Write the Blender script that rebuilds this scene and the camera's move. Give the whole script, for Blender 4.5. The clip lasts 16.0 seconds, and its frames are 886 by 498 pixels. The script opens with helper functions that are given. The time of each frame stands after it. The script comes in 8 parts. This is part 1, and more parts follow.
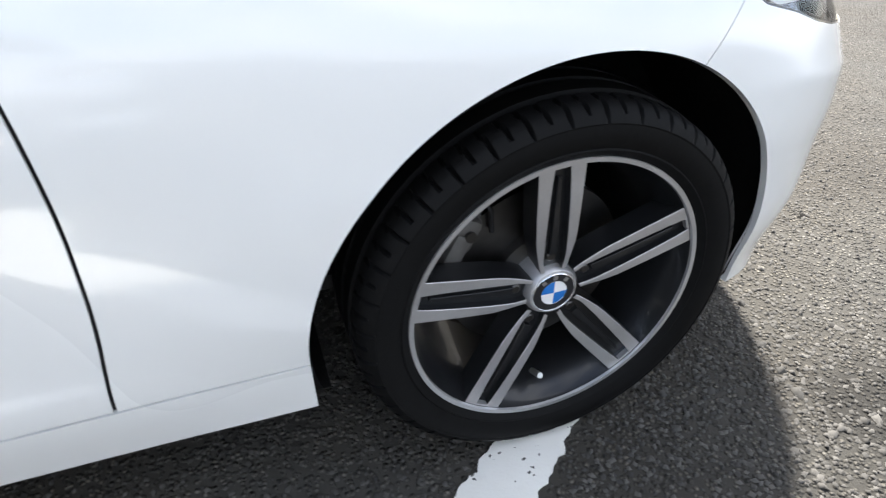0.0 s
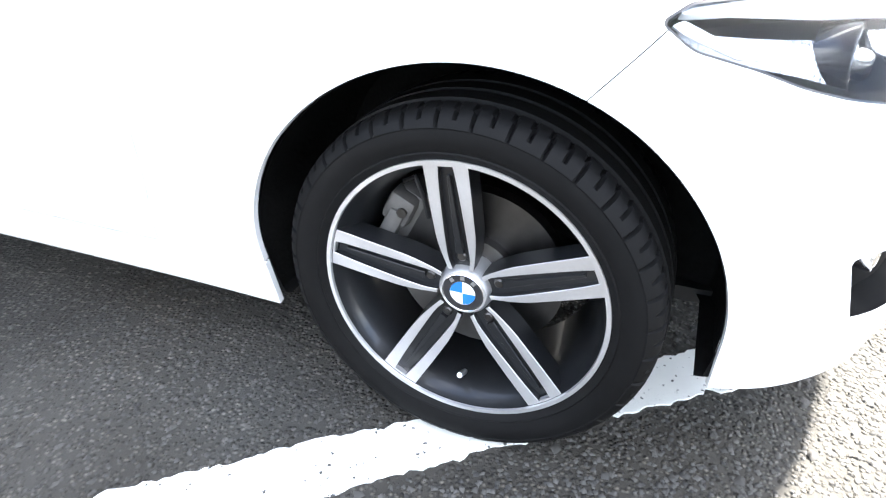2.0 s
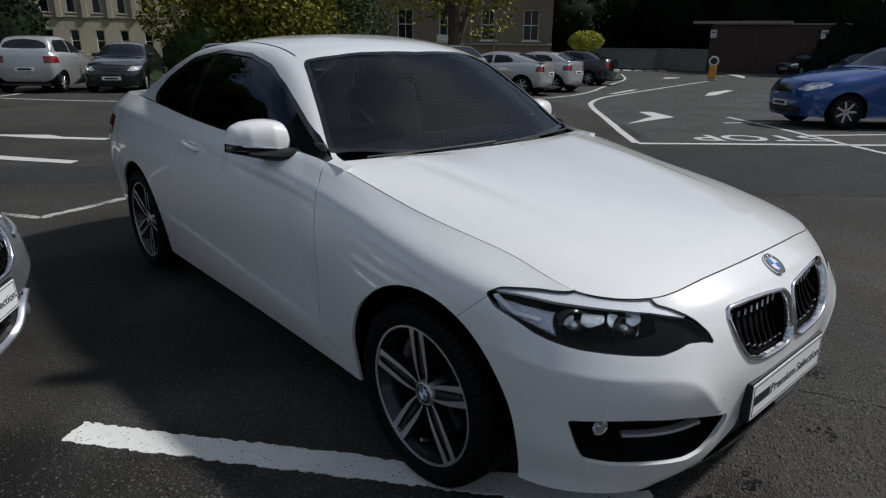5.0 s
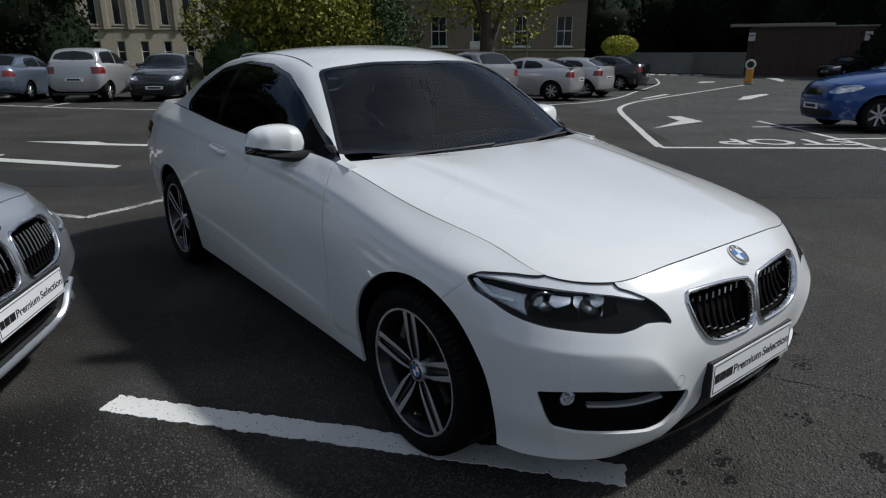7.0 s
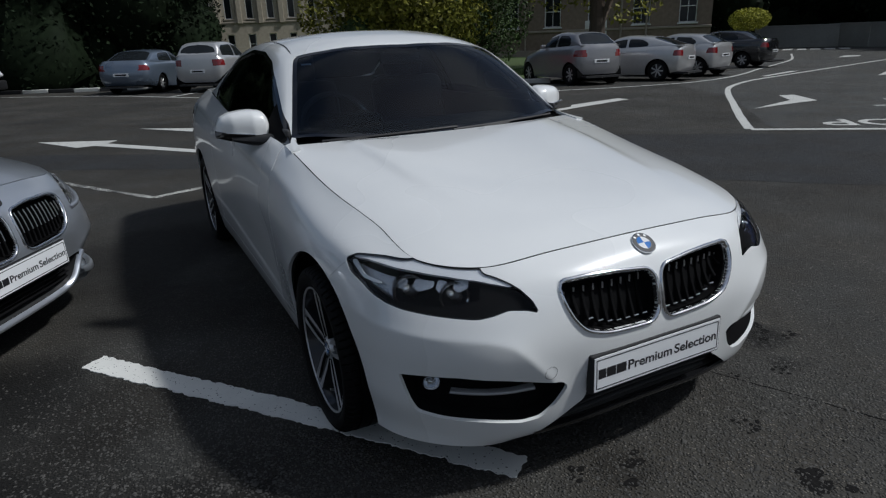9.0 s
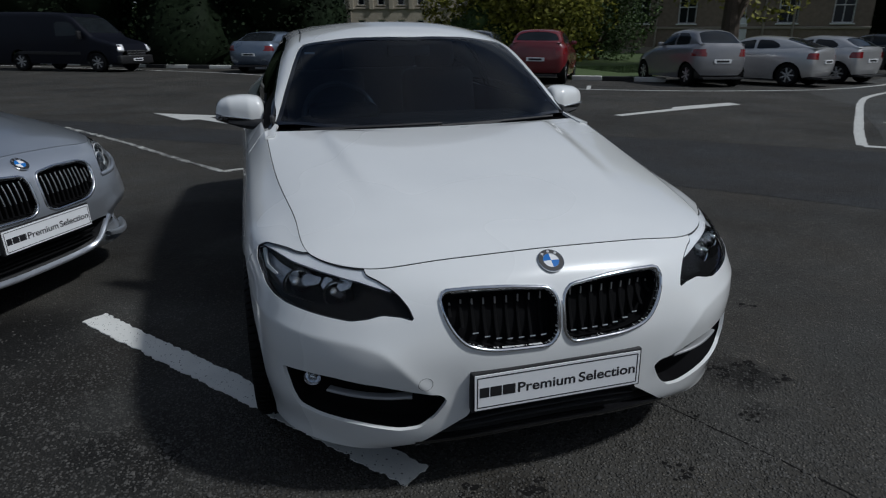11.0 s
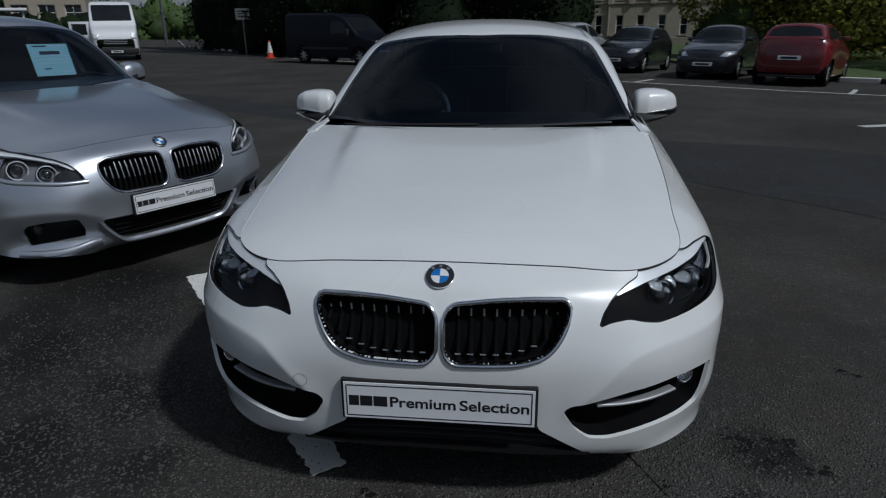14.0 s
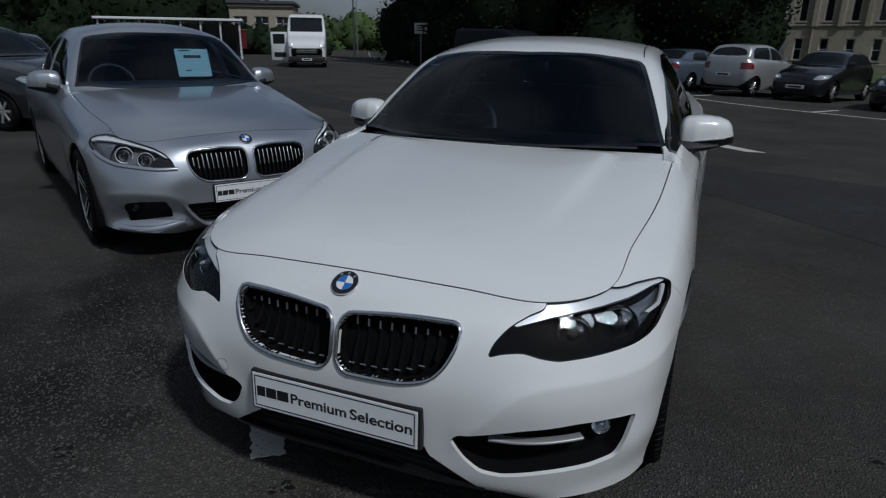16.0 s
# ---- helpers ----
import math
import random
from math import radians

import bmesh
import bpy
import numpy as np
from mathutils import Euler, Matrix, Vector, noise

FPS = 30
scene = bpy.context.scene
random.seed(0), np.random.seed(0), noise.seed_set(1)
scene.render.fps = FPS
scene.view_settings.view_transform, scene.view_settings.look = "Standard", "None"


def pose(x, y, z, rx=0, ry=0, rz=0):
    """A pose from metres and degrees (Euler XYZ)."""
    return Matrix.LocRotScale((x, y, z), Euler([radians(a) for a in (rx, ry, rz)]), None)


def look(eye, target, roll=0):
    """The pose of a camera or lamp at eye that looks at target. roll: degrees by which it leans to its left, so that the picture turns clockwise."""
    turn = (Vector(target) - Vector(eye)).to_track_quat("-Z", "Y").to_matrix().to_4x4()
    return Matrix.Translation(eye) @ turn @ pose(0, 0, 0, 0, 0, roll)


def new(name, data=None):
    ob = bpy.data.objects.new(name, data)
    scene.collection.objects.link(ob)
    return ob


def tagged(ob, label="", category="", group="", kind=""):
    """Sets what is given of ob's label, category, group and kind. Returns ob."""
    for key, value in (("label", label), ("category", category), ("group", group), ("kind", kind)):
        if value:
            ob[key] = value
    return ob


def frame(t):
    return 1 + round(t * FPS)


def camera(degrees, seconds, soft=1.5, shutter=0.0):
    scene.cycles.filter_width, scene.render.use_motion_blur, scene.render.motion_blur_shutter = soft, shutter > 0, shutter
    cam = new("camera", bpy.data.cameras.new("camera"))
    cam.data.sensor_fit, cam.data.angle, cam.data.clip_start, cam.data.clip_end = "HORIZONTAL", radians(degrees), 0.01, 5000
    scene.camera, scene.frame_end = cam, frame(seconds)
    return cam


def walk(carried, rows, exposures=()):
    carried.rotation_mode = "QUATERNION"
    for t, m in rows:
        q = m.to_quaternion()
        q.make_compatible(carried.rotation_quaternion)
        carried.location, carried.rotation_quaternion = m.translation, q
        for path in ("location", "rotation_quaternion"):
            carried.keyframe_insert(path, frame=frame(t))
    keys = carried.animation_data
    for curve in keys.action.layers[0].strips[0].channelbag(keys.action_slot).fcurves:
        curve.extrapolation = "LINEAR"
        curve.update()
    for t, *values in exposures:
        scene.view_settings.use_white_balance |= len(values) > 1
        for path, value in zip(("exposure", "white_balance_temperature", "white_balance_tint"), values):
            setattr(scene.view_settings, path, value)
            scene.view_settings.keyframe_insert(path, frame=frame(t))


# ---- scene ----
cam = camera(70.9, 16.0, soft=1.15, shutter=0.3)
PATH = [
    (0, (-1.465, 0.409, 0.905), (-0.2390, -0.0343, -0.0225), 0.10),
    (0.5, (-1.530, 0.251, 0.862), (-0.2463, -0.0685, -0.0380), 0.40),
    (1, (-1.553, 0.078, 0.828), (-0.2202, 0.0492, -0.0568), -0.70),
    (1.5, (-1.556, -0.102, 0.862), (-0.2329, 0.0612, -0.0228), 1.00),
    (2, (-1.590, -0.271, 0.887), (-0.3311, 0.2447, 0.0439), -1.59),
    (2.5, (-1.666, -0.476, 0.991), (-0.4609, 0.2268, 0.2070), 0.63),
    (3, (-1.687, -0.666, 1.098), (-0.5199, 0.1745, 0.3971), 3.76),
    (3.5, (-1.730, -0.861, 1.209), (-0.6754, 0.0726, 0.4496), 0.03),
    (4, (-1.778, -1.110, 1.324), (-0.7977, -0.0420, 0.6469), 1.23),
    (4.5, (-1.818, -1.271, 1.386), (-0.8227, -0.1480, 0.8303), 2.41),
    (5, (-1.965, -1.335, 1.381), (-0.9501, -0.2060, 0.8763), 0.66),
    (5.2, (-2.016, -1.344, 1.398), (-0.9952, -0.2257, 0.8801), 0.73),
    (7.5, (-1.970, -1.691, 1.396), (-1.0520, -0.4742, 0.9089), -0.59),
    (8, (-1.763, -1.780, 1.361), (-0.8933, -0.5304, 0.8682), -0.59),
    (8.5, (-1.565, -1.860, 1.372), (-0.7880, -0.5566, 0.8635), 0.50),
    (9, (-1.385, -2.007, 1.378), (-0.6917, -0.6632, 0.8563), -2.21),
    (11.5, (-0.596, -2.258, 1.389), (-0.3110, -0.7795, 0.8489), 0.73),
    (12, (-0.407, -2.319, 1.408), (-0.2853, -0.8186, 0.8655), 0.45),
    (12.5, (-0.272, -2.315, 1.390), (-0.2061, -0.8152, 0.8365), -0.10),
    (13, (-0.099, -2.269, 1.389), (-0.1612, -0.7662, 0.8439), -0.10),
    (13.5, (0.042, -2.237, 1.387), (-0.0636, -0.7344, 0.8477), -0.22),
    (14, (0.193, -2.229, 1.386), (0.0213, -0.7337, 0.8446), -0.82),
    (14.5, (0.367, -2.233, 1.400), (0.0609, -0.7619, 0.8513), 0.51),
    (15, (0.515, -2.221, 1.393), (0.1552, -0.7569, 0.8583), 0.46),
    (15.5, (0.648, -2.160, 1.372), (0.2089, -0.7097, 0.8573), 0.58),
    (16, (0.849, -2.053, 1.377), (0.2835, -0.6445, 0.8717), 0.74),
]
EXPOSURE = [(0.0, 2.08, 6560, 10), (0.5, 2.85, 6380, 10), (1.0, 3.55, 6330, 10), (1.5, 3.8, 6440, 10), (2.0, 3.7, 6440, 10), (2.5, 2.8, 6440, 10), (3.0, 1.85, 6240, 10), (3.5, 0.85, 6140, 10), (4.0, 0.45, 6090, 10), (4.5, -0.35, 6090, 10), (5.0, -0.65, 6040, 10), (7.5, -0.62, 5940, 9), (9.0, -0.92, 5840, 8.5), (11.5, -1.2, 5710, 8), (16.0, -1.52, 5640, 8)]
walk(cam, [(t, look(eye, target, roll)) for t, eye, target, roll in PATH], EXPOSURE)

# ---- light ----
SUN = Vector((0.73, -0.45, 1.0)).normalized()
world = bpy.data.worlds.new("sky")
scene.world = world
world.use_nodes = True
sky = world.node_tree.nodes.new("ShaderNodeTexSky")
sky.sky_type, sky.sun_disc = "NISHITA", False
sky.sun_elevation = math.asin(SUN.z)
sky.sun_rotation = math.atan2(SUN.x, SUN.y)
sky.air_density, sky.dust_density, sky.ozone_density = 1.0, 2.5, 1.0
wn, wl = world.node_tree.nodes, world.node_tree.links
# broken white cloud over the blue
sky_at = wn.new("ShaderNodeTexCoord")
flat = wn.new("ShaderNodeMapping")
flat.inputs["Scale"].default_value = (1.0, 1.0, 2.2)
flat.inputs["Location"].default_value = (0.35, 0.2, 0.5)
puffs = wn.new("ShaderNodeTexNoise")
puffs.inputs["Scale"].default_value, puffs.inputs["Detail"].default_value, puffs.inputs["Roughness"].default_value = 2.4, 5, 0.5
wl.new(sky_at.outputs["Generated"], flat.inputs["Vector"])
wl.new(flat.outputs[0], puffs.inputs["Vector"])
cover = wn.new("ShaderNodeMapRange")
cover.inputs["From Min"].default_value, cover.inputs["From Max"].default_value = 0.38, 0.68
wl.new(puffs.outputs["Fac"], cover.inputs["Value"])
cloud = wn.new("ShaderNodeMix")
cloud.data_type = "RGBA"
cloud.inputs["B"].default_value = (7.0, 7.2, 7.6, 1)
wl.new(sky.outputs[0], cloud.inputs["A"])
wl.new(cover.outputs[0], cloud.inputs["Factor"])
back = wn["Background"]
back.inputs["Strength"].default_value = 0.084
wl.new(cloud.outputs["Result"], back.inputs["Color"])
lamp = bpy.data.lights.new("sun", "SUN")
lamp.energy, lamp.angle, lamp.color = 5.0, radians(4.0), (1.0, 0.95, 0.88)
sun = new("sun", lamp)
sun.matrix_basis = look(SUN * 50, (0, 0, 0))

# ---- materials ----
def links_of(mat):
    mat.use_nodes = True
    return mat.node_tree, mat.node_tree.nodes["Principled BSDF"]


def plain(name, col, rough=0.5, metal=0.0, coat=0.0, spread=0.12, scale=30.0, bump=0.0, spec=0.5, trans=0.0, rand=0.0):
    """A surface with a fine and a broad variation of its colour, and a fine relief."""
    mat = bpy.data.materials.new(name)
    nt, b = links_of(mat)
    n, l = nt.nodes, nt.links
    tc = n.new("ShaderNodeTexCoord")
    fine = n.new("ShaderNodeTexNoise")
    fine.inputs["Scale"].default_value, fine.inputs["Detail"].default_value = scale, 5
    broad = n.new("ShaderNodeTexNoise")
    broad.inputs["Scale"].default_value, broad.inputs["Detail"].default_value = scale * 0.07, 3
    l.new(tc.outputs["Object"], fine.inputs["Vector"])
    l.new(tc.outputs["Object"], broad.inputs["Vector"])
    add = n.new("ShaderNodeMath")
    add.operation = "ADD"
    l.new(fine.outputs["Fac"], add.inputs[0])
    l.new(broad.outputs["Fac"], add.inputs[1])
    val = add.outputs[0]
    if rand:
        info = n.new("ShaderNodeObjectInfo")
        mul = n.new("ShaderNodeMath")
        mul.operation = "MULTIPLY_ADD"
        mul.inputs[1].default_value = rand
        l.new(info.outputs["Random"], mul.inputs[0])
        l.new(val, mul.inputs[2])
        val = mul.outputs[0]
    ramp = n.new("ShaderNodeMapRange")
    ramp.inputs["From Min"].default_value, ramp.inputs["From Max"].default_value = 0.6, 1.4 + rand
    ramp.inputs["To Min"].default_value, ramp.inputs["To Max"].default_value = 1 - spread, 1 + spread
    l.new(val, ramp.inputs["Value"])
    mix = n.new("ShaderNodeVectorMath")
    mix.operation = "SCALE"
    mix.inputs[0].default_value = col
    l.new(ramp.outputs[0], mix.inputs["Scale"])
    l.new(mix.outputs[0], b.inputs["Base Color"])
    rr = n.new("ShaderNodeMapRange")
    rr.inputs["From Min"].default_value, rr.inputs["From Max"].default_value = 0.3, 0.7
    rr.inputs["To Min"].default_value, rr.inputs["To Max"].default_value = rough * 0.85, min(1, rough * 1.15)
    l.new(broad.outputs["Fac"], rr.inputs["Value"])
    l.new(rr.outputs[0], b.inputs["Roughness"])
    b.inputs["Metallic"].default_value = metal
    b.inputs["Coat Weight"].default_value = coat
    b.inputs["Coat Roughness"].default_value = 0.04
    b.inputs["Specular IOR Level"].default_value = spec
    b.inputs["Transmission Weight"].default_value = trans
    if bump:
        bp = n.new("ShaderNodeBump")
        bp.inputs["Strength"].default_value, bp.inputs["Distance"].default_value = 1.0, bump
        l.new(fine.outputs["Fac"], bp.inputs["Height"])
        l.new(bp.outputs[0], b.inputs["Normal"])
    return mat


def asphalt_mat(name, dark, light, stone=0.012, wear=0.5, soak_and_shade=()):
    """Bitumen with pale stones set in it, patches of wear, oil and painted shade."""
    mat = bpy.data.materials.new(name)
    nt, b = links_of(mat)
    n, l = nt.nodes, nt.links
    tc = n.new("ShaderNodeTexCoord")
    vor = n.new("ShaderNodeTexVoronoi")
    vor.inputs["Scale"].default_value = 1 / stone
    vor.inputs["Randomness"].default_value = 1
    l.new(tc.outputs["Object"], vor.inputs["Vector"])
    rgb = n.new("ShaderNodeSeparateColor")
    l.new(vor.outputs["Color"], rgb.inputs[0])
    body = n.new("ShaderNodeMapRange")
    body.inputs["From Min"].default_value, body.inputs["From Max"].default_value = 0.55, 0.15
    l.new(vor.outputs["Distance"], body.inputs["Value"])
    pick = n.new("ShaderNodeMapRange")
    pick.inputs["From Min"].default_value, pick.inputs["From Max"].default_value = 0.35, 1.0
    l.new(rgb.outputs[0], pick.inputs["Value"])
    st = n.new("ShaderNodeMath")
    st.operation = "MULTIPLY"
    l.new(body.outputs[0], st.inputs[0])
    l.new(pick.outputs[0], st.inputs[1])
    broad = n.new("ShaderNodeTexNoise")
    broad.inputs["Scale"].default_value, broad.inputs["Detail"].default_value, broad.inputs["Roughness"].default_value = 0.55, 6, 0.6
    l.new(tc.outputs["Object"], broad.inputs["Vector"])
    mid = n.new("ShaderNodeTexNoise")
    mid.inputs["Scale"].default_value, mid.inputs["Detail"].default_value, mid.inputs["Roughness"].default_value = 9, 8, 0.75
    l.new(tc.outputs["Object"], mid.inputs["Vector"])
    w = n.new("ShaderNodeMath")
    w.operation = "MULTIPLY"
    l.new(st.outputs[0], w.inputs[0])
    clump = n.new("ShaderNodeMapRange")
    clump.inputs["From Min"].default_value, clump.inputs["From Max"].default_value = 0.36, 0.66
    clump.inputs["To Min"].default_value, clump.inputs["To Max"].default_value = 0.12, 0.88
    l.new(mid.outputs["Fac"], clump.inputs["Value"])
    l.new(clump.outputs[0], w.inputs[1])
    w2 = n.new("ShaderNodeMath")
    w2.operation = "MULTIPLY"
    w2.inputs[1].default_value = 1.9
    l.new(w.outputs[0], w2.inputs[0])
    mix = n.new("ShaderNodeMix")
    mix.data_type, mix.clamp_factor = "RGBA", True
    mix.inputs["A"].default_value, mix.inputs["B"].default_value = (*dark, 1), (*light, 1)
    l.new(w2.outputs[0], mix.inputs["Factor"])
    sc = n.new("ShaderNodeMapRange")
    sc.inputs["From Min"].default_value, sc.inputs["From Max"].default_value = 0.35, 0.7
    sc.inputs["To Min"].default_value, sc.inputs["To Max"].default_value = 1 - 0.5 * wear, 1 + 0.4 * wear
    l.new(broad.outputs["Fac"], sc.inputs["Value"])
    fin = n.new("ShaderNodeVectorMath")
    fin.operation = "SCALE"
    l.new(mix.outputs["Result"], fin.inputs[0])
    l.new(sc.outputs[0], fin.inputs["Scale"])
    # brown and bluish mottling
    tint = n.new("ShaderNodeMix")
    tint.data_type = "RGBA"
    tint.blend_type = "MULTIPLY"
    tint.inputs["Factor"].default_value = 1.0
    hue = n.new("ShaderNodeValToRGB")
    hue.color_ramp.elements[0].position, hue.color_ramp.elements[0].color = 0.36, (0.95, 0.90, 0.82, 1)
    hue.color_ramp.elements[1].position, hue.color_ramp.elements[1].color = 0.64, (1.05, 1.07, 1.06, 1)
    patches = n.new("ShaderNodeTexNoise")
    patches.inputs["Scale"].default_value, patches.inputs["Detail"].default_value = 1.7, 5
    l.new(tc.outputs["Object"], patches.inputs["Vector"])
    l.new(patches.outputs["Fac"], hue.inputs[0])
    l.new(fin.outputs[0], tint.inputs["A"])
    l.new(hue.outputs[0], tint.inputs["B"])
    col = tint.outputs["Result"]
    # dark blots: ground soaked by dripping cars, and shade painted into the colour
    for cx, cy, r, depth in soak_and_shade:
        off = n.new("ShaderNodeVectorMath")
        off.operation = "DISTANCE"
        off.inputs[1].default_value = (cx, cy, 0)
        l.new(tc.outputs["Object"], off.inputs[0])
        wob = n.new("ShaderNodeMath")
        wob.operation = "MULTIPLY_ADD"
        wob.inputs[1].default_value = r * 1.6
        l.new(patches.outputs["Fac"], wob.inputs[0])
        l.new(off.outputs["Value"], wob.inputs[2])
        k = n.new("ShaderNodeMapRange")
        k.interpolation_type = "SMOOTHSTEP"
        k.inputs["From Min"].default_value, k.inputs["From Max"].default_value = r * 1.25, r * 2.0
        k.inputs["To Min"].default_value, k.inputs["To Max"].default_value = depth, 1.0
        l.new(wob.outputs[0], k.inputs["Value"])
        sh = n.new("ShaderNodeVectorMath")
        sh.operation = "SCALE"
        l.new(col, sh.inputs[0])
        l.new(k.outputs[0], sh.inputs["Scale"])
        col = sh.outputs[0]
    l.new(col, b.inputs["Base Color"])
    b.inputs["Roughness"].default_value = 0.85
    b.inputs["Specular IOR Level"].default_value = 0.3
    bp = n.new("ShaderNodeBump")
    bp.inputs["Strength"].default_value, bp.inputs["Distance"].default_value = 0.9, 0.006
    hsum = n.new("ShaderNodeMath")
    hsum.operation = "ADD"
    l.new(body.outputs[0], hsum.inputs[0])
    l.new(mid.outputs["Fac"], hsum.inputs[1])
    l.new(hsum.outputs[0], bp.inputs["Height"])
    l.new(bp.outputs[0], b.inputs["Normal"])
    return mat


def paint_line_mat(name, col, worn=0.5):
    """Road paint worn through to the stones in places."""
    mat = bpy.data.materials.new(name)
    nt, b = links_of(mat)
    n, l = nt.nodes, nt.links
    tc = n.new("ShaderNodeTexCoord")
    a = n.new("ShaderNodeTexNoise")
    a.inputs["Scale"].default_value, a.inputs["Detail"].default_value, a.inputs["Roughness"].default_value = 55, 6, 0.7
    l.new(tc.outputs["Object"], a.inputs["Vector"])
    c = n.new("ShaderNodeTexNoise")
    c.inputs["Scale"].default_value, c.inputs["Detail"].default_value = 5, 4
    l.new(tc.outputs["Object"], c.inputs["Vector"])
    m = n.new("ShaderNodeMath")
    m.operation = "MULTIPLY_ADD"
    m.inputs[1].default_value = 0.45
    l.new(c.outputs["Fac"], m.inputs[0])
    l.new(a.outputs["Fac"], m.inputs[2])
    # pits where single stones have broken the paint
    pit = n.new("ShaderNodeTexVoronoi")
    pit.inputs["Scale"].default_value = 120
    bend = n.new("ShaderNodeMix")
    bend.data_type = "VECTOR"
    bend.inputs["Factor"].default_value = 0.016
    l.new(tc.outputs["Object"], bend.inputs["A"])
    l.new(a.outputs["Color"], bend.inputs["B"])
    l.new(bend.outputs["Result"], pit.inputs["Vector"])
    rnd = n.new("ShaderNodeSeparateColor")
    l.new(pit.outputs["Color"], rnd.inputs[0])
    lot = n.new("ShaderNodeMath")
    lot.operation = "MULTIPLY_ADD"
    lot.inputs[1].default_value = 0.8
    l.new(c.outputs["Fac"], lot.inputs[0])
    l.new(rnd.outputs[0], lot.inputs[2])
    some = n.new("ShaderNodeMath")
    some.operation = "GREATER_THAN"
    some.inputs[1].default_value = 1.22
    l.new(lot.outputs[0], some.inputs[0])
    small = n.new("ShaderNodeMath")
    small.operation = "LESS_THAN"
    size = n.new("ShaderNodeMath")
    size.operation = "MULTIPLY"
    size.inputs[1].default_value = 0.46
    l.new(rnd.outputs[1], size.inputs[0])
    l.new(size.outputs[0], small.inputs[1])
    l.new(pit.outputs["Distance"], small.inputs[0])
    hit = n.new("ShaderNodeMath")
    hit.operation = "MULTIPLY"
    l.new(some.outputs[0], hit.inputs[0])
    l.new(small.outputs[0], hit.inputs[1])
    sub = n.new("ShaderNodeMath")
    sub.operation = "SUBTRACT"
    l.new(m.outputs[0], sub.inputs[0])
    l.new(hit.outputs[0], sub.inputs[1])
    m = sub
    r = n.new("ShaderNodeMapRange")
    r.inputs["From Min"].default_value, r.inputs["From Max"].default_value = 0.40 + 0.15 * worn, 0.5 + 0.15 * worn
    l.new(m.outputs[0], r.inputs["Value"])
    mix = n.new("ShaderNodeMix")
    mix.data_type = "RGBA"
    mix.inputs["A"].default_value, mix.inputs["B"].default_value = (0.07, 0.07, 0.066, 1), (*col, 1)
    l.new(r.outputs[0], mix.inputs["Factor"])
    tone = n.new("ShaderNodeVectorMath")
    tone.operation = "SCALE"
    t2 = n.new("ShaderNodeMapRange")
    t2.inputs["To Min"].default_value, t2.inputs["To Max"].default_value = 0.8, 1.15
    l.new(c.outputs["Fac"], t2.inputs["Value"])
    l.new(mix.outputs["Result"], tone.inputs[0])
    l.new(t2.outputs[0], tone.inputs["Scale"])
    l.new(tone.outputs[0], b.inputs["Base Color"])
    b.inputs["Roughness"].default_value = 0.75
    bp = n.new("ShaderNodeBump")
    bp.inputs["Strength"].default_value, bp.inputs["Distance"].default_value = 0.7, 0.003
    l.new(a.outputs["Fac"], bp.inputs["Height"])
    l.new(bp.outputs[0], b.inputs["Normal"])
    return mat


def glass_mat(name, tint, rough=0.0, ior=1.5):
    """Tinted glass: a gloss over a see-through tint."""
    mat = bpy.data.materials.new(name)
    nt, b = links_of(mat)
    n, l = nt.nodes, nt.links
    out = n["Material Output"]
    tr = n.new("ShaderNodeBsdfTransparent")
    tr.inputs["Color"].default_value = (*tint, 1)
    gl = n.new("ShaderNodeBsdfGlossy")
    gl.inputs["Roughness"].default_value = rough + 0.01
    fr = n.new("ShaderNodeFresnel")
    fr.inputs["IOR"].default_value = ior
    mx = n.new("ShaderNodeMixShader")
    l.new(fr.outputs[0], mx.inputs[0])
    l.new(tr.outputs[0], mx.inputs[1])
    l.new(gl.outputs[0], mx.inputs[2])
    l.new(mx.outputs[0], out.inputs["Surface"])
    n.remove(b)
    return mat


def leaf_mat(name, col, spread=0.5, spec=0.3):
    mat = plain(name, col, 0.7, spread=spread, scale=3.0, spec=spec)
    nt = mat.node_tree
    n, l = nt.nodes, nt.links
    b = n["Principled BSDF"]
    geo = n.new("ShaderNodeNewGeometry")
    src = b.inputs["Base Color"].links[0].from_socket
    mr = n.new("ShaderNodeMapRange")
    mr.inputs["To Min"].default_value, mr.inputs["To Max"].default_value = 0.55, 1.5
    l.new(geo.outputs["Random Per Island"], mr.inputs["Value"])
    sc = n.new("ShaderNodeVectorMath")
    sc.operation = "SCALE"
    l.new(src, sc.inputs[0])
    l.new(mr.outputs[0], sc.inputs["Scale"])
    l.new(sc.outputs[0], b.inputs["Base Color"])
    return mat


WHITE = plain("white_car_paint", (0.79, 0.80, 0.79), 0.28, coat=1.0, spread=0.015, scale=9)
WHITE.node_tree.nodes["Principled BSDF"].inputs["Coat IOR"].default_value = 1.6
WHITE.node_tree.nodes["Principled BSDF"].inputs["Coat Roughness"].default_value = 0.05
SILVER = plain("silver_car_paint", (0.57, 0.60, 0.645), 0.31, metal=0.8, coat=1.0, spread=0.02, scale=9)
SILVER.node_tree.nodes["Principled BSDF"].inputs["Coat Roughness"].default_value = 0.10
BLACK = plain("black_plastic", (0.008, 0.008, 0.009), 0.6, spread=0.2, scale=60)
GLOSSBLACK = plain("gloss_black", (0.008, 0.008, 0.009), 0.12, coat=0.6, spread=0.1)
LINER = plain("wheel_liner_felt", (0.007, 0.007, 0.007), 0.95, spread=0.3, scale=90, bump=0.002, spec=0.04)
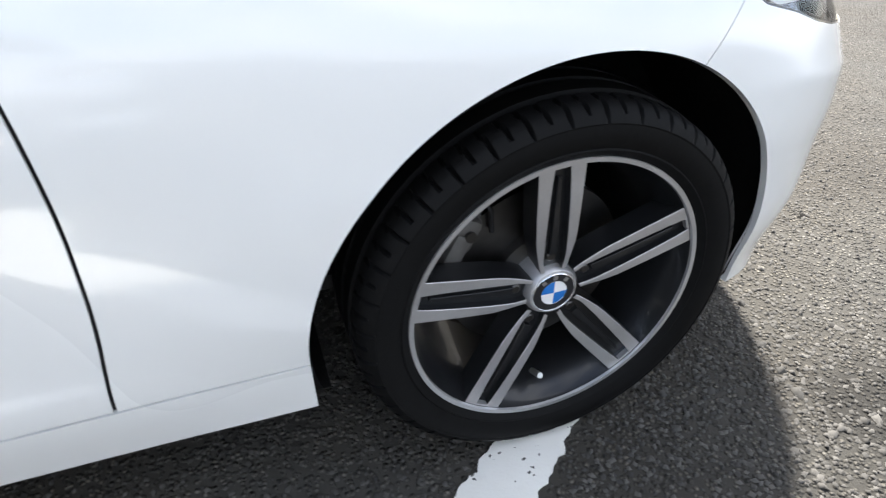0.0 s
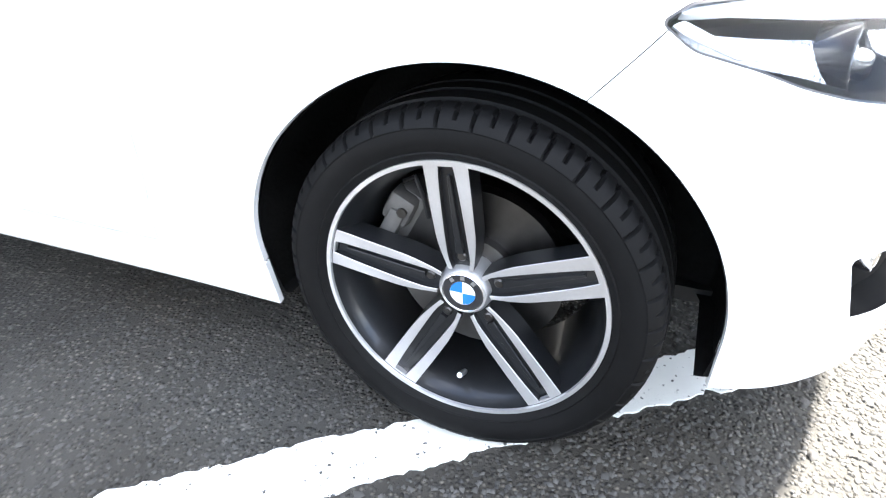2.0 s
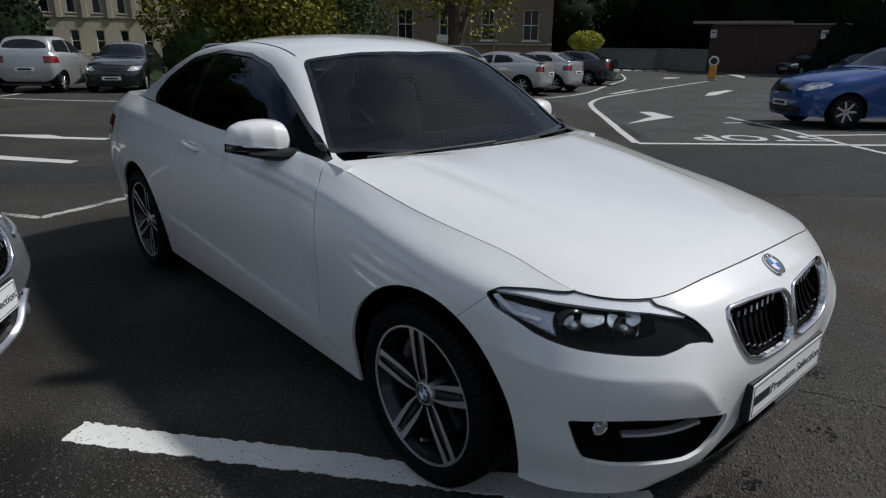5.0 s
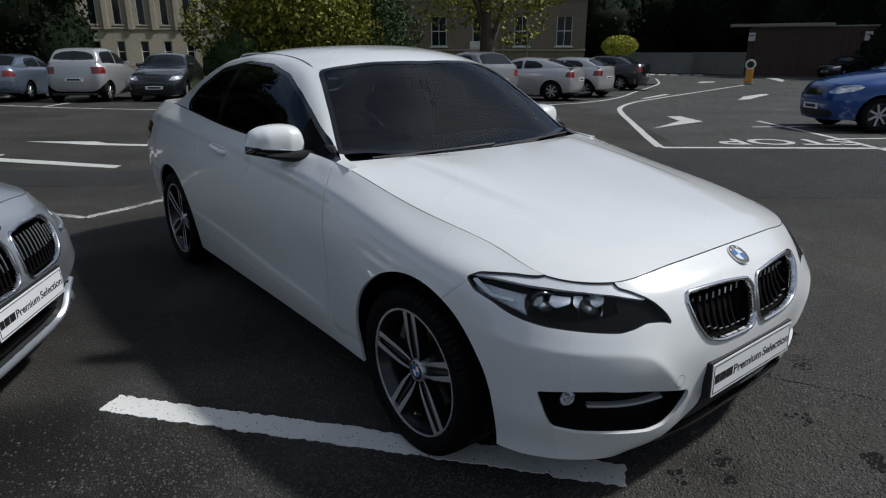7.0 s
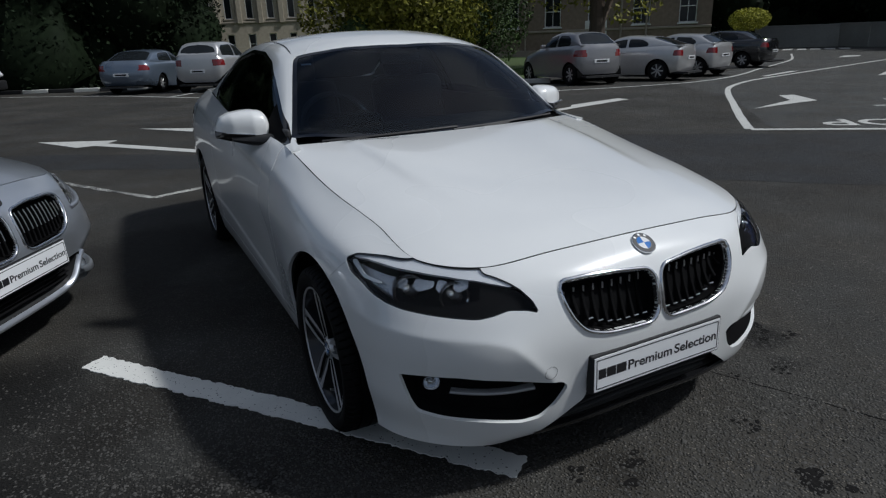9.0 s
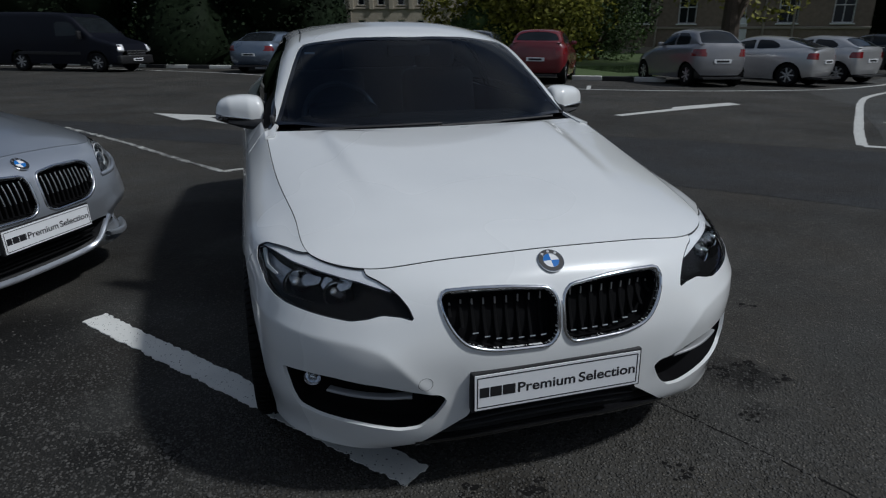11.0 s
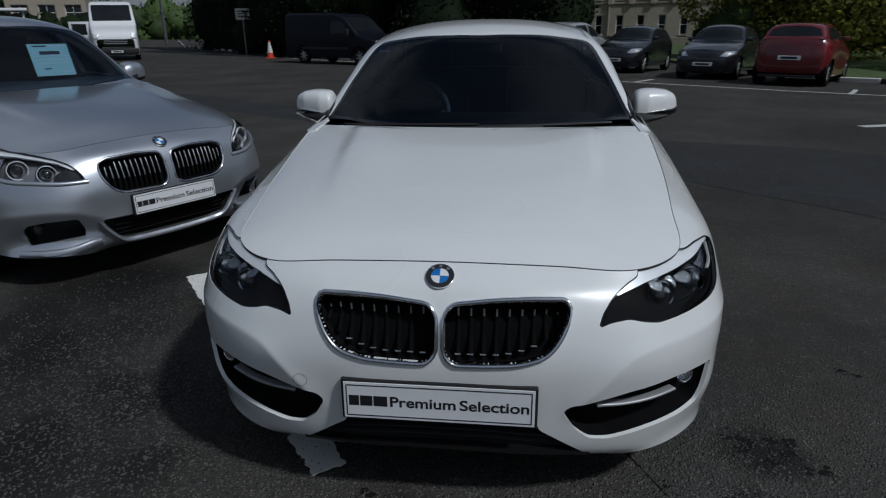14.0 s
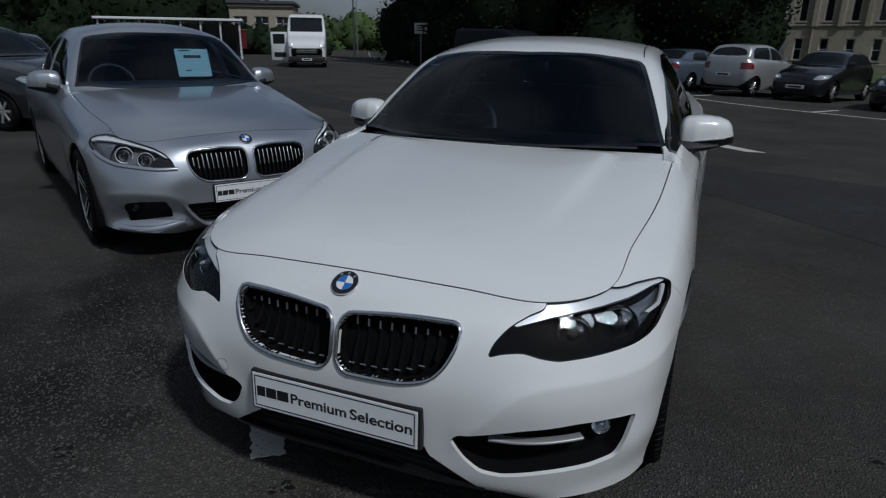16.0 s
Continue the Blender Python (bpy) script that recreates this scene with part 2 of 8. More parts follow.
RUBBER = plain("tyre_rubber", (0.0040, 0.0040, 0.0042), 0.6, spread=0.3, scale=50, bump=0.0006, spec=0.12)
MACHINED = plain("machined_alloy", (0.60, 0.60, 0.61), 0.38, metal=0.8, spread=0.05, scale=200)
WHEELGREY = plain("dark_grey_wheel_paint", (0.016, 0.017, 0.019), 0.32, metal=0.4, coat=0.4, spread=0.15, scale=40)
CHROME = plain("chrome", (0.80, 0.81, 0.83), 0.12, metal=1.0, spread=0.02)
SATIN = plain("satin_silver_trim", (0.55, 0.56, 0.57), 0.3, metal=0.9, spread=0.04)
LAMPSILVER = plain("bright_lamp_silver", (0.88, 0.89, 0.90), 0.25, metal=0.35, coat=0.4, spread=0.03)
FACETS = plain("faceted_reflector", (0.62, 0.64, 0.67), 0.10, metal=0.95, spread=0.25, scale=160, bump=0.004)
STEEL = plain("brake_steel", (0.095, 0.092, 0.09), 0.4, metal=1.0, spread=0.25, scale=30)
CASTING = plain("brake_casting", (0.12, 0.115, 0.11), 0.6, metal=0.5, spread=0.3, scale=40, bump=0.001)
GLASS = glass_mat("tinted_window_glass", (0.54, 0.66, 0.78), ior=1.62)
DARKGLASS = glass_mat("dark_privacy_glass", (0.05, 0.057, 0.064), ior=1.6)
CLEAR = glass_mat("clear_lamp_cover", (0.93, 0.95, 0.97), ior=1.3)
LENS = plain("lamp_lens", (0.75, 0.78, 0.8), 0.03, metal=0.85, spread=0.03)
REDLAMP = plain("red_tail_lamp", (0.17, 0.010, 0.012), 0.12, coat=1.0)
PLATEWHITE = plain("white_plate", (0.74, 0.75, 0.76), 0.35, spread=0.03)
INK = plain("black_ink", (0.012, 0.012, 0.014), 0.5, spread=0.1)
BLUE = plain("badge_blue", (0.02, 0.16, 0.5), 0.2, coat=1.0, spread=0.03)
BADGEWHITE = plain("badge_white", (0.8, 0.8, 0.8), 0.2, coat=1.0, spread=0.02)
SEAT = plain("dark_seat_leather", (0.036, 0.036, 0.038), 0.6, spread=0.2, scale=60, bump=0.0008)
# the blots at (-1.25, 1.5) and (-1.3, 2.6) paint deeper shade beside the coupe
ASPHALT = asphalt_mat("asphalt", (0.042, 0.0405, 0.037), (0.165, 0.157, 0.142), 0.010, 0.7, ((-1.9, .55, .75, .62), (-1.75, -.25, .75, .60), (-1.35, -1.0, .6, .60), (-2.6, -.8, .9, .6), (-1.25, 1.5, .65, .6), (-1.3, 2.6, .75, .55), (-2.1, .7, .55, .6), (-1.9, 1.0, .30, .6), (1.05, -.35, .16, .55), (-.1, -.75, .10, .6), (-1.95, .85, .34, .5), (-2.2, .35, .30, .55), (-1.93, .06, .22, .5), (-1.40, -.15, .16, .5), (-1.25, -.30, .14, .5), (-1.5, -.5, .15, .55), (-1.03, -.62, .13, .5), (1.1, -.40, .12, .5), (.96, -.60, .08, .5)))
LINE_WORN = paint_line_mat("nearly_worn_road_paint", (0.50, 0.50, 0.46), 1.9)
ASPHALT_NEW = asphalt_mat("newer_asphalt", (0.026, 0.027, 0.029), (0.12, 0.12, 0.12), 0.012, 0.3)
ASPHALT_OLD = asphalt_mat("worn_asphalt", (0.055, 0.056, 0.055), (0.24, 0.235, 0.22), 0.012, 0.4)
LINE = paint_line_mat("white_road_paint", (0.72, 0.72, 0.68), 0.42)
LINE_FAR = paint_line_mat("worn_road_paint", (0.54, 0.54, 0.51), 0.40)

RED = plain("red_car_paint", (0.13, 0.008, 0.012), 0.3, coat=1.0, spread=0.05, scale=9)
BLUEPAINT = plain("blue_car_paint", (0.008, 0.060, 0.25), 0.28, metal=0.3, coat=1.0, spread=0.05, scale=9)
BLACKPAINT = plain("black_car_paint", (0.010, 0.011, 0.013), 0.25, coat=1.0, spread=0.08, scale=9)
NAVY = plain("navy_van_paint", (0.004, 0.005, 0.010), 0.5, coat=0.05, spread=0.1, scale=9, spec=0.2)
GREYPAINT = plain("grey_blue_car_paint", (0.16, 0.20, 0.26), 0.3, metal=0.6, coat=1.0, spread=0.05, scale=9)
TRIMGREY = plain("satin_grey_trim", (0.34, 0.345, 0.35), 0.42, metal=0.5, spread=0.04)
DARKSILVER = plain("dull_silver_paint", (0.27, 0.27, 0.28), 0.32, metal=0.6, coat=1.0, spread=0.05, scale=9)
BGSILVER = plain("pale_silver_paint", (0.50, 0.50, 0.50), 0.32, metal=0.6, coat=1.0, spread=0.05, scale=9)
VANWHITE = plain("white_van_paint", (0.76, 0.77, 0.78), 0.4, coat=0.6, spread=0.05, scale=6)
STONE = plain("pale_rendered_stone", (0.34, 0.30, 0.235), 0.9, spread=0.22, scale=4, bump=0.01)
STONEDARK = plain("brown_stone", (0.20, 0.155, 0.118), 0.9, spread=0.3, scale=4, bump=0.01)
TRIM = plain("dressed_stone_trim", (0.30, 0.26, 0.21), 0.85, spread=0.15, scale=6)
WINFRAME = plain("white_window_frame", (0.70, 0.70, 0.68), 0.5, spread=0.06)
WINGLASS = plain("dark_window_pane", (0.014, 0.017, 0.020), 0.09, spread=0.3, scale=2, spec=0.35)
SLATE = plain("roof_slate", (0.06, 0.06, 0.065), 0.7, spread=0.3, scale=8)
BRICKWALL = plain("dark_brick", (0.066, 0.044, 0.035), 0.9, spread=0.4, scale=14, bump=0.01)
CONCRETE = plain("grey_concrete", (0.30, 0.30, 0.28), 0.9, spread=0.2, scale=12, bump=0.003)
KERBBLACK = plain("black_kerb_paint", (0.02, 0.02, 0.02), 0.8, spread=0.3)
KERBWHITE = plain("white_kerb_paint", (0.62, 0.62, 0.58), 0.8, spread=0.15)
YELLOW = plain("yellow_plastic", (0.62, 0.28, 0.03), 0.45, spread=0.1)
ORANGE = plain("orange_cone_plastic", (0.55, 0.06, 0.02), 0.5, spread=0.15)
GALV = plain("galvanised_steel", (0.36, 0.37, 0.38), 0.45, metal=0.8, spread=0.15)
CARD = plain("pale_green_card", (0.50, 0.72, 0.66), 0.5, spread=0.03)
GRASS = plain("mown_grass", (0.055, 0.085, 0.022), 0.9, spread=0.45, scale=14, bump=0.02)
BARK = plain("tree_bark", (0.075, 0.055, 0.04), 0.95, spread=0.35, scale=12, bump=0.02)
LEAFDARK = leaf_mat("dark_evergreen_leaves", (0.012, 0.019, 0.0095), 0.5, 0.05)
LEAFGOLD = leaf_mat("yellow_green_leaves", (0.21, 0.205, 0.026), 0.7)
LEAFGREEN = leaf_mat("green_leaves", (0.045, 0.075, 0.02))
LEAFBALL = leaf_mat("golden_clipped_leaves", (0.30, 0.30, 0.03))
OIL = plain("oil_stain", (0.012, 0.0115, 0.011), 0.95, spread=0.5, scale=60, bump=0.004, spec=0.08)

CHIPS = leaf_mat("stone_chips", (0.055, 0.053, 0.049), 0.3)
MATTBLACK = plain("matt_black_recess", (0.004, 0.004, 0.0045), 0.95, spread=0.2, spec=0.12)

# ---- mesh tools ----
def to_mesh(name, verts, faces, mat, smooth=True, sharp=38):
    me = bpy.data.meshes.new(name)
    me.from_pydata([tuple(map(float, v)) for v in verts], [], [tuple(map(int, f)) for f in faces])
    me.validate()
    if smooth:
        me.shade_smooth()
        me.set_sharp_from_angle(angle=radians(sharp))
    me.materials.append(mat)
    return me


def put(name, verts, faces, mat, parent=None, label="", smooth=True, sharp=38, thick=0.0):
    """One mesh object under a thing or a part."""
    ob = new(name, to_mesh(name, verts, faces, mat, smooth, sharp))
    ob.parent = parent
    if label:
        tagged(ob, label)
    if thick:
        mod = ob.modifiers.new("thickness", "SOLIDIFY")
        mod.thickness, mod.offset, mod.use_even_offset = thick, -1, False
    return ob


def part(name, bm, mat, parent=None, label="", smooth=False, sharp=35):
    me = bpy.data.meshes.new(name)
    bm.to_mesh(me)
    bm.free()
    if smooth:
        me.shade_smooth()
        me.set_sharp_from_angle(angle=radians(sharp))
    me.materials.append(mat)
    ob = new(name, me)
    ob.parent = parent
    if label:
        tagged(ob, label)
    return ob


def thing(name, m, label, category, group="", kind=""):
    ob = new(name)
    ob.matrix_basis = m
    ob.empty_display_size = 0.2
    return tagged(ob, label, category, group, kind)


def box_bm(sx, sy, sz, m=None, bevel=0.0, seg=2, bm=None):
    """A box centred on the origin, bevelled, moved by m."""
    b2 = bmesh.new()
    bmesh.ops.create_cube(b2, size=1, matrix=Matrix.Diagonal((sx, sy, sz, 1)))
    if bevel:
        bmesh.ops.bevel(b2, geom=b2.edges[:], offset=bevel, segments=seg, affect="EDGES", profile=0.5)
    if m is not None:
        bmesh.ops.transform(b2, matrix=m, verts=b2.verts)
    if bm is None:
        return b2
    join_bm(bm, b2)
    return bm


def join_bm(bm, other):
    me = bpy.data.meshes.new("tmp")
    other.to_mesh(me)
    other.free()
    bm.from_mesh(me)
    bpy.data.meshes.remove(me)
    return bm


def tube_bm(points, radius, seg=8, bm=None, taper=1.0):
    """A round bar along points."""
    bm = bm or bmesh.new()
    pts = [Vector(p) for p in points]
    rings = []
    for i, p in enumerate(pts):
        d = (pts[min(i + 1, len(pts) - 1)] - pts[max(i - 1, 0)]).normalized()
        a = d.orthogonal().normalized() if abs(d.z) > 0.9 else d.cross(Vector((0, 0, 1))).normalized()
        b = d.cross(a)
        r = radius * (1 + (taper - 1) * i / max(1, len(pts) - 1))
        rings.append([bm.verts.new(p + (a * math.cos(k * math.tau / seg) + b * math.sin(k * math.tau / seg)) * r) for k in range(seg)])
    for r0, r1 in zip(rings, rings[1:]):
        for k in range(seg):
            bm.faces.new((r0[k], r0[(k + 1) % seg], r1[(k + 1) % seg], r1[k]))
    bm.faces.new(rings[0][::-1])
    bm.faces.new(rings[-1])
    bmesh.ops.recalc_face_normals(bm, faces=bm.faces[:])
    return bm


def lathe(profile, seg=96, axis="x"):
    """Turn (radius, along) pairs about the x axis. Returns verts, faces."""
    n = len(profile)
    v, f = [], []
    for k in range(seg):
        a = math.tau * k / seg
        for r, x in profile:
            v.append((x, r * math.cos(a), r * math.sin(a)) if axis == "x" else (r * math.cos(a), r * math.sin(a), x))
    for k in range(seg):
        k2 = (k + 1) % seg
        for i in range(n - 1):
            f.append((k * n + i, k * n + i + 1, k2 * n + i + 1, k2 * n + i))
    return v, f


def pchip(xs, ys, q):
    """Smooth monotone interpolation of ys over xs at q."""
    xs, ys, q = np.asarray(xs, float), np.asarray(ys, float), np.asarray(q, float)
    h = np.diff(xs)
    d = np.diff(ys, axis=0) / (h[:, None] if ys.ndim > 1 else h)
    if ys.ndim == 1:
        d, ys2, flat = d[:, None], ys[:, None], True
    else:
        ys2, flat = ys, False
    m = np.zeros_like(ys2)
    w1, w2 = (2 * h[1:] + h[:-1])[:, None], (h[1:] + 2 * h[:-1])[:, None]
    ok = d[:-1] * d[1:] > 0
    with np.errstate(divide="ignore", invalid="ignore"):
        m[1:-1] = np.where(ok, (w1 + w2) / (w1 / d[:-1] + w2 / d[1:]), 0)
    m[0], m[-1] = d[0], d[-1]
    i = np.clip(np.searchsorted(xs, q, side="right") - 1, 0, len(xs) - 2)
    t = ((q - xs[i]) / h[i])[:, None]
    hh = h[i][:, None]
    r = (2 * t**3 - 3 * t**2 + 1) * ys2[i] + (t**3 - 2 * t**2 + t) * hh * m[i] + (-2 * t**3 + 3 * t**2) * ys2[i + 1] + (t**3 - t**2) * hh * m[i + 1]
    return r[:, 0] if flat else r


def spline(pts, q, closed=False):
    """A rounded curve through points (n x k), at q from 0 to 1 by length."""
    p = np.asarray(pts, float)
    if closed:
        p = np.vstack([p[-2:], p, p[:3]])
    d = np.concatenate([[0], np.cumsum(np.sqrt(np.linalg.norm(np.diff(p, axis=0), axis=1)) + 1e-9)])
    m = np.gradient(p, d, axis=0)
    lo, hi = (d[2], d[-3]) if closed else (d[0], d[-1])
    dense = np.linspace(lo, hi, 600)
    i = np.clip(np.searchsorted(d, dense, side="right") - 1, 0, len(d) - 2)
    h = (d[i + 1] - d[i])[:, None]
    t = ((dense - d[i]) / h[:, 0])[:, None]
    c = (2 * t**3 - 3 * t**2 + 1) * p[i] + (t**3 - 2 * t**2 + t) * h * m[i] + (-2 * t**3 + 3 * t**2) * p[i + 1] + (t**3 - t**2) * h * m[i + 1]
    s = np.concatenate([[0], np.cumsum(np.linalg.norm(np.diff(c, axis=0), axis=1))])
    q = np.asarray(q, float) * s[-1]
    return np.stack([np.interp(q, s, c[:, k]) for k in range(c.shape[1])], 1)


def outline(pts, r=0.0, n=160):
    """A closed outline through corner points, its corners rounded by r."""
    p = np.asarray(pts, float)
    if not r:
        return p
    out = []
    k = len(p)
    for i in range(k):
        a, b, c = p[i - 1], p[i], p[(i + 1) % k]
        la, lc = np.linalg.norm(a - b), np.linalg.norm(c - b)
        ra = min(r, la * 0.45, lc * 0.45)
        u, w = b + (a - b) / la * ra, b + (c - b) / lc * ra
        for t in np.linspace(0, 1, 7):
            out.append((1 - t) ** 2 * u + 2 * t * (1 - t) * b + t * t * w)
    return np.array(out)


def inside(poly, q):
    """Signed distance of points q (n x 2) to a closed outline: positive inside."""
    p, q = np.asarray(poly, float), np.asarray(q, float)
    a, b = p, np.roll(p, -1, 0)
    best = np.full(len(q), 1e9)
    cross = np.zeros(len(q), bool)
    for (ax, ay), (bx, by) in zip(a, b):
        dx, dy = bx - ax, by - ay
        t = np.clip(((q[:, 0] - ax) * dx + (q[:, 1] - ay) * dy) / (dx * dx + dy * dy + 1e-12), 0, 1)
        best = np.minimum(best, np.hypot(q[:, 0] - ax - t * dx, q[:, 1] - ay - t * dy))
        if ay != by:
            c = (ay > q[:, 1]) != (by > q[:, 1])
            cross ^= c & (q[:, 0] < (bx - ax) * (q[:, 1] - ay) / (by - ay) + ax)
    return np.where(cross, best, -best)


class Skin:
    """A surface of faces with a plane chart of its own (par), to be cut by signed fields."""

    def __init__(self, v, par, f, nrm=None):
        self.v, self.par, self.f = np.asarray(v, float), np.asarray(par, float), f
        self.nrm = nrm if nrm is not None else self.normals()

    def normals(self):
        n = np.zeros_like(self.v)
        for f in self.f:
            p = self.v[list(f)]
            c = np.cross(p[2] - p[0], p[-1] - p[1])
            for i in f:
                n[i] += c
        return n / (np.linalg.norm(n, axis=1)[:, None] + 1e-12)

    def keep(self, field):
        """The piece where field (one value a vertex) is not negative."""
        g = np.asarray(field, float)
        g = np.where(np.abs(g) < 1e-6, 1e-6, g)
        used, cuts, faces = {}, {}, []
        v, par, nrm = [], [], []

        def vert(i):
            if i not in used:
                used[i] = len(v)
                v.append(self.v[i]), par.append(self.par[i]), nrm.append(self.nrm[i])
            return used[i]

        def cut(i, j):
            k = (min(i, j), max(i, j))
            if k not in cuts:
                i, j = k
                t = g[i] / (g[i] - g[j])
                cuts[k] = len(v)
                v.append(self.v[i] + t * (self.v[j] - self.v[i]))
                par.append(self.par[i] + t * (self.par[j] - self.par[i]))
                m = self.nrm[i] + t * (self.nrm[j] - self.nrm[i])
                nrm.append(m / (np.linalg.norm(m) + 1e-12))
            return cuts[k]

        for f in self.f:
            pos = [g[i] > 0 for i in f]
            if all(pos):
                faces.append(tuple(vert(i) for i in f))
            elif any(pos):
                poly = []
                for a in range(len(f)):
                    i, j = f[a], f[(a + 1) % len(f)]
                    if g[i] > 0:
                        poly.append(vert(i))
                    if (g[i] > 0) != (g[j] > 0):
                        poly.append(cut(i, j))
                if len(poly) > 2:
                    faces.append(tuple(poly))
        return Skin(np.array(v).reshape(-1, 3), np.array(par).reshape(-1, self.par.shape[1]), faces, np.array(nrm).reshape(-1, 3))

    def moved(self, d):
        return Skin(self.v - self.nrm * np.asarray(d).reshape(-1, 1) if np.ndim(d) else self.v - self.nrm * d, self.par, self.f, self.nrm)

    def rim(self):
        """The border edges, in the order of their faces."""
        count = {}
        for f in self.f:
            for a in range(len(f)):
                e = (f[a], f[(a + 1) % len(f)])
                k = (min(e), max(e))
                count[k] = None if k in count else e
        return [e for e in count.values() if e]


def grid_skin(v, par):
    """v: rows x columns x 3."""
    nu, nv = v.shape[:2]
    f = [(i * nv + j, (i + 1) * nv + j, (i + 1) * nv + j + 1, i * nv + j + 1) for i in range(nu - 1) for j in range(nv - 1)]
    du, dv = np.gradient(v, axis=0), np.gradient(v, axis=1)
    n = np.cross(du, dv)
    n /= np.linalg.norm(n, axis=2)[..., None] + 1e-12
    return Skin(v.reshape(-1, 3), par.reshape(-1, par.shape[2]), f, n.reshape(-1, 3))


def mirrored(skin):
    return Skin(skin.v * (-1, 1, 1), skin.par, [f[::-1] for f in skin.f], skin.nrm * (-1, 1, 1))


def both(skin):
    """A half and its mirror image as one, sewn together on the middle plane."""
    v, f = skin.v.copy(), list(skin.f)
    n = len(v)
    mid = np.abs(v[:, 0]) < 1e-4
    idx = np.where(mid, np.arange(n), np.arange(n) + n)
    v2 = np.vstack([v, v * (-1, 1, 1)])
    f += [tuple(int(idx[i]) for i in q)[::-1] for q in skin.f]
    return Skin(v2, np.vstack([skin.par, skin.par]), f, np.vstack([skin.nrm, skin.nrm * (-1, 1, 1)]))


def panel(name, skin, mat, parent, label="", thick=0.012, sharp=45):
    """A body panel with turned-in edges."""
    v, f = list(map(tuple, skin.v)), list(skin.f)
    if thick:
        n = len(v)
        inner = {}
        for a, b in skin.rim():
            for i in (a, b):
                if i not in inner:
                    inner[i] = len(v)
                    v.append(tuple(skin.v[i] - skin.nrm[i] * thick))
            f.append((b, a, inner[a], inner[b]))
    return put(name, v, f, mat, parent, label, sharp=sharp)


# ---- ground, patches and road markings ----
# Level round the two cars; beyond a line across the lane it falls away gently.
FALL, BRINK = 0.021, 9.0
S_BREAKS = np.array([-900, -200, -40, 0, 5, 6, 7, 7.5, 8, 8.5, 9, 9.5, 10, 10.5, 11, 12, 13, 20, 60, 200, 900], float)
S_DROP = -FALL * np.where(S_BREAKS > 60, 60 - BRINK, np.log1p(np.exp(np.clip((S_BREAKS - BRINK) * 1.2, -40, 40))) / 1.2)
S_DROP[:5] = 0


def drop(x, y):
    """The ground's height at x, y."""
    return np.interp((np.asarray(x, float) + np.asarray(y, float)) / math.sqrt(2), S_BREAKS, S_DROP)


def far(x, y, eye=(-1.5, -1.9, 1.375)):
    """Where the line of sight from eye through (x, y, 0) meets the ground."""
    lo, hi = 0.5, 4.0
    for _ in range(50):
        k = (lo + hi) / 2
        px, py = eye[0] + k * (x - eye[0]), eye[1] + k * (y - eye[1])
        lo, hi = (k, hi) if eye[2] * (1 - k) > drop(px, py) else (lo, k)
    return px, py, float(drop(px, py))


def ground_sheet(poly, z, cell=.6):
    """The piece of the ground within an outline, raised by z."""
    p = np.array(poly, float)
    st = np.stack([(p[:, 0] + p[:, 1]) / math.sqrt(2), (p[:, 1] - p[:, 0]) / math.sqrt(2)], 1)
    lo, hi = st.min(0) - cell, st.max(0) + cell
    ss = np.unique(np.concatenate([np.arange(lo[0], hi[0] + cell, cell), S_BREAKS[(S_BREAKS > lo[0]) & (S_BREAKS < hi[0])]]))
    tt = np.arange(lo[1], hi[1] + cell, cell)
    S_, T_ = np.meshgrid(ss, tt, indexing="ij")
    X, Y = (S_ - T_) / math.sqrt(2), (S_ + T_) / math.sqrt(2)
    v = np.stack([X, Y, drop(X, Y) + z], 2)
    g = grid_skin(v, np.stack([X, Y], 2))
    g = g.keep(inside(p, g.par))
    f = [q if np.cross(g.v[q[1]] - g.v[q[0]], g.v[q[2]] - g.v[q[0]])[2] > 0 else q[::-1] for q in g.f]
    return g.v, f


gv, gf = [], []
for sb, zb in zip(S_BREAKS, S_DROP):
    for tb in (-900, 900):
        gv.append(((sb - tb) / math.sqrt(2), (sb + tb) / math.sqrt(2), zb))
for k in range(len(S_BREAKS) - 1):
    gf.append((2 * k, 2 * k + 2, 2 * k + 3, 2 * k + 1))
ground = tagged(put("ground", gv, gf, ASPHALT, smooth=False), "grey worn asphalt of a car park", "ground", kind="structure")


def ragged(pts, amp=.006, step=.03, seed=1):
    """A closed outline with a worn edge."""
    rnd = random.Random(seed)
    p = np.array(pts, float)
    out = []
    for a, b in zip(p, np.roll(p, -1, 0)):
        n = max(1, int(np.linalg.norm(b - a) / step))
        t = (b - a) / (np.linalg.norm(b - a) + 1e-9)
        k = 0.0
        for i in range(n):
            k = .55 * k + rnd.uniform(-amp, amp) * .75 - (amp * .9 if rnd.random() < .04 else 0)
            out.append(a + (b - a) * i / n + np.array((-t[1], t[0])) * k)
    return np.array(out)


def slab_on_ground(name, pts, z, mat, label, category, kind="", group="", amp=0.0, step=.05, seed=1):
    p = ragged(pts, amp, step, seed) if amp else np.array(pts, float)
    bm = bmesh.new()
    lo = [bm.verts.new((x, y, 0.0005 + drop(x, y))) for x, y in p]
    hi = [bm.verts.new((x, y, z + drop(x, y))) for x, y in p]
    bm.faces.new(hi)
    for i in range(len(p)):
        j = (i + 1) % len(p)
        bm.faces.new((lo[i], lo[j], hi[j], hi[i]))
    bmesh.ops.recalc_face_normals(bm, faces=bm.faces[:])
    bmesh.ops.triangulate(bm, faces=[f for f in bm.faces if len(f.verts) > 4])
    return tagged(part(name, bm, mat), label, category, group, kind)


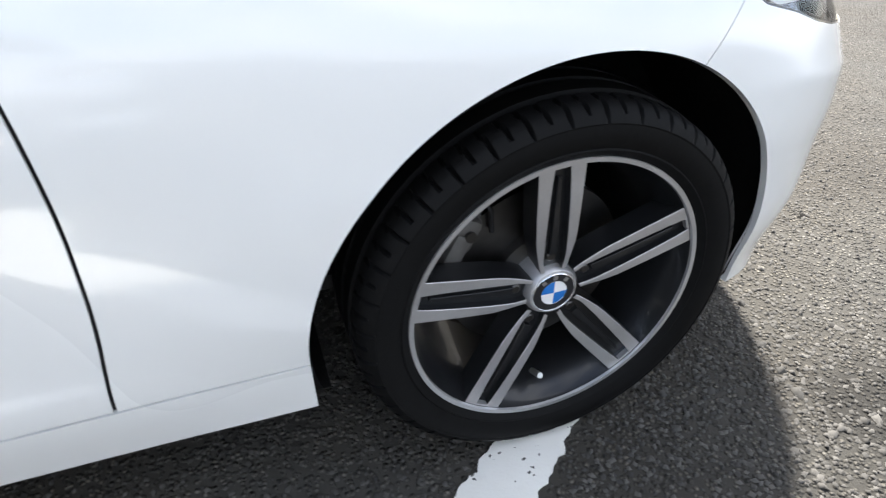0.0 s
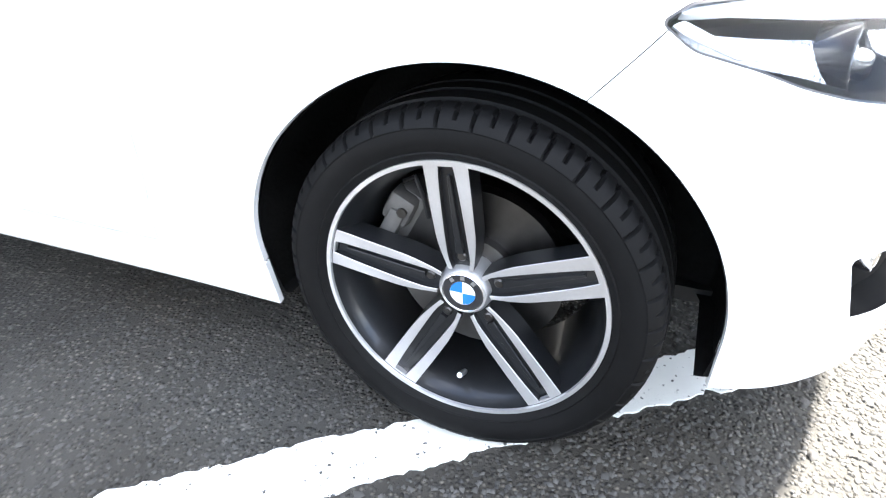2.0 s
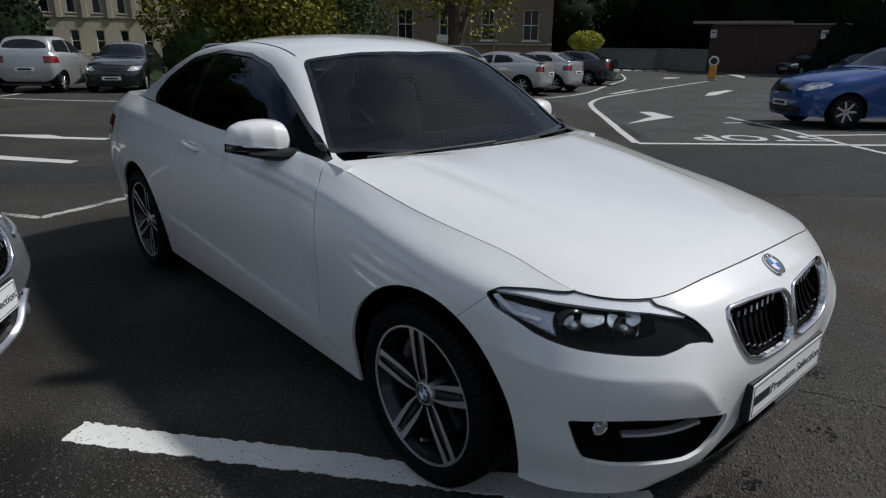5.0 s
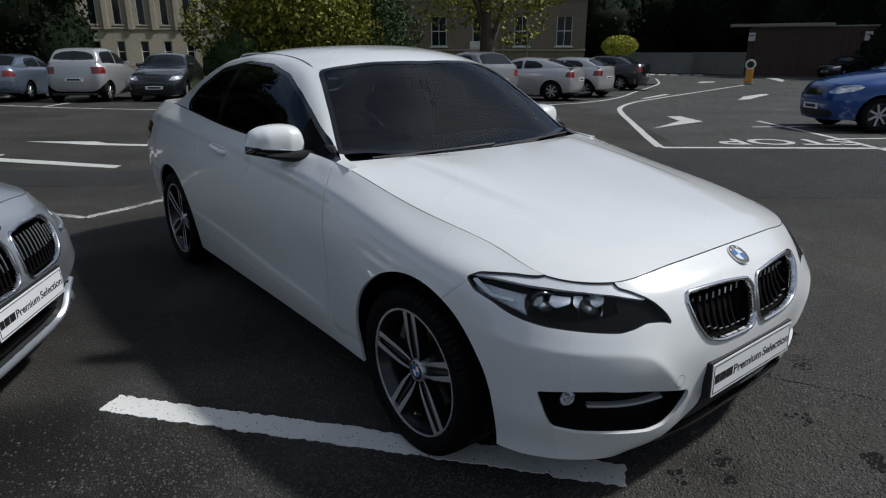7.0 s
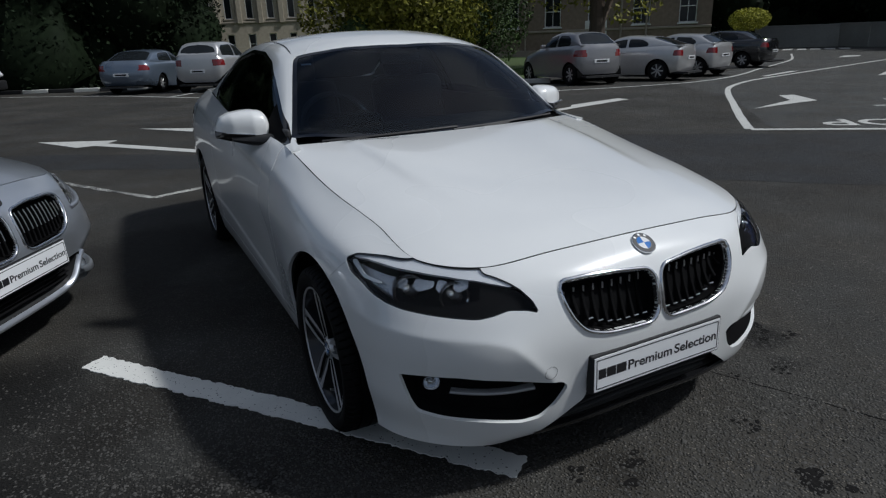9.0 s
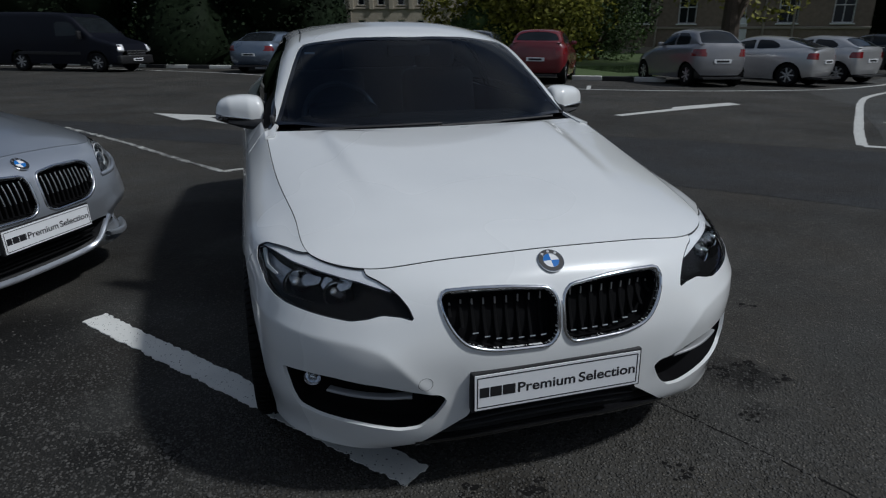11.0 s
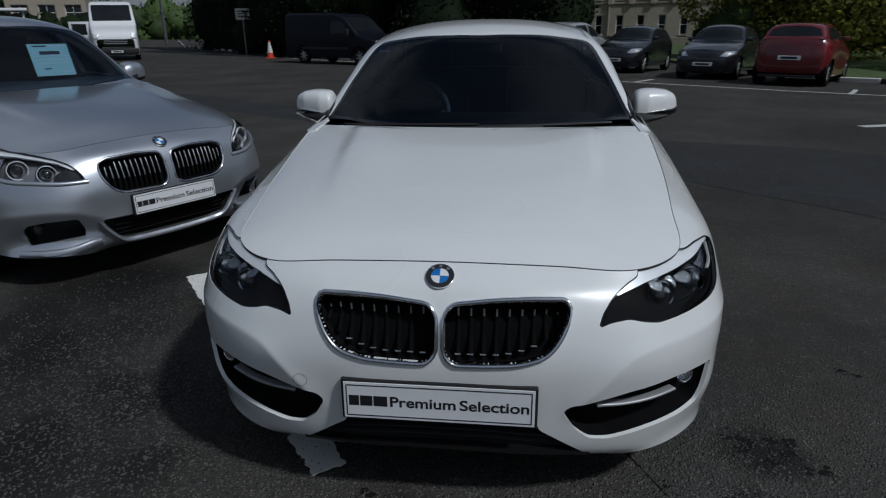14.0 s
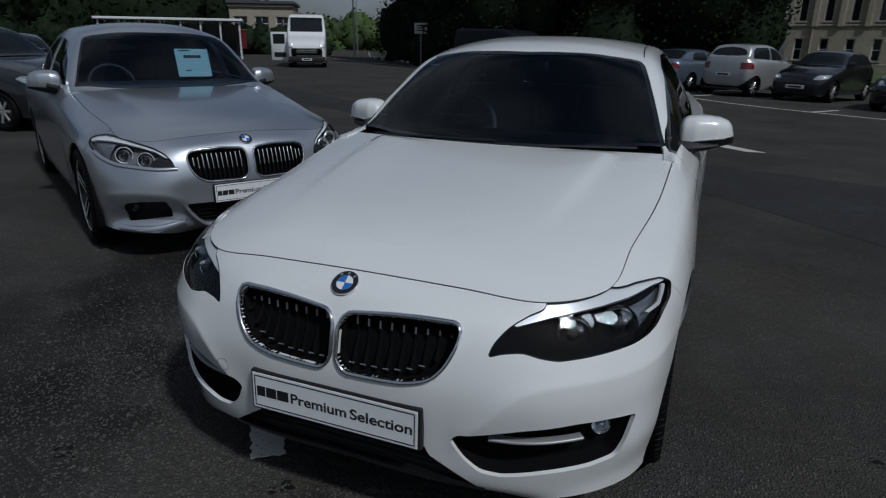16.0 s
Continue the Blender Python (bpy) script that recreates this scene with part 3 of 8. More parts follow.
def stripe(pts, w, name="road_line", label="white painted line on the asphalt", mat=None, z=.004, amp=.008, step=.05, seed=1, distant=True):
    p = np.array([far(*q)[:2] for q in pts], float) if distant else np.array(pts, float)
    t = np.gradient(p, axis=0)
    t /= np.linalg.norm(t, axis=1)[:, None]
    n = np.stack([-t[:, 1], t[:, 0]], 1) * w / 2
    return slab_on_ground(name, np.vstack([p + n, (p - n)[::-1]]), z, mat or LINE_FAR, label, "road marking", "structure", amp=amp, step=step, seed=seed)


# resurfaced strip across the lane, older lighter surface beyond
patch = [(-30, 27.5), (-1.75, 7.75), (-.06, 6.4), (3.6, 5.3), (6.4, 3.0), (8.4, 1.45), (20, -8), (20, -12.5), (5, .35), (4.2, 1.1), (2.3, 3.1), (1.0, 4.45), (-.3, 5.5), (-1.8, 6.5), (-30, 25)]
tagged(put("road_patch", *ground_sheet(ragged(patch, .03, .4), .0025, .35), ASPHALT_NEW, smooth=False), "dark strip of newer asphalt", "road patch", kind="structure")
older = [(6.5, 3.45), (8.4, 1.75), (16, -5), (60, -10), (75, 50), (34, 27), (23, 16.5), (17, 12.8), (12.0, 10.1), (10.4, 7.3)]
tagged(put("old_surface", *ground_sheet(ragged(older, .03, .6), .002, .8), ASPHALT_OLD, smooth=False), "paler worn asphalt of the lane", "road surface", kind="structure")

# the line under the coupe
stripe([(-1.665, 1.035), (-1.40, .70), (-1.05, .262), (-.75, -.115), (-.385, -.585)], .118, mat=LINE, amp=.0075, step=.011, seed=5, z=.0045, distant=False)
# bay row line, curved island lines, stop line
row = spline([(-30, 46), (-10, 27.2), (-1.2, 19.3), (.55, 16.6), (1.95, 14.9), (4.4, 12.9), (6.6, 11.2), (8.6, 10.1), (10, 9.7), (11.7, 9.4), (14, 9.9), (16.1, 10.9), (19, 12.2), (21.5, 13.4), (25.6, 16.2)], np.linspace(0, 1, 60))
stripe(row, .11, label="long white line along the parking bays")
isl = spline([(6.30, 3.62), (6.75, 4.05), (8.6, 5.7), (10.2, 7.1), (11.2, 7.85), (12.85, 8.6), (14.85, 9.05), (18.7, 9.85), (24.0, 10.9)], np.linspace(0, 1, 50))
stripe(isl, .125, label="curved white lane line")
stripe([(6.28, 3.58), (8.49, 1.69), (13.5, -2.6)], .125, label="white stop line")
stripe([(9.83, 3.95), (11.2, 3.05), (13.5, 1.5)], .10, label="white bay line")
stripe([(10.9, 4.35), (9.3, 2.3), (8.6, 1.45), (7.6, .2)], .10, label="white bay line")
stripe([(9.3, 2.3), (10.5, 1.5), (12.5, .1)], .10, label="white bay line")
for a, b in (((6.63, 11.1), (7.15, 12.0)), ((.2, 17.3), (1.1, 18.4)), ((3.0, 14.0), (3.6, 14.8))):
    stripe([a, b], .10, label="short white bay divider")
stripe([(-3.5, 8.3), (-2.6, 6.9), (-1.76, 5.45), (-1.38, 4.80), (-1.15, 4.42)], .07, label="worn white bay line", amp=.014, mat=LINE_WORN)
stripe([(-1.15, 4.42), (-.5, 4.68), (.4, 5.0)], .09, label="worn white bay line", amp=.012, mat=LINE_WORN)
# lane arrows
def arrow(pts, label="white painted lane arrow"):
    return slab_on_ground("lane_arrow", [far(*q)[:2] for q in pts], .0045, LINE_FAR, label, "road marking", "structure", amp=.006, step=.1)


arrow([(-2.45, 9.62), (-1.35, 8.95), (-1.50, 8.72), (-.30, 6.98), (-.42, 6.85), (-1.68, 8.60), (-1.9, 8.55)])
arrow([(-.95, 10.25), (-.1, 9.55), (.0, 9.2), (.5, 8.65), (.38, 8.55), (-.25, 9.2)])
arrow([(4.9, 7.0), (6.3, 7.42), (6.45, 7.62), (7.9, 7.9), (7.9, 7.6), (6.5, 7.28), (4.95, 6.86)])
arrow([(1.1, 8.1), (1.75, 7.4), (1.5, 7.38), (.95, 7.9)])
arrow([(8.24, 4.99), (9.7, 5.35), (10.3, 6.0), (10.55, 5.85), (9.95, 5.0), (9.6, 5.02)])
arrow([(15.9, 7.25), (17.2, 7.75), (18.8, 7.95), (18.8, 7.7), (17.4, 7.4), (16.4, 7.15)])
arrow([(14.2, 9.3), (16.3, 9.85), (16.4, 9.7), (14.3, 9.18)])
arrow([(27.0, 10.9), (28.5, 11.9), (30.3, 13.2), (30.7, 12.8), (28.8, 11.6)])
arrow([(23.4, 12.8), (24.6, 13.3), (25.1, 12.9), (24.3, 12.6)])
for k in range(5):
    lx, ly = 41.2 + .5 * k, 27.4 - .72 * k
    slab_on_ground("road_letter", [(lx, ly), (lx + 3.0, ly + 1.9), (lx + 3.35, ly + 1.4), (lx + .35, ly - .5)], .0045, LINE_FAR, "worn white painted road letter", "road marking", "structure", amp=.05, step=.3, seed=k)

# ---- the white car ----
# Half of the body's lines, front middle to rear middle, from the sill's lower edge up to the bonnet, belt and boot lid edge.
# The car's nose points to -y, the front axle is at y = 0, x is its half width.
BODY_LINES = [
    [(0, -0.655, 0.165), (0.3, -0.64, 0.168), (0.578, -0.63, 0.185), (0.776, -0.478, 0.195), (0.845, -0.215, 0.205), (0.835, 0.15, 0.190), (0.834, 0.62, 0.195), (0.834, 1.2, 0.195), (0.836, 1.9, 0.19), (0.84, 2.5, 0.2), (0.79, 3.05, 0.23), (0.7, 3.42, 0.28), (0.4, 3.55, 0.28), (0, 3.58, 0.28)],
    [(0, -0.725, 0.225), (0.3, -0.716, 0.22), (0.577, -0.643, 0.215), (0.779, -0.48, 0.235), (0.849, -0.21, 0.24), (0.845, 0.15, 0.27), (0.852, 0.62, 0.285), (0.852, 1.2, 0.285), (0.855, 1.9, 0.29), (0.86, 2.5, 0.3), (0.84, 3.05, 0.32), (0.75, 3.44, 0.35), (0.41, 3.6, 0.35), (0, 3.64, 0.35)],
    [(0, -0.75, 0.36), (0.3, -0.741, 0.36), (0.592, -0.673, 0.36), (0.799, -0.5, 0.36), (0.866, -0.21, 0.38), (0.875, 0.15, 0.4), (0.858, 0.62, 0.4), (0.855, 1.2, 0.42), (0.862, 1.9, 0.42), (0.878, 2.5, 0.42), (0.86, 3.05, 0.45), (0.775, 3.47, 0.47), (0.42, 3.64, 0.47), (0, 3.68, 0.47)],
    [(0, -0.763, 0.5), (0.3, -0.753, 0.5), (0.587, -0.686, 0.49), (0.799, -0.505, 0.49), (0.872, -0.21, 0.5), (0.884, 0.15, 0.53), (0.864, 0.62, 0.55), (0.868, 1.2, 0.58), (0.875, 1.9, 0.58), (0.888, 2.5, 0.58), (0.87, 3.05, 0.6), (0.78, 3.5, 0.62), (0.42, 3.65, 0.62), (0, 3.69, 0.62)],
    [(0, -0.745, 0.62), (0.3, -0.732, 0.615), (0.573, -0.659, 0.605), (0.781, -0.491, 0.61), (0.859, -0.214, 0.63), (0.874, 0.15, 0.66), (0.868, 0.62, 0.7), (0.878, 1.2, 0.74), (0.884, 1.9, 0.77), (0.886, 2.5, 0.78), (0.868, 3.05, 0.79), (0.77, 3.5, 0.79), (0.42, 3.63, 0.8), (0, 3.67, 0.8)],
    [(0, -0.7, 0.715), (0.3, -0.687, 0.705), (0.549, -0.616, 0.685), (0.74, -0.469, 0.7), (0.82, -0.221, 0.735), (0.838, 0.15, 0.775), (0.837, 0.62, 0.86), (0.848, 1.2, 0.885), (0.857, 1.9, 0.905), (0.845, 2.5, 0.925), (0.825, 3.05, 0.935), (0.74, 3.47, 0.92), (0.41, 3.6, 0.93), (0, 3.64, 0.93)],
    [(0, -0.63, 0.768), (0.3, -0.612, 0.757), (0.53, -0.572, 0.738), (0.679, -0.438, 0.752), (0.701, -0.2, 0.806), (0.731, 0.15, 0.858), (0.752, 0.68, 0.952), (0.778, 1.2, 0.968), (0.775, 1.9, 0.99), (0.74, 2.5, 1.015), (0.7, 3.05, 1.035), (0.66, 3.4, 1.035), (0.4, 3.53, 1.04), (0, 3.56, 1.045)],
]
for line in BODY_LINES:
    for st, k in ((2, .991), (3, .977), (4, .988)):
        line[st] = (line[st][0] * k, *line[st][1:])
NU, NV = 400, 92
HEIGHTS = [0, 0.09, 0.26, 0.45, 0.63, 0.83, 1.0]


def smooth01(a, b, x):
    t = np.clip((np.asarray(x, float) - a) / (b - a), 0, 1)
    return t * t * (3 - 2 * t)


def body_surface(lines, nu=NU, nv=NV):
    """The loft through the lines: points (nu x nv x 3), and a chart of length along the flank and height."""
    lines = np.array(lines, float)
    ref = lines[3]
    d = np.concatenate([[0], np.cumsum(np.linalg.norm(np.diff(ref, axis=0), axis=1))])
    q = np.linspace(0, d[-1], nu) if nu < 200 else np.concatenate([np.linspace(0, 1.4, nu * 45 // 100), np.linspace(1.4, d[-1], nu - nu * 45 // 100 + 1)[1:]])
    m = np.gradient(lines, d, axis=1)
    m[:, 0, 1:], m[:, -1, 1:] = 0, 0
    i = np.clip(np.searchsorted(d, q, side="right") - 1, 0, len(d) - 2)
    h = (d[i + 1] - d[i])[None, :, None]
    t = ((q - d[i]) / (d[i + 1] - d[i]))[None, :, None]
    rows = (2 * t**3 - 3 * t**2 + 1) * lines[:, i] + (t**3 - 2 * t**2 + t) * h * m[:, i] + (-2 * t**3 + 3 * t**2) * lines[:, i + 1] + (t**3 - t**2) * h * m[:, i + 1]
    rows[:, 0, 0], rows[:, -1, 0] = 0, 0
    vq = np.linspace(0, 1, nv)
    v = pchip(HEIGHTS, rows.reshape(len(lines), -1), vq).reshape(nv, nu, 3).transpose(1, 0, 2)
    for _ in range(6 if nu < 200 else 18):
        v[1:-1, 1:-1] = 0.5 * v[1:-1, 1:-1] + 0.125 * (v[:-2, 1:-1] + v[2:, 1:-1] + v[1:-1, :-2] + v[1:-1, 2:])
        v[0, 1:-1, 1:] = 0.5 * v[0, 1:-1, 1:] + 0.5 * v[1, 1:-1, 1:]
        v[1:-1, -1] = 0.5 * v[1:-1, -1] + 0.25 * (v[:-2, -1] + v[2:, -1])
    # fair the shoulder lengthwise, from the front wheel to the tail
    fair = (smooth01(-.05, .25, v[..., 1]) * (1 - smooth01(2.6, 3.0, v[..., 1])) * (smooth01(.45, .65, np.linspace(0, 1, nv)) * (1 - smooth01(.88, .98, np.linspace(0, 1, nv))))[None] * (v[..., 0] > .55))[..., None]
    for _ in range(400 if nu > 200 else 0):
        v[1:-1] += .3 * fair[1:-1] * (v[:-2] + v[2:] - 2 * v[1:-1])
    par = np.stack([np.repeat(q[:, None], nv, 1), v[..., 2]], 2)
    return v, par, d


V, PAR, MARKS = body_surface(BODY_LINES)
SKIN = grid_skin(V, PAR)
if SKIN.nrm[np.argmax(SKIN.v[:, 0]), 0] < 0:
    SKIN.nrm = -SKIN.nrm
    SKIN.f = [f[::-1] for f in SKIN.f]
# flank: a sharp line that rises along the doors; below it the metal is drawn in. bumper: a crease that falls from the lamps to the plate.
def press_lines(s):
    y, z, a = s.v[:, 1], s.v[:, 2], s.par[:, 0]
    zl = pchip([-1, .1, 1.0, 1.9, 3.0, 4], [.735, .772, .838, .892, .925, .935], y)
    fade = smooth01(0.25, 1.0, y) * (1 - smooth01(3.0, 3.3, y)) * (s.v[:, 0] > 0.6)
    d = -0.010 * fade * np.where(z < zl, np.exp(-((zl - z) / 0.15) ** 2), np.exp(-((z - zl) / 0.022) ** 2))
    # a second line low on the door, rising to the rear wheel
    z2 = np.interp(y, [0.45, 1.2, 2.3], [0.325, 0.36, 0.44])
    low = smooth01(0.5, 0.8, y) * (1 - smooth01(2.1, 2.4, y)) * (s.v[:, 0] > 0.6)
    d += 0.004 * low * np.where(z > z2, np.exp(-((z - z2) / 0.012) ** 2), np.exp(-((z2 - z) / 0.06) ** 2))
    # under the bumper's crease the skin turns in towards the intakes
    zc = pchip([0.30, 0.345, 0.38, 0.422, 0.45, 0.48, 0.523, 0.6, 0.7, 0.8, 0.9, 1.0, 1.2], [0.33, 0.365, 0.405, 0.452, 0.483, 0.512, 0.540, 0.557, 0.563, 0.568, 0.577, 0.588, 0.60], a)
    f2 = smooth01(0.31, 0.36, a) * (1 - smooth01(0.60, 0.86, a))
    u = (zc - z) / 0.003
    under = 0.003 * np.log1p(np.exp(np.clip(u, -40, 40)))
    over = np.exp(-np.maximum(z - zc, 0) / 0.045)
    f3 = smooth01(0.31, 0.36, a) * (1 - smooth01(0.92, 1.2, a))
    room = 0.015 + 0.035 * f2
    turn_in = room * (1 - np.exp(-0.17 * under / room))
    d += f3 * (0.009 * over - turn_in) * (1 - smooth01(0.30, 0.44, 0.74 - z))
    s.v = s.v + s.nrm * d[:, None]
    s.nrm = s.normals()
    return s


SKIN = press_lines(SKIN)

# openings, as outlines in (length from the middle along the bumper, height)
KIDNEY = outline([(.014, .650), (.032, .677), (.145, .689), (.24, .692), (.343, .688), (.334, .640), (.312, .592), (.278, .553), (.21, .533), (.12, .528), (.036, .526), (.014, .555)], 0.03)
LAMP = outline([(.420, .621), (.436, .655), (.466, .684), (.494, .700), (.537, .716), (.585, .727), (.615, .77), (.862, .80), (.868, .757), (.90, .752), (.94, .751), (1.0, .752), (1.06, .750), (1.117, .746), (1.153, .727), (1.105, .697), (1.024, .677), (.966, .658), (.909, .645), (.838, .634), (.752, .626), (.68, .620), (.61, .616), (.56, .624), (.515, .636), (.46, .632)], 0.012)
INTAKE = outline([(.332, .376), (.352, .399), (.45, .418), (.523, .432), (.66, .447), (.76, .446), (.850, .440), (.815, .360), (.79, .316), (.709, .300), (.58, .290), (.465, .272), (.41, .279), (.366, .318)], 0.014)
LOWER = outline([(-.1, .05), (-.1, .345), (.262, .345), (.272, .312), (.30, .295), (.377, .24), (.44, .19), (.47, .05)], 0.012)
ARCH_R = 0.377

def arch_field(s, yc, zc=0.30, r=ARCH_R):
    y, z = s.v[:, 1] - yc + 0.007, s.v[:, 2] - zc
    return np.where(s.v[:, 0] > 0.4, np.hypot(y, np.maximum(z, -0.02) + np.minimum(z + 0.02, 0) * 0.25) - r, 1.0)


car = thing("white_coupe", pose(.014, 0, 0, 0, 0, -.35) @ Matrix.Diagonal((1.016, 1, 1, 1)), "white two-door coupe parked across a white bay line", "car")
GAP = 0.0024


def side(name, s, mat, label="", thick=0.012):
    """A part of the flank and its mirror image."""
    return [panel(name, k, mat, car, label, thick) for k in (s, mirrored(s))]


def cut(s, f):
    return s.keep(f)


shell = SKIN
for yc in (0, 2.69):
    shell = shell.keep(arch_field(shell, yc))
HOLES = (KIDNEY, INTAKE, LAMP, LOWER)
# inner shell: dark metal behind the joints
inner = shell
for hole in HOLES:
    inner = inner.keep(-inside(hole, inner.par) - 0.008)
panel("inner_shell", both(inner.moved(0.0075)), BLACK, car, thick=0)
body = shell
for hole in HOLES:
    body = body.keep(-inside(hole, body.par))
# bumper / wing joint: from the wheel arch up to the lamp's tip
seam = np.array([(-.9, .95), (-.54, .95), (-.54, .70), (-.30, .705), (-.250, .726), (-.207, .683), (-.163, .639), (-.1, .58), (-.1, .3), (-.1, .05), (-.9, .05)])
f = inside(seam, body.v[:, 1:])
front = body.keep(f - .0009)
rest = body.keep(-f - .0009)
panel("front_bumper", both(front), WHITE, car, "white painted front bumper")
sill_z = lambda s: s.v[:, 2] - (0.290 + 0.004 * s.v[:, 1])
f = np.where(rest.v[:, 1] < 3.0, sill_z(rest), 1)
side("sill", rest.keep(-f - GAP), WHITE)
rest = rest.keep(f - GAP)
door_front = outline([(.682, 1.2), (.681, .95), (.662, .915), (.618, .86), (.588, .70), (.582, .58), (.590, .44), (.608, .33), (.618, .2), (2.10, .2), (2.06, .40), (2.03, .6), (2.06, .8), (2.12, .9), (2.12, 1.2)], 0.06)
f = inside(door_front, rest.v[:, 1:])
side("door", rest.keep(np.where(rest.v[:, 0] > .5, f, -1) - GAP), WHITE, thick=.004)
rest = rest.keep(-np.where(rest.v[:, 0] > .5, f, -1) - GAP)
f = rest.v[:, 1] - 1.3
side("front_wing", rest.keep(-f), WHITE)
rear = rest.keep(f)
TAIL = outline([(3.16, .80), (3.15, .90), (3.6, .945), (3.9, .93), (3.9, .74), (3.5, .73)], 0.02)
f = inside(TAIL, rear.v[:, 1:]) * 1.0
f = np.where(rear.v[:, 0] > 0.25, f, -1)
side("tail_lamp", rear.keep(f - GAP), REDLAMP, "red tail lamp")
panel("rear_body", both(rear.keep(-f - GAP)), WHITE, car)

# bonnet: between the front edge, the wing joints and the cowl
top = V[:, -1]
i_c = int(np.argmin(np.abs(PAR[:, 0, 0] - MARKS[3])))
i_a = int(np.argmin(np.where(top[:, 0] > .5, np.abs(top[:, 1] - 0.660), 9)))


def bonnet_surface(top, i_c, i_a, cowl=(.505, .963), mid=((-.63, -.5, -.3, 0, .3, .505), (.768, .815, .858, .903, .942, .963)), ridges=.014, flat=2.9, NA=44, NB=70):
    fr = top[: i_c + 1]
    sm = top[i_c: i_a + 1]
    a = np.linspace(0, 1, NA)
    b = np.linspace(0, 1, NB)
    sl = np.concatenate([[0], np.cumsum(np.linalg.norm(np.diff(fr, axis=0), axis=1))])
    F = np.stack([np.interp(a * sl[-1], sl, fr[:, k]) for k in range(3)], 1)
    sl = np.concatenate([[0], np.cumsum(np.linalg.norm(np.diff(sm, axis=0), axis=1))])
    S = np.stack([np.interp(b * sl[-1], sl, sm[:, k]) for k in range(3)], 1)
    end = S[-1]
    C = np.stack([a * end[0], cowl[0] + (end[1] - cowl[0]) * a**2.2, cowl[1] + (end[2] - cowl[1]) * a**3], 1)
    mid_y = F[0, 1] + (C[0, 1] - F[0, 1]) * b
    M = np.stack([0 * b, mid_y, pchip(*mid, mid_y)], 1)
    A, B = a[:, None, None], b[None, :, None]
    P = (1 - B) * F[:, None] + B * C[:, None] + (1 - A) * M[None] + A * S[None] - ((1 - A) * (1 - B) * F[0] + A * (1 - B) * F[-1] + (1 - A) * B * C[0] + A * B * C[-1])
    # crown across, two ridges that run out towards the pillars
    A2 = np.clip(a, 0, 1)[:, None]
    M_z, S_z, F_z, C_z = M[:, 2][None], S[:, 2][None], F[:, 2][:, None], C[:, 2][:, None]
    w = A2**flat
    lin = (1 - w) * M_z + w * S_z
    e0, e1 = (1 - w) * M[0, 2] + w * S[0, 2], (1 - w) * M[-1, 2] + w * S[-1, 2]
    k = b[None]
    z = lin + (1 - k) ** 3 * (F_z - e0) + k**3 * (C_z - e1)
    ridge = 0.50 + 0.16 * b
    dist = A2 - ridge[None]
    z = z + ridges * smooth01(0.15, 0.8, b)[None] * (1 - smooth01(0.94, 1.0, b))[None] * np.where(dist > 0, np.exp(-(dist / 0.045) ** 2), np.exp(-(dist / 0.24) ** 2))
    P[..., 2] = z
    return P


HOOD = bonnet_surface(top, i_c, i_a)
hs = grid_skin(HOOD, HOOD[..., :2].copy())
if hs.nrm[len(hs.nrm) // 2, 2] < 0:
    hs.nrm, hs.f = -hs.nrm, [f[::-1] for f in hs.f]
# a narrow joint all round: pull the border in
P2 = HOOD.copy()
P2[:, 0] += (HOOD[:, 1] - HOOD[:, 0]) * 0.30
P2[-1, :] += (HOOD[-2, :] - HOOD[-1, :]) * 0.30
hb = Skin(P2.reshape(-1, 3), hs.par, hs.f, hs.nrm)
panel("bonnet", both(hb), WHITE, car, "white bonnet with two raised ridges", thick=0.002)
panel("bonnet_well", both(Skin(HOOD.reshape(-1, 3) - np.array((0, 0, .0045)), hs.par, hs.f, hs.nrm)), BLACK, car, thick=0)

# greenhouse: rises from the belt line to the roof rails and over to the middle
def greenhouse(belt_, rail_, mid_, y0, y1, ny=170, nt=15, nx=40):
    """belt_: y, x, z; rail_: y, x, z; mid_: y, z. The chart holds x, y, z and how far round from belt (0) over rail (1) to the middle (2)."""
    gy = np.linspace(y0, y1, ny)
    rail = np.stack([pchip(rail_[0], rail_[1], gy), gy, pchip(rail_[0], rail_[2], gy)], 1)
    belt = np.stack([pchip(belt_[0], belt_[1], gy), gy, np.minimum(pchip(belt_[0], belt_[2], gy), rail[:, 2] - .002)], 1)
    midz = pchip(mid_[0], mid_[1], gy)
    ts = np.linspace(0, 1, nt)
    flank = belt[:, None] + (rail - belt)[:, None] * ts[None, :, None]
    flank[..., 0] += 0.028 * np.sin(np.pi * ts)[None] * np.clip((rail - belt)[:, 2] / 0.35, 0, 1)[:, None]
    us = np.linspace(1, 0, nx)[1:]
    crown = np.stack([rail[:, 0][:, None] * us[None], np.repeat(gy[:, None], len(us), 1), midz[:, None] - (midz - rail[:, 2])[:, None] * us[None] ** 2.6], 2)
    G = np.concatenate([flank, crown], 1)
    for _ in range(6):
        G[1:-1, 1:-1] = 0.5 * G[1:-1, 1:-1] + 0.125 * (G[:-2, 1:-1] + G[2:, 1:-1] + G[1:-1, :-2] + G[1:-1, 2:])
    G[:, -1, 0] = 0
    col = np.concatenate([ts, 1 + (1 - us)])
    gs = grid_skin(G, np.concatenate([G, np.repeat(col[None, :, None], ny, 0)], 2))
    if gs.nrm[(ny // 2) * G.shape[1] + G.shape[1] - 3, 2] < 0:
        gs.nrm, gs.f = -gs.nrm, [f[::-1] for f in gs.f]
    return gs


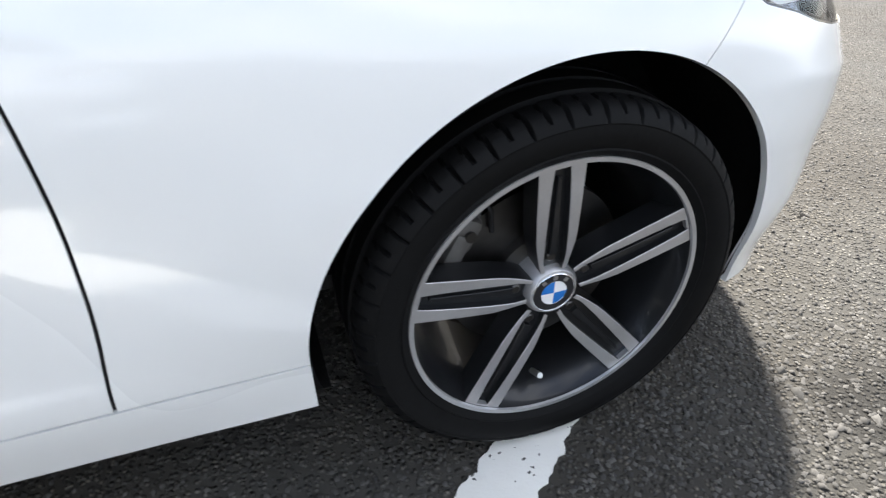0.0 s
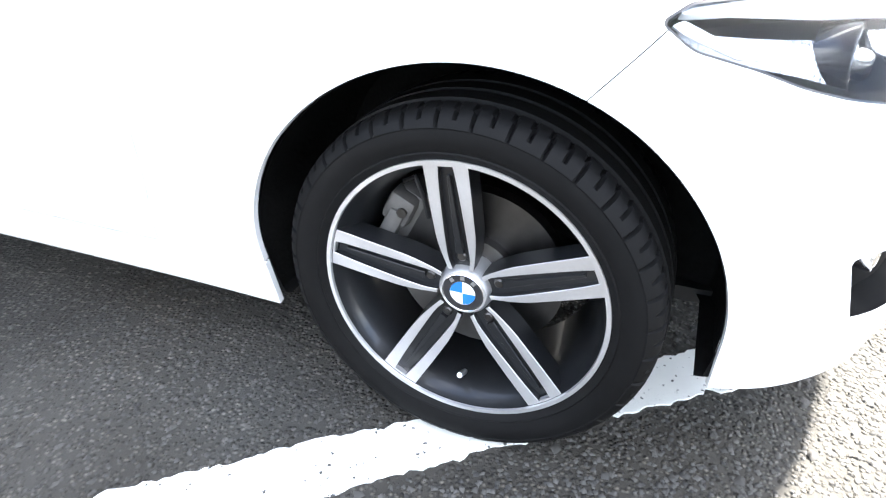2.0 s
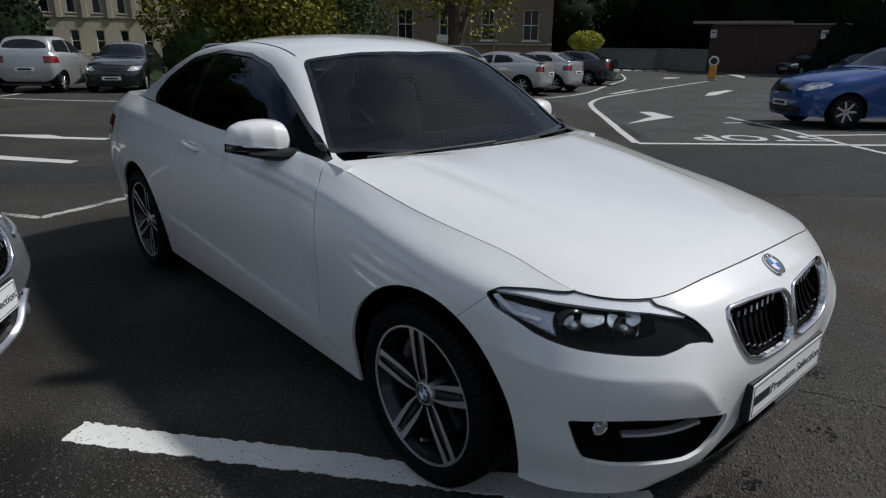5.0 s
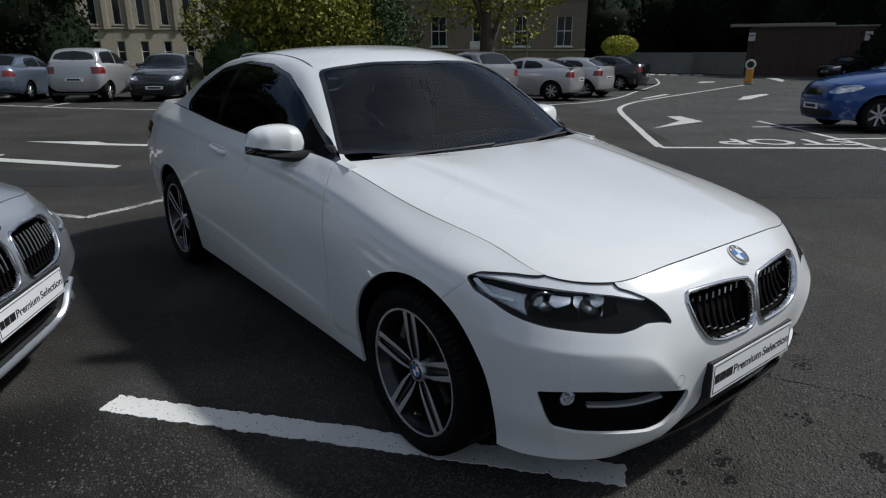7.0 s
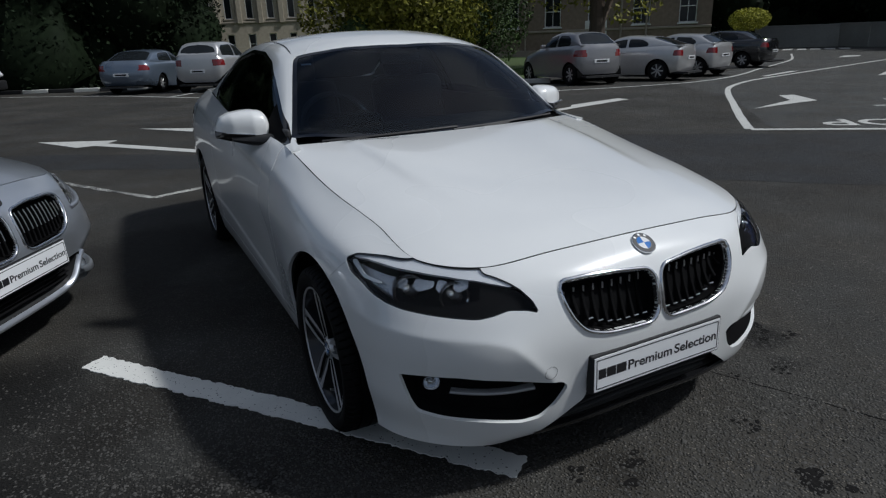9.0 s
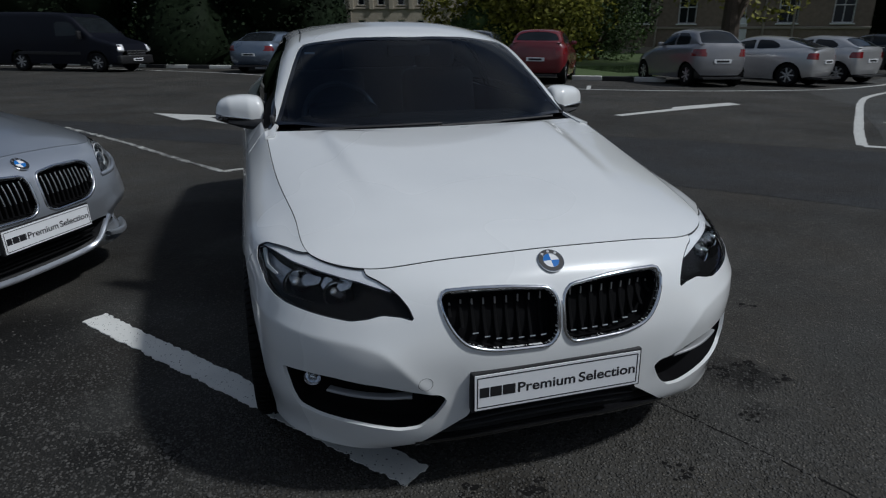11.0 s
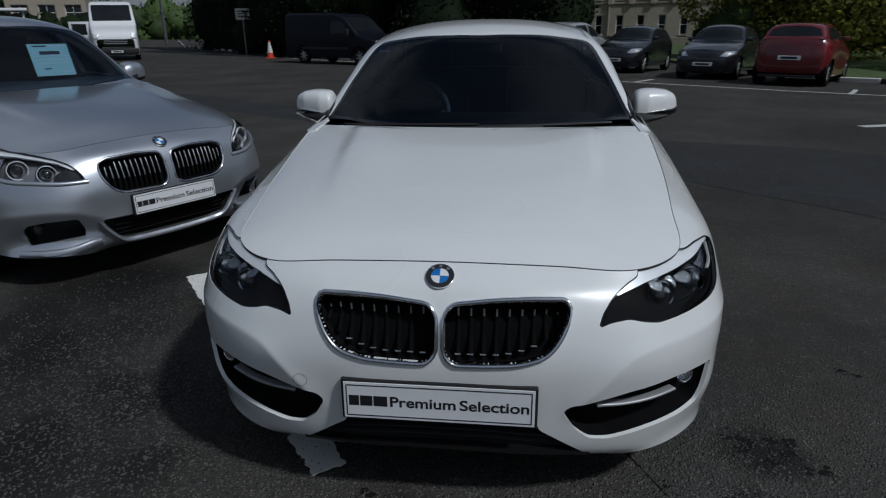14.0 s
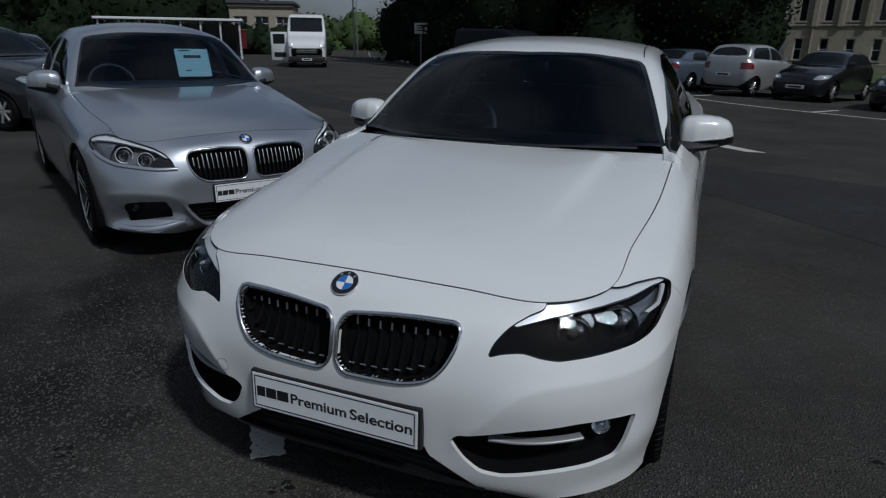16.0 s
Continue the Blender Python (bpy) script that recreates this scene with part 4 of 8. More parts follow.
BELT = [(.55, .68, 1.2, 1.9, 2.5, 3.05, 3.3), (.755, .752, .772, .770, .735, .695, .67), (.94, .952, .97, .992, 1.017, 1.037, 1.037)]
RAIL = [(.55, .70, .95, 1.24, 1.5, 1.85, 2.25, 2.6, 2.9, 3.12, 3.3), (.742, .729, .660, .598, .571, .559, .558, .574, .605, .635, .66), (.945, .962, 1.125, 1.283, 1.335, 1.358, 1.335, 1.257, 1.145, 1.052, 1.038)]
MIDDLE = [(.50, .60, .85, 1.13, 1.3, 1.6, 1.9, 2.3, 2.6, 2.9, 3.14, 3.3), (.92, .965, 1.165, 1.355, 1.393, 1.416, 1.412, 1.362, 1.282, 1.155, 1.05, 1.045)]
gs = greenhouse(BELT, RAIL, MIDDLE, .56, 3.25)
isflank = lambda s: s.par[:, 3] < 1.02
WSCREEN = outline([(-.3, .57), (0, .57), (.3, .58), (.52, .625), (.709, .715), (.643, .90), (.588, 1.06), (.551, 1.165), (.531, 1.20), (.49, 1.185), (.40, 1.145), (.2, 1.10), (0, 1.085), (-.3, 1.085)], 0.02)
RSCREEN = outline([(-.3, 2.52), (0, 2.52), (.3, 2.535), (.50, 2.58), (.545, 2.75), (.565, 3.0), (.4, 3.10), (0, 3.14), (-.3, 3.14)], 0.02)
DLO = outline([(.655, .95), (.72, .985), (.82, 1.028), (.97, 1.108), (1.15, 1.202), (1.34, 1.276), (1.6, 1.322), (1.92, 1.333), (2.3, 1.288), (2.58, 1.18), (2.70, 1.07), (2.66, 1.024), (2.4, 1.008), (1.9, .984), (1.2, .962), (.75, .935)], 0.03)
fw = inside(WSCREEN, gs.par[:, :2])
fr_ = inside(RSCREEN, gs.par[:, :2])
fd = np.where(isflank(gs), inside(DLO, gs.par[:, 1:3]), -1)
fscreen = np.where(gs.par[:, 3] > .9, np.maximum(fw, fr_), -1)
# nothing painted ahead of the windscreen's lower edge
ahead = np.where(gs.par[:, 3] > 1.03, np.interp(gs.par[:, 0], [0, .3, .52, .715, .73], [.58, .59, .63, .715, .56]) - gs.par[:, 1], -1)
roof = gs.keep(-np.maximum.reduce([fscreen, fd, ahead]) - .001)
panel("roof", both(roof), WHITE, car, "white roof and pillars", thick=0.012)
panel("headliner", both(roof.moved(.016)), SEAT, car, "dark roof lining", thick=0)
# joints along the roof
joint = gs.keep(np.minimum(.005 - np.abs(gs.par[:, 3] - 1 - 4 / 39), np.minimum(gs.par[:, 1] - 1.25, 2.55 - gs.par[:, 1]) * .1))
for k in (joint, mirrored(joint)):
    panel("roof_joint", k.moved(-.0012), BLACK, car, thick=0)
ws = gs.keep(np.where(gs.par[:, 3] > .9, fw, -1))
glass = panel("windscreen", both(ws.moved(.004)), GLASS, car, "tinted windscreen", thick=0)
glass.visible_shadow = True
edge = ws.keep(.022 - inside(WSCREEN, ws.par[:, :2]))
panel("windscreen_seal", both(edge.moved(.0025)), GLOSSBLACK, car, thick=0)
rs = gs.keep(np.where(gs.par[:, 3] > .9, fr_, -1))
panel("rear_screen", both(rs.moved(.004)), DARKGLASS, car, thick=0)
sd = gs.keep(fd)
fin = inside(DLO, sd.par[:, 1:3])
side("window_trim", sd.keep(.016 - fin).moved(.001), GLOSSBLACK, thick=.012)
sg = sd.keep(fin - .014).moved(.008)
yy = sg.par[:, 1]
side("window_corner", sg.keep(1.0 - yy).moved(-.004), MATTBLACK, "black mirror corner panel", thick=0)
side("door_glass", sg.keep(np.minimum(1.98 - yy, yy - .995)), DARKGLASS, thick=0)
side("window_post", sg.keep(.035 - np.abs(yy - 2.015)), GLOSSBLACK, thick=.004)
side("quarter_glass", sg.keep(yy - 2.05), DARKGLASS, thick=0)

# boot lid between the rear screen and the tail
q0 = int(np.argmin(np.where(top[:, 0] > .3, np.abs(top[:, 1] - 3.08), 9)))
edge_ = top[q0:]
uu = np.linspace(0, 1, 26)
inner_ = np.stack([np.linspace(edge_[0, 0], 0, len(edge_)), np.full(len(edge_), 3.08), np.linspace(1.036, 1.07, len(edge_))], 1)
BL = inner_[:, None] * (1 - uu[None, :, None]) + edge_[:, None] * uu[None, :, None]
bs = grid_skin(BL, BL[..., :2].copy())
if bs.nrm[200, 2] < 0:
    bs.nrm, bs.f = -bs.nrm, [f[::-1] for f in bs.f]
panel("boot_lid", both(bs), WHITE, car)

# cowl below the windscreen
ca = np.linspace(0, 1, 30)
cf = HOOD[:, -1] - np.array((0, 0.01, 0.012))
cf = np.stack([np.interp(ca, np.linspace(0, 1, len(cf)), cf[:, k]) for k in range(3)], 1)
cr = np.stack([ca * 0.735, 0.60 + 0.15 * ca**2, 0.952 + 0.0 * ca], 1)
CW = np.stack([cf, cf * 0.5 + cr * 0.5 - np.array((0, 0, 0.01)), cr], 1)
cws = grid_skin(CW, CW[..., :2].copy())
panel("cowl", both(cws), MATTBLACK, car, "black plastic cowl", thick=0)

GRID_V, GRID_N = SKIN.v.reshape(NU, NV, 3), SKIN.nrm.reshape(NU, NV, 3)


def on_body(a, z, inset=0.0):
    """The point of the flank at the length a along the bumper and the height z, with its normal."""
    i = np.clip(np.interp(a, PAR[:, 0, 0], np.arange(NU)), 0, NU - 1.001)
    i0, t = int(i), i - int(i)
    colv = GRID_V[i0] * (1 - t) + GRID_V[i0 + 1] * t
    coln = GRID_N[i0] * (1 - t) + GRID_N[i0 + 1] * t
    p = np.array([np.interp(z, colv[:, 2], colv[:, k]) for k in range(3)])
    n = np.array([np.interp(z, colv[:, 2], coln[:, k]) for k in range(3)])
    n /= np.linalg.norm(n)
    return p - n * inset, n


def cup(name, hole, depth, mat, label="", back=None):
    """A recess behind an opening: walls and floor."""
    s = SKIN.keep(inside(hole, SKIN.par) + .003)
    return [cup_of(name, k, depth, mat, label) for k in (s, mirrored(s))]


def cup_of(name, s, depth, mat, label=""):
    d = s.moved(depth)
    n = len(s.v)
    v = np.vstack([d.v, s.moved(0.0115).v])
    f = list(d.f) + [(a, b, b + n, a + n) for a, b in s.rim()]
    return put(name, v, f, mat, car, label, sharp=30)


def flip(ob_name, v, f, mat, label="", sharp=40):
    """A mesh and its mirror image on the other side of the car."""
    v = np.asarray(v, float)
    a = put(ob_name, v, f, mat, car, label, sharp=sharp)
    b = put(ob_name, v * (-1, 1, 1), [q[::-1] for q in f], mat, car, label, sharp=sharp)
    return a, b


def moulding(name, pts, width, mat, inset=0.0, depth=0.004, closed=False, label="", lift=0.0):
    """A strip that follows the body along outline points, width inwards in the chart."""
    pts = np.asarray(pts, float)
    nxt, prv = np.roll(pts, -1, 0), np.roll(pts, 1, 0)
    if not closed:
        nxt[-1], prv[0] = pts[-1], pts[0]
    t = nxt - prv
    side_ = np.stack([-t[:, 1], t[:, 0]], 1)
    side_ /= np.linalg.norm(side_, axis=1)[:, None] + 1e-9
    sec = [(0, -0.02), (0, 0.0), (0.3, depth), (0.7, depth), (1, 0.0), (1, -0.02)]
    v = []
    for w, h in sec:
        for (a, z) in pts + side_ * width * w:
            p, nn = on_body(a, z, inset - h)
            v.append(p)
    n, k = len(pts), len(sec)
    m = n if closed else n - 1
    f = [(i * n + j, i * n + (j + 1) % n, (i + 1) * n + (j + 1) % n, (i + 1) * n + j) for i in range(k - 1) for j in range(m)]
    return flip(name, v, f, mat, label, 60)


def dense(poly, step=0.012):
    p = np.vstack([poly, poly[:1]])
    s = np.concatenate([[0], np.cumsum(np.linalg.norm(np.diff(p, axis=0), axis=1))])
    q = np.arange(0, s[-1], step)
    return np.stack([np.interp(q, s, p[:, k]) for k in range(2)], 1)


# kidney grilles
cup("grille_recess", KIDNEY, 0.05, MATTBLACK)
moulding("grille_surround", dense(KIDNEY)[::-1], -0.012, CHROME, inset=-0.001, depth=0.006, closed=True, label="chrome grille surround")
for k in range(9):
    a = 0.047 + k * 0.034
    zt = 0.688 if a < .3 else 0.68
    zb = np.interp(a, [0, .05, .15, .2, .25, .30, .34], [.535, .535, .537, .545, .565, .605, .65])
    zz = np.linspace(zb, zt - 0.01, 8)
    pts = np.array([on_body(a, z, 0.026 + 0.018 * math.sin(math.pi * (1 - (z - zb) / (zt - zb)) ** 0.8))[0] for z in zz])
    for s_ in (1, -1):
        b2 = bmesh.new()
        rings = []
        for p in pts:
            rings.append([b2.verts.new((s_ * (p[0] + dx), p[1] + dy, p[2])) for dx, dy in ((-.005, 0.03), (-.005, 0.002), (-.003, 0), (.003, 0), (.005, .002), (.005, .03))])
        for r0, r1 in zip(rings, rings[1:]):
            for q in range(5):
                b2.faces.new((r0[q], r0[q + 1], r1[q + 1], r1[q]))
        bmesh.ops.recalc_face_normals(b2, faces=b2.faces[:])
        part("grille_slat", b2, MATTBLACK, car)
        tip = [Vector((s_ * p[0], p[1] - .005, p[2])) for p in pts[-2:]]
        part("slat_tip", tube_bm(tip, 0.0026, 6), SATIN, car, "bright slat tip", smooth=True)
        foot = [Vector((s_ * p[0] + dx, p[1] - .004, p[2] + .012)) for p, dx in ((pts[0], -.008), (pts[0], .008))]
        if k < 7:
            part("slat_foot", tube_bm(foot, 0.0020, 6), SATIN, car, smooth=True)

# head lamps
cup("lamp_housing", LAMP, 0.055, MATTBLACK, "black head lamp housing")
ls = SKIN.keep(inside(LAMP, SKIN.par) - 0.001)
for k in (ls, mirrored(ls)):
    o = panel("lamp_cover", k.moved(0.003), CLEAR, car, "clear plastic lamp cover", thick=0)
    o.visible_shadow = False


def region(name, poly, inset, mat, label="", thick=.006, hole=None):
    """A part of the lamp's inside that follows the skin at a depth, within an outline of the chart."""
    k = SKIN.keep(inside(LAMP if hole is None else hole, SKIN.par) - .0025)
    k = k.keep(inside(np.array(poly), k.par))
    for q in (k, mirrored(k)):
        panel(name, q.moved(inset), mat, car, label, thick)


def rim_of(name, hole, width, mat, lift=.001):
    k = SKIN.keep(inside(hole, SKIN.par))
    k = k.keep(width - inside(hole, k.par))
    k = k.keep(np.where((k.par[:, 0] > .60) & (k.par[:, 0] < .865) & (k.par[:, 1] > .70), -1, 1)) if hole is LAMP else k
    for q in (k, mirrored(k)):
        panel(name, q.moved(lift), mat, car, "", .01)


BROW_LOW = [(1.125, .737), (1.06, .740), (.99, .737), (.924, .733), (.845, .730), (.715, .721), (.609, .711), (.53, .699), (.497, .693)]
region("lamp_brow", BROW_LOW + [(.485, .70), (.55, .74), (.7, .85), (1.0, .85), (1.16, .76)], .006, LAMPSILVER, "silver strip over the lamp", .012)
rim_of("lamp_edge", LAMP, .0030, GLOSSBLACK)
# outer leg of the strip, faceted corner, black mask along the bottom
region("lamp_leg", [(1.135, .730), (1.118, .734), (1.045, .702), (.955, .697), (.955, .690), (1.045, .692), (1.12, .72)], .014, LAMPSILVER, "silver leg of the strip")
region("lamp_mask", [(1.16, .70), (1.07, .692), (.952, .672), (.88, .654), (.737, .651), (.66, .655), (.609, .668), (.523, .674), (.44, .672), (.40, .60), (.8, .55), (1.2, .6)], .018, MATTBLACK, "black lamp mask", .03)
region("lamp_mask_inner", [(.60, .70), (.60, .60), (.40, .60), (.40, .70)], .02, MATTBLACK)
region("corner_reflector", [(1.12, .729), (.905, .722), (.905, .655), (.96, .66), (1.12, .69)], .034, FACETS, "faceted clear corner reflector")


def bowl(name, centre, axis, r, depth, mat, label=""):
    """A round reflector."""
    prof = [(r * math.sin(t), -depth * math.cos(t)) for t in np.linspace(0.02, math.pi / 2, 10)] + [(r * 1.08, 0.002), (r * 1.08, -depth)]
    v, f = lathe(prof, 32, "z")
    m = Vector(axis).to_track_quat("Z", "Y").to_matrix()
    v = np.array([m @ Vector(p) + Vector(centre) for p in v])
    return flip(name, v, f, mat, label)


def dome(name, centre, axis, r, h, mat, label=""):
    prof = [(r, -0.01)] + [(r * math.cos(t), h * math.sin(t)) for t in np.linspace(0, math.pi / 2 - 0.02, 10)]
    v, f = lathe(prof, 32, "z")
    m = Vector(axis).to_track_quat("Z", "Y").to_matrix()
    v = np.array([m @ Vector(p) + Vector(centre) for p in v])
    return flip(name, v, f, mat, label)


AX = (0.30, -0.94, 0.12)
for a, z, r in ((.845, .688, .043), (.685, .681, .038)):
    p, n = on_body(a, z, 0.040)
    bowl("reflector", p, AX, r, 0.035, CHROME, "bright round reflector")
    bowl("lamp_barrel", p + np.array((0, .002, 0)), AX, r * 1.1, 0.04, GLOSSBLACK)
    dome("bulb_cap", p + np.array((-.004, -0.004, 0)), AX, r * 0.5, 0.014, GLOSSBLACK)
    dome("bulb", p + np.array((.012, .004, .012)), AX, r * 0.3, 0.018, LENS)
    # bright shelf between the reflector and the strip
for a0, a1 in ((.760, .835), (.715, .75), (.86, .895), (.64, .69)):
    region("reflector_shelf", [(a0, .716), (a1, .720), (a1, .698), (a0 * .4 + a1 * .6, .687), (a0, .700)], .022, FACETS)

# side intakes with fog lamps
cup("intake_recess", INTAKE, 0.06, MATTBLACK, "black intake insert")
p, n = on_body(.752, .408, 0.030)
bowl("fog_reflector", p, (0.35, -0.93, 0), 0.023, 0.022, CHROME)
dome("fog_lens", p, (0.35, -0.93, 0), 0.022, 0.006, CLEAR, "clear fog lamp lens")
dome("fog_bulb", p + np.array((0, 0.006, 0)), (0.35, -0.93, 0), 0.009, 0.008, LENS)
strip = spline([(.69, .392), (.58, .386), (.50, .383), (.43, .383)], np.linspace(0, 1, 24))
moulding("intake_trim", strip, 0.010, TRIMGREY, inset=0.018, depth=0.004, label="silver trim strip")

# lower middle grille and lip
lw = SKIN.keep(inside(LOWER, SKIN.par))
lwf = both(lw)
d = lwf.moved(0.05)
n = len(lwf.v)
put("lower_grille", np.vstack([d.v, lwf.v]), list(d.f) + [(a, b, b + n, a + n) for a, b in lwf.rim()], BLACK, car, "black lower grille", sharp=30)
lip = spline([(0.0, .215), (.15, .214), (.30, .208), (.42, .198)], np.linspace(0, 1, 20))
moulding("front_lip", lip, 0.02, GLOSSBLACK, inset=0.0, depth=0.004, label="gloss black front lip")
mesh_l = spline([(0.0, .30), (.15, .30), (.30, .285)], np.linspace(0, 1, 12))
for dz in (0, -.03, -.06):
    moulding("grille_bar", mesh_l + np.array((0, dz)), 0.008, BLACK, inset=0.03, depth=0.002)

# tow cover
tc_ = np.array([(.395 + .02 * math.cos(t), .440 + .02 * math.sin(t)) for t in np.linspace(0, math.tau, 33)[:-1]])
ring_ = []
for rr in (1, 0.95):
    for a, z in (tc_ - np.array((.395, .44))) * rr + np.array((.395, .44)):
        ring_.append(on_body(a, z, -0.0006)[0] * (-1, 1, 1))
put("tow_cover_joint", ring_, [(i, (i + 1) % 32, 32 + (i + 1) % 32, 32 + i) for i in range(32)], BLACK, car)


def badge(parent, m, r, name="badge"):
    """A round badge: black ring with a bright rim, blue and white quarters."""
    ring = part(name, bm_lathe([(r, 0), (r, .003), (r * .97, .004), (r * .66, .004), (r * .64, .003)], 40), INK, parent, "round badge with blue and white quarters", smooth=True)
    ring.matrix_basis = m
    rim = part("badge_rim", bm_lathe([(r * 1.03, 0), (r * 1.03, .004), (r * 1.0, .0046), (r * .985, .004)], 40), CHROME, ring, smooth=True)
    rim2 = part("badge_rim", bm_lathe([(r * .66, .003), (r * .65, .0046), (r * .635, .0046), (r * .62, .003)], 40), CHROME, ring, smooth=True)
    for q in range(4):
        bm = bmesh.new()
        c = bm.verts.new((0, 0, .0045))
        vs = [bm.verts.new((r * .62 * math.cos(t), r * .62 * math.sin(t), .0038)) for t in np.linspace(q * math.pi / 2, (q + 1) * math.pi / 2, 10)]
        for a, b in zip(vs, vs[1:]):
            bm.faces.new((c, a, b))
        part("badge_quarter", bm, BLUE if q % 2 else BADGEWHITE, ring)
    for t in (50, 90, 130):
        mk = part("badge_mark", box_bm(r * .2, r * .2, .001, pose(r * .82 * math.cos(radians(t)), r * .82 * math.sin(radians(t)), .0042, 0, 0, t - 90)), SATIN, ring)
    return ring


def bm_lathe(prof, seg=48):
    bm = bmesh.new()
    v, f = lathe(prof, seg, "z")
    vs = [bm.verts.new(p) for p in v]
    for q in f:
        bm.faces.new([vs[i] for i in q])
    bmesh.ops.recalc_face_normals(bm, faces=bm.faces[:])
    return bm


p, n = on_body(0.0, .742)
badge(car, Matrix.Translation((-.005, p[1] - .002, p[2])) @ Vector(n).to_track_quat("Z", "Y").to_matrix().to_4x4(), 0.038)


def words(name, text, size, mat, parent, m, label="", width=None, bold=.012):
    """Text in the built-in font, as a mesh."""
    cu = bpy.data.curves.new(name, "FONT")
    cu.body, cu.size, cu.extrude, cu.offset = text, size, 0.0004, size * bold
    tmp = bpy.data.objects.new("tmp", cu)
    scene.collection.objects.link(tmp)
    me = bpy.data.meshes.new_from_object(tmp.evaluated_get(bpy.context.evaluated_depsgraph_get()))
    bpy.data.objects.remove(tmp)
    xs = [v.co.x for v in me.vertices]
    if width:
        k = width / (max(xs) - min(xs))
        x0 = min(xs)
        for v in me.vertices:
            v.co.x = (v.co.x - x0) * k
    me.materials.clear()
    me.materials.append(mat)
    ob = new(name, me)
    ob.parent = parent
    ob.matrix_basis = m
    if label:
        tagged(ob, label)
    return ob


def dealer_plate(parent, m):
    """A white show plate with a thin frame and lettering; the maker's name is plain blocks."""
    holder = part("plate_holder", box_bm(.538, .126, .026, Matrix.Translation((0, 0, -.013)), .005), BLACK, parent, "black plate holder")
    holder.matrix_basis = m
    pl = part("show_plate", box_bm(.522, .112, .003, Matrix.Translation((0, 0, .0018)), .0012), PLATEWHITE, holder, "white show plate with black lettering")
    for sx, sy, x, y in ((.505, .0028, 0, .047), (.505, .0028, 0, -.047), (.0028, .094, .2525, 0), (.0028, .094, -.2525, 0)):
        part("plate_frame_line", box_bm(sx, sy, .0012, Matrix.Translation((x, y, .0036))), INK, holder)
    for x, w in ((-.232, .028), (-.1975, .034), (-.158, .038)):
        part("plate_block", box_bm(w, .031, .0012, Matrix.Translation((x, 0, .0036))), INK, holder)
    words("lettering", "Premium", .044, INK, holder, Matrix.Translation((-.131, -.0150, .0036)), width=.180, bold=.018)
    words("lettering", "Selection", .044, INK, holder, Matrix.Translation((.060, -.0150, .0036)), width=.186, bold=.018)
    return holder


dealer_plate(car, Matrix.Translation((-.004, -.771, .404)) @ Matrix.Rotation(radians(88), 4, "X"))

# mirrors
def mirror_body(nu=30, nt=26):
    """Half-round shell: u runs outwards to the tip, t from the flat underside round the front to the top."""
    us = np.linspace(0, 1, nu)
    ts = np.linspace(0, math.pi, nt)
    v = np.zeros((nu, nt, 3))
    for i, u in enumerate(us):
        x = .744 + .226 * u
        zb = .888 + .068 * u
        zt = np.interp(u, [0, .04, .12, .3, .5, .72, .88, .96, 1], [1.040, 1.062, 1.074, 1.080, 1.079, 1.072, 1.056, 1.034, .990])
        dep = np.interp(u, [0, .06, .3, .7, .92, 1], [.075, .092, .105, .09, .06, .02])
        yb = 1.035 + .045 * u
        c, sn = np.cos(ts), np.sin(ts)
        v[i, :, 0] = x
        v[i, :, 1] = yb - dep * sn ** .62
        v[i, :, 2] = (zb + zt) / 2 - (zt - zb) / 2 * np.sign(c) * np.abs(c) ** .72
    for _ in range(2):
        v[1:-1, 1:-1] = .5 * v[1:-1, 1:-1] + .125 * (v[:-2, 1:-1] + v[2:, 1:-1] + v[1:-1, :-2] + v[1:-1, 2:])
    k = grid_skin(v, v[..., :2].copy())
    if k.nrm[(nu // 2) * nt + nt // 2, 1] > 0:
        k.nrm, k.f = -k.nrm, [f[::-1] for f in k.f]
    # inner end cap
    k.f = list(k.f) + [tuple(range(nt))]
    return k


mb = mirror_body()
zc_ = mb.v[:, 2] - (.961 + .13 * (mb.v[:, 0] - .748))
for k in (1, -1):
    g = (lambda s: s if k == 1 else mirrored(s))
    panel("mirror_cap", g(mb.keep(zc_ - .001)), WHITE, car, "white door mirror cap", thick=.004)
    panel("mirror_base", g(mb.keep(-zc_ - .001)), GLOSSBLACK, car, "black mirror base", thick=.004)
    bk = [mb.v[i * 26 + q] for i in range(30) for q in (0, 25)]
    put("mirror_glass", np.array(bk) * (k, 1, 1) - np.array((0, .006, 0)), [(2 * i, 2 * i + 1, 2 * i + 3, 2 * i + 2) for i in range(29)], WINGLASS, car, "mirror glass")
    arm = bmesh.new()
    rows = []
    for x, y, z, hy, hz in ((.742, .90, .945, .080, .030), (.775, .945, .943, .075, .028), (.81, .975, .944, .066, .026), (.86, .998, .948, .058, .020), (.91, 1.015, .954, .045, .010)):
        rows.append([arm.verts.new((k * x, y + hy * math.cos(t), z + hz * math.sin(t))) for t in np.linspace(0, math.tau, 16, endpoint=False)])
    for r0, r1 in zip(rows, rows[1:]):
        for q in range(16):
            arm.faces.new((r0[q], r0[(q + 1) % 16], r1[(q + 1) % 16], r1[q]))
    arm.faces.new(rows[0])
    arm.faces.new(rows[-1][::-1])
    bmesh.ops.recalc_face_normals(arm, faces=arm.faces[:])
    part("mirror_arm", arm, BLACK, car, smooth=True)
    part("mirror_lamp", box_bm(.13, .006, .006, pose(k * .875, .962, .979, 0, -7 * k, 14 * k), .002), LENS, car)

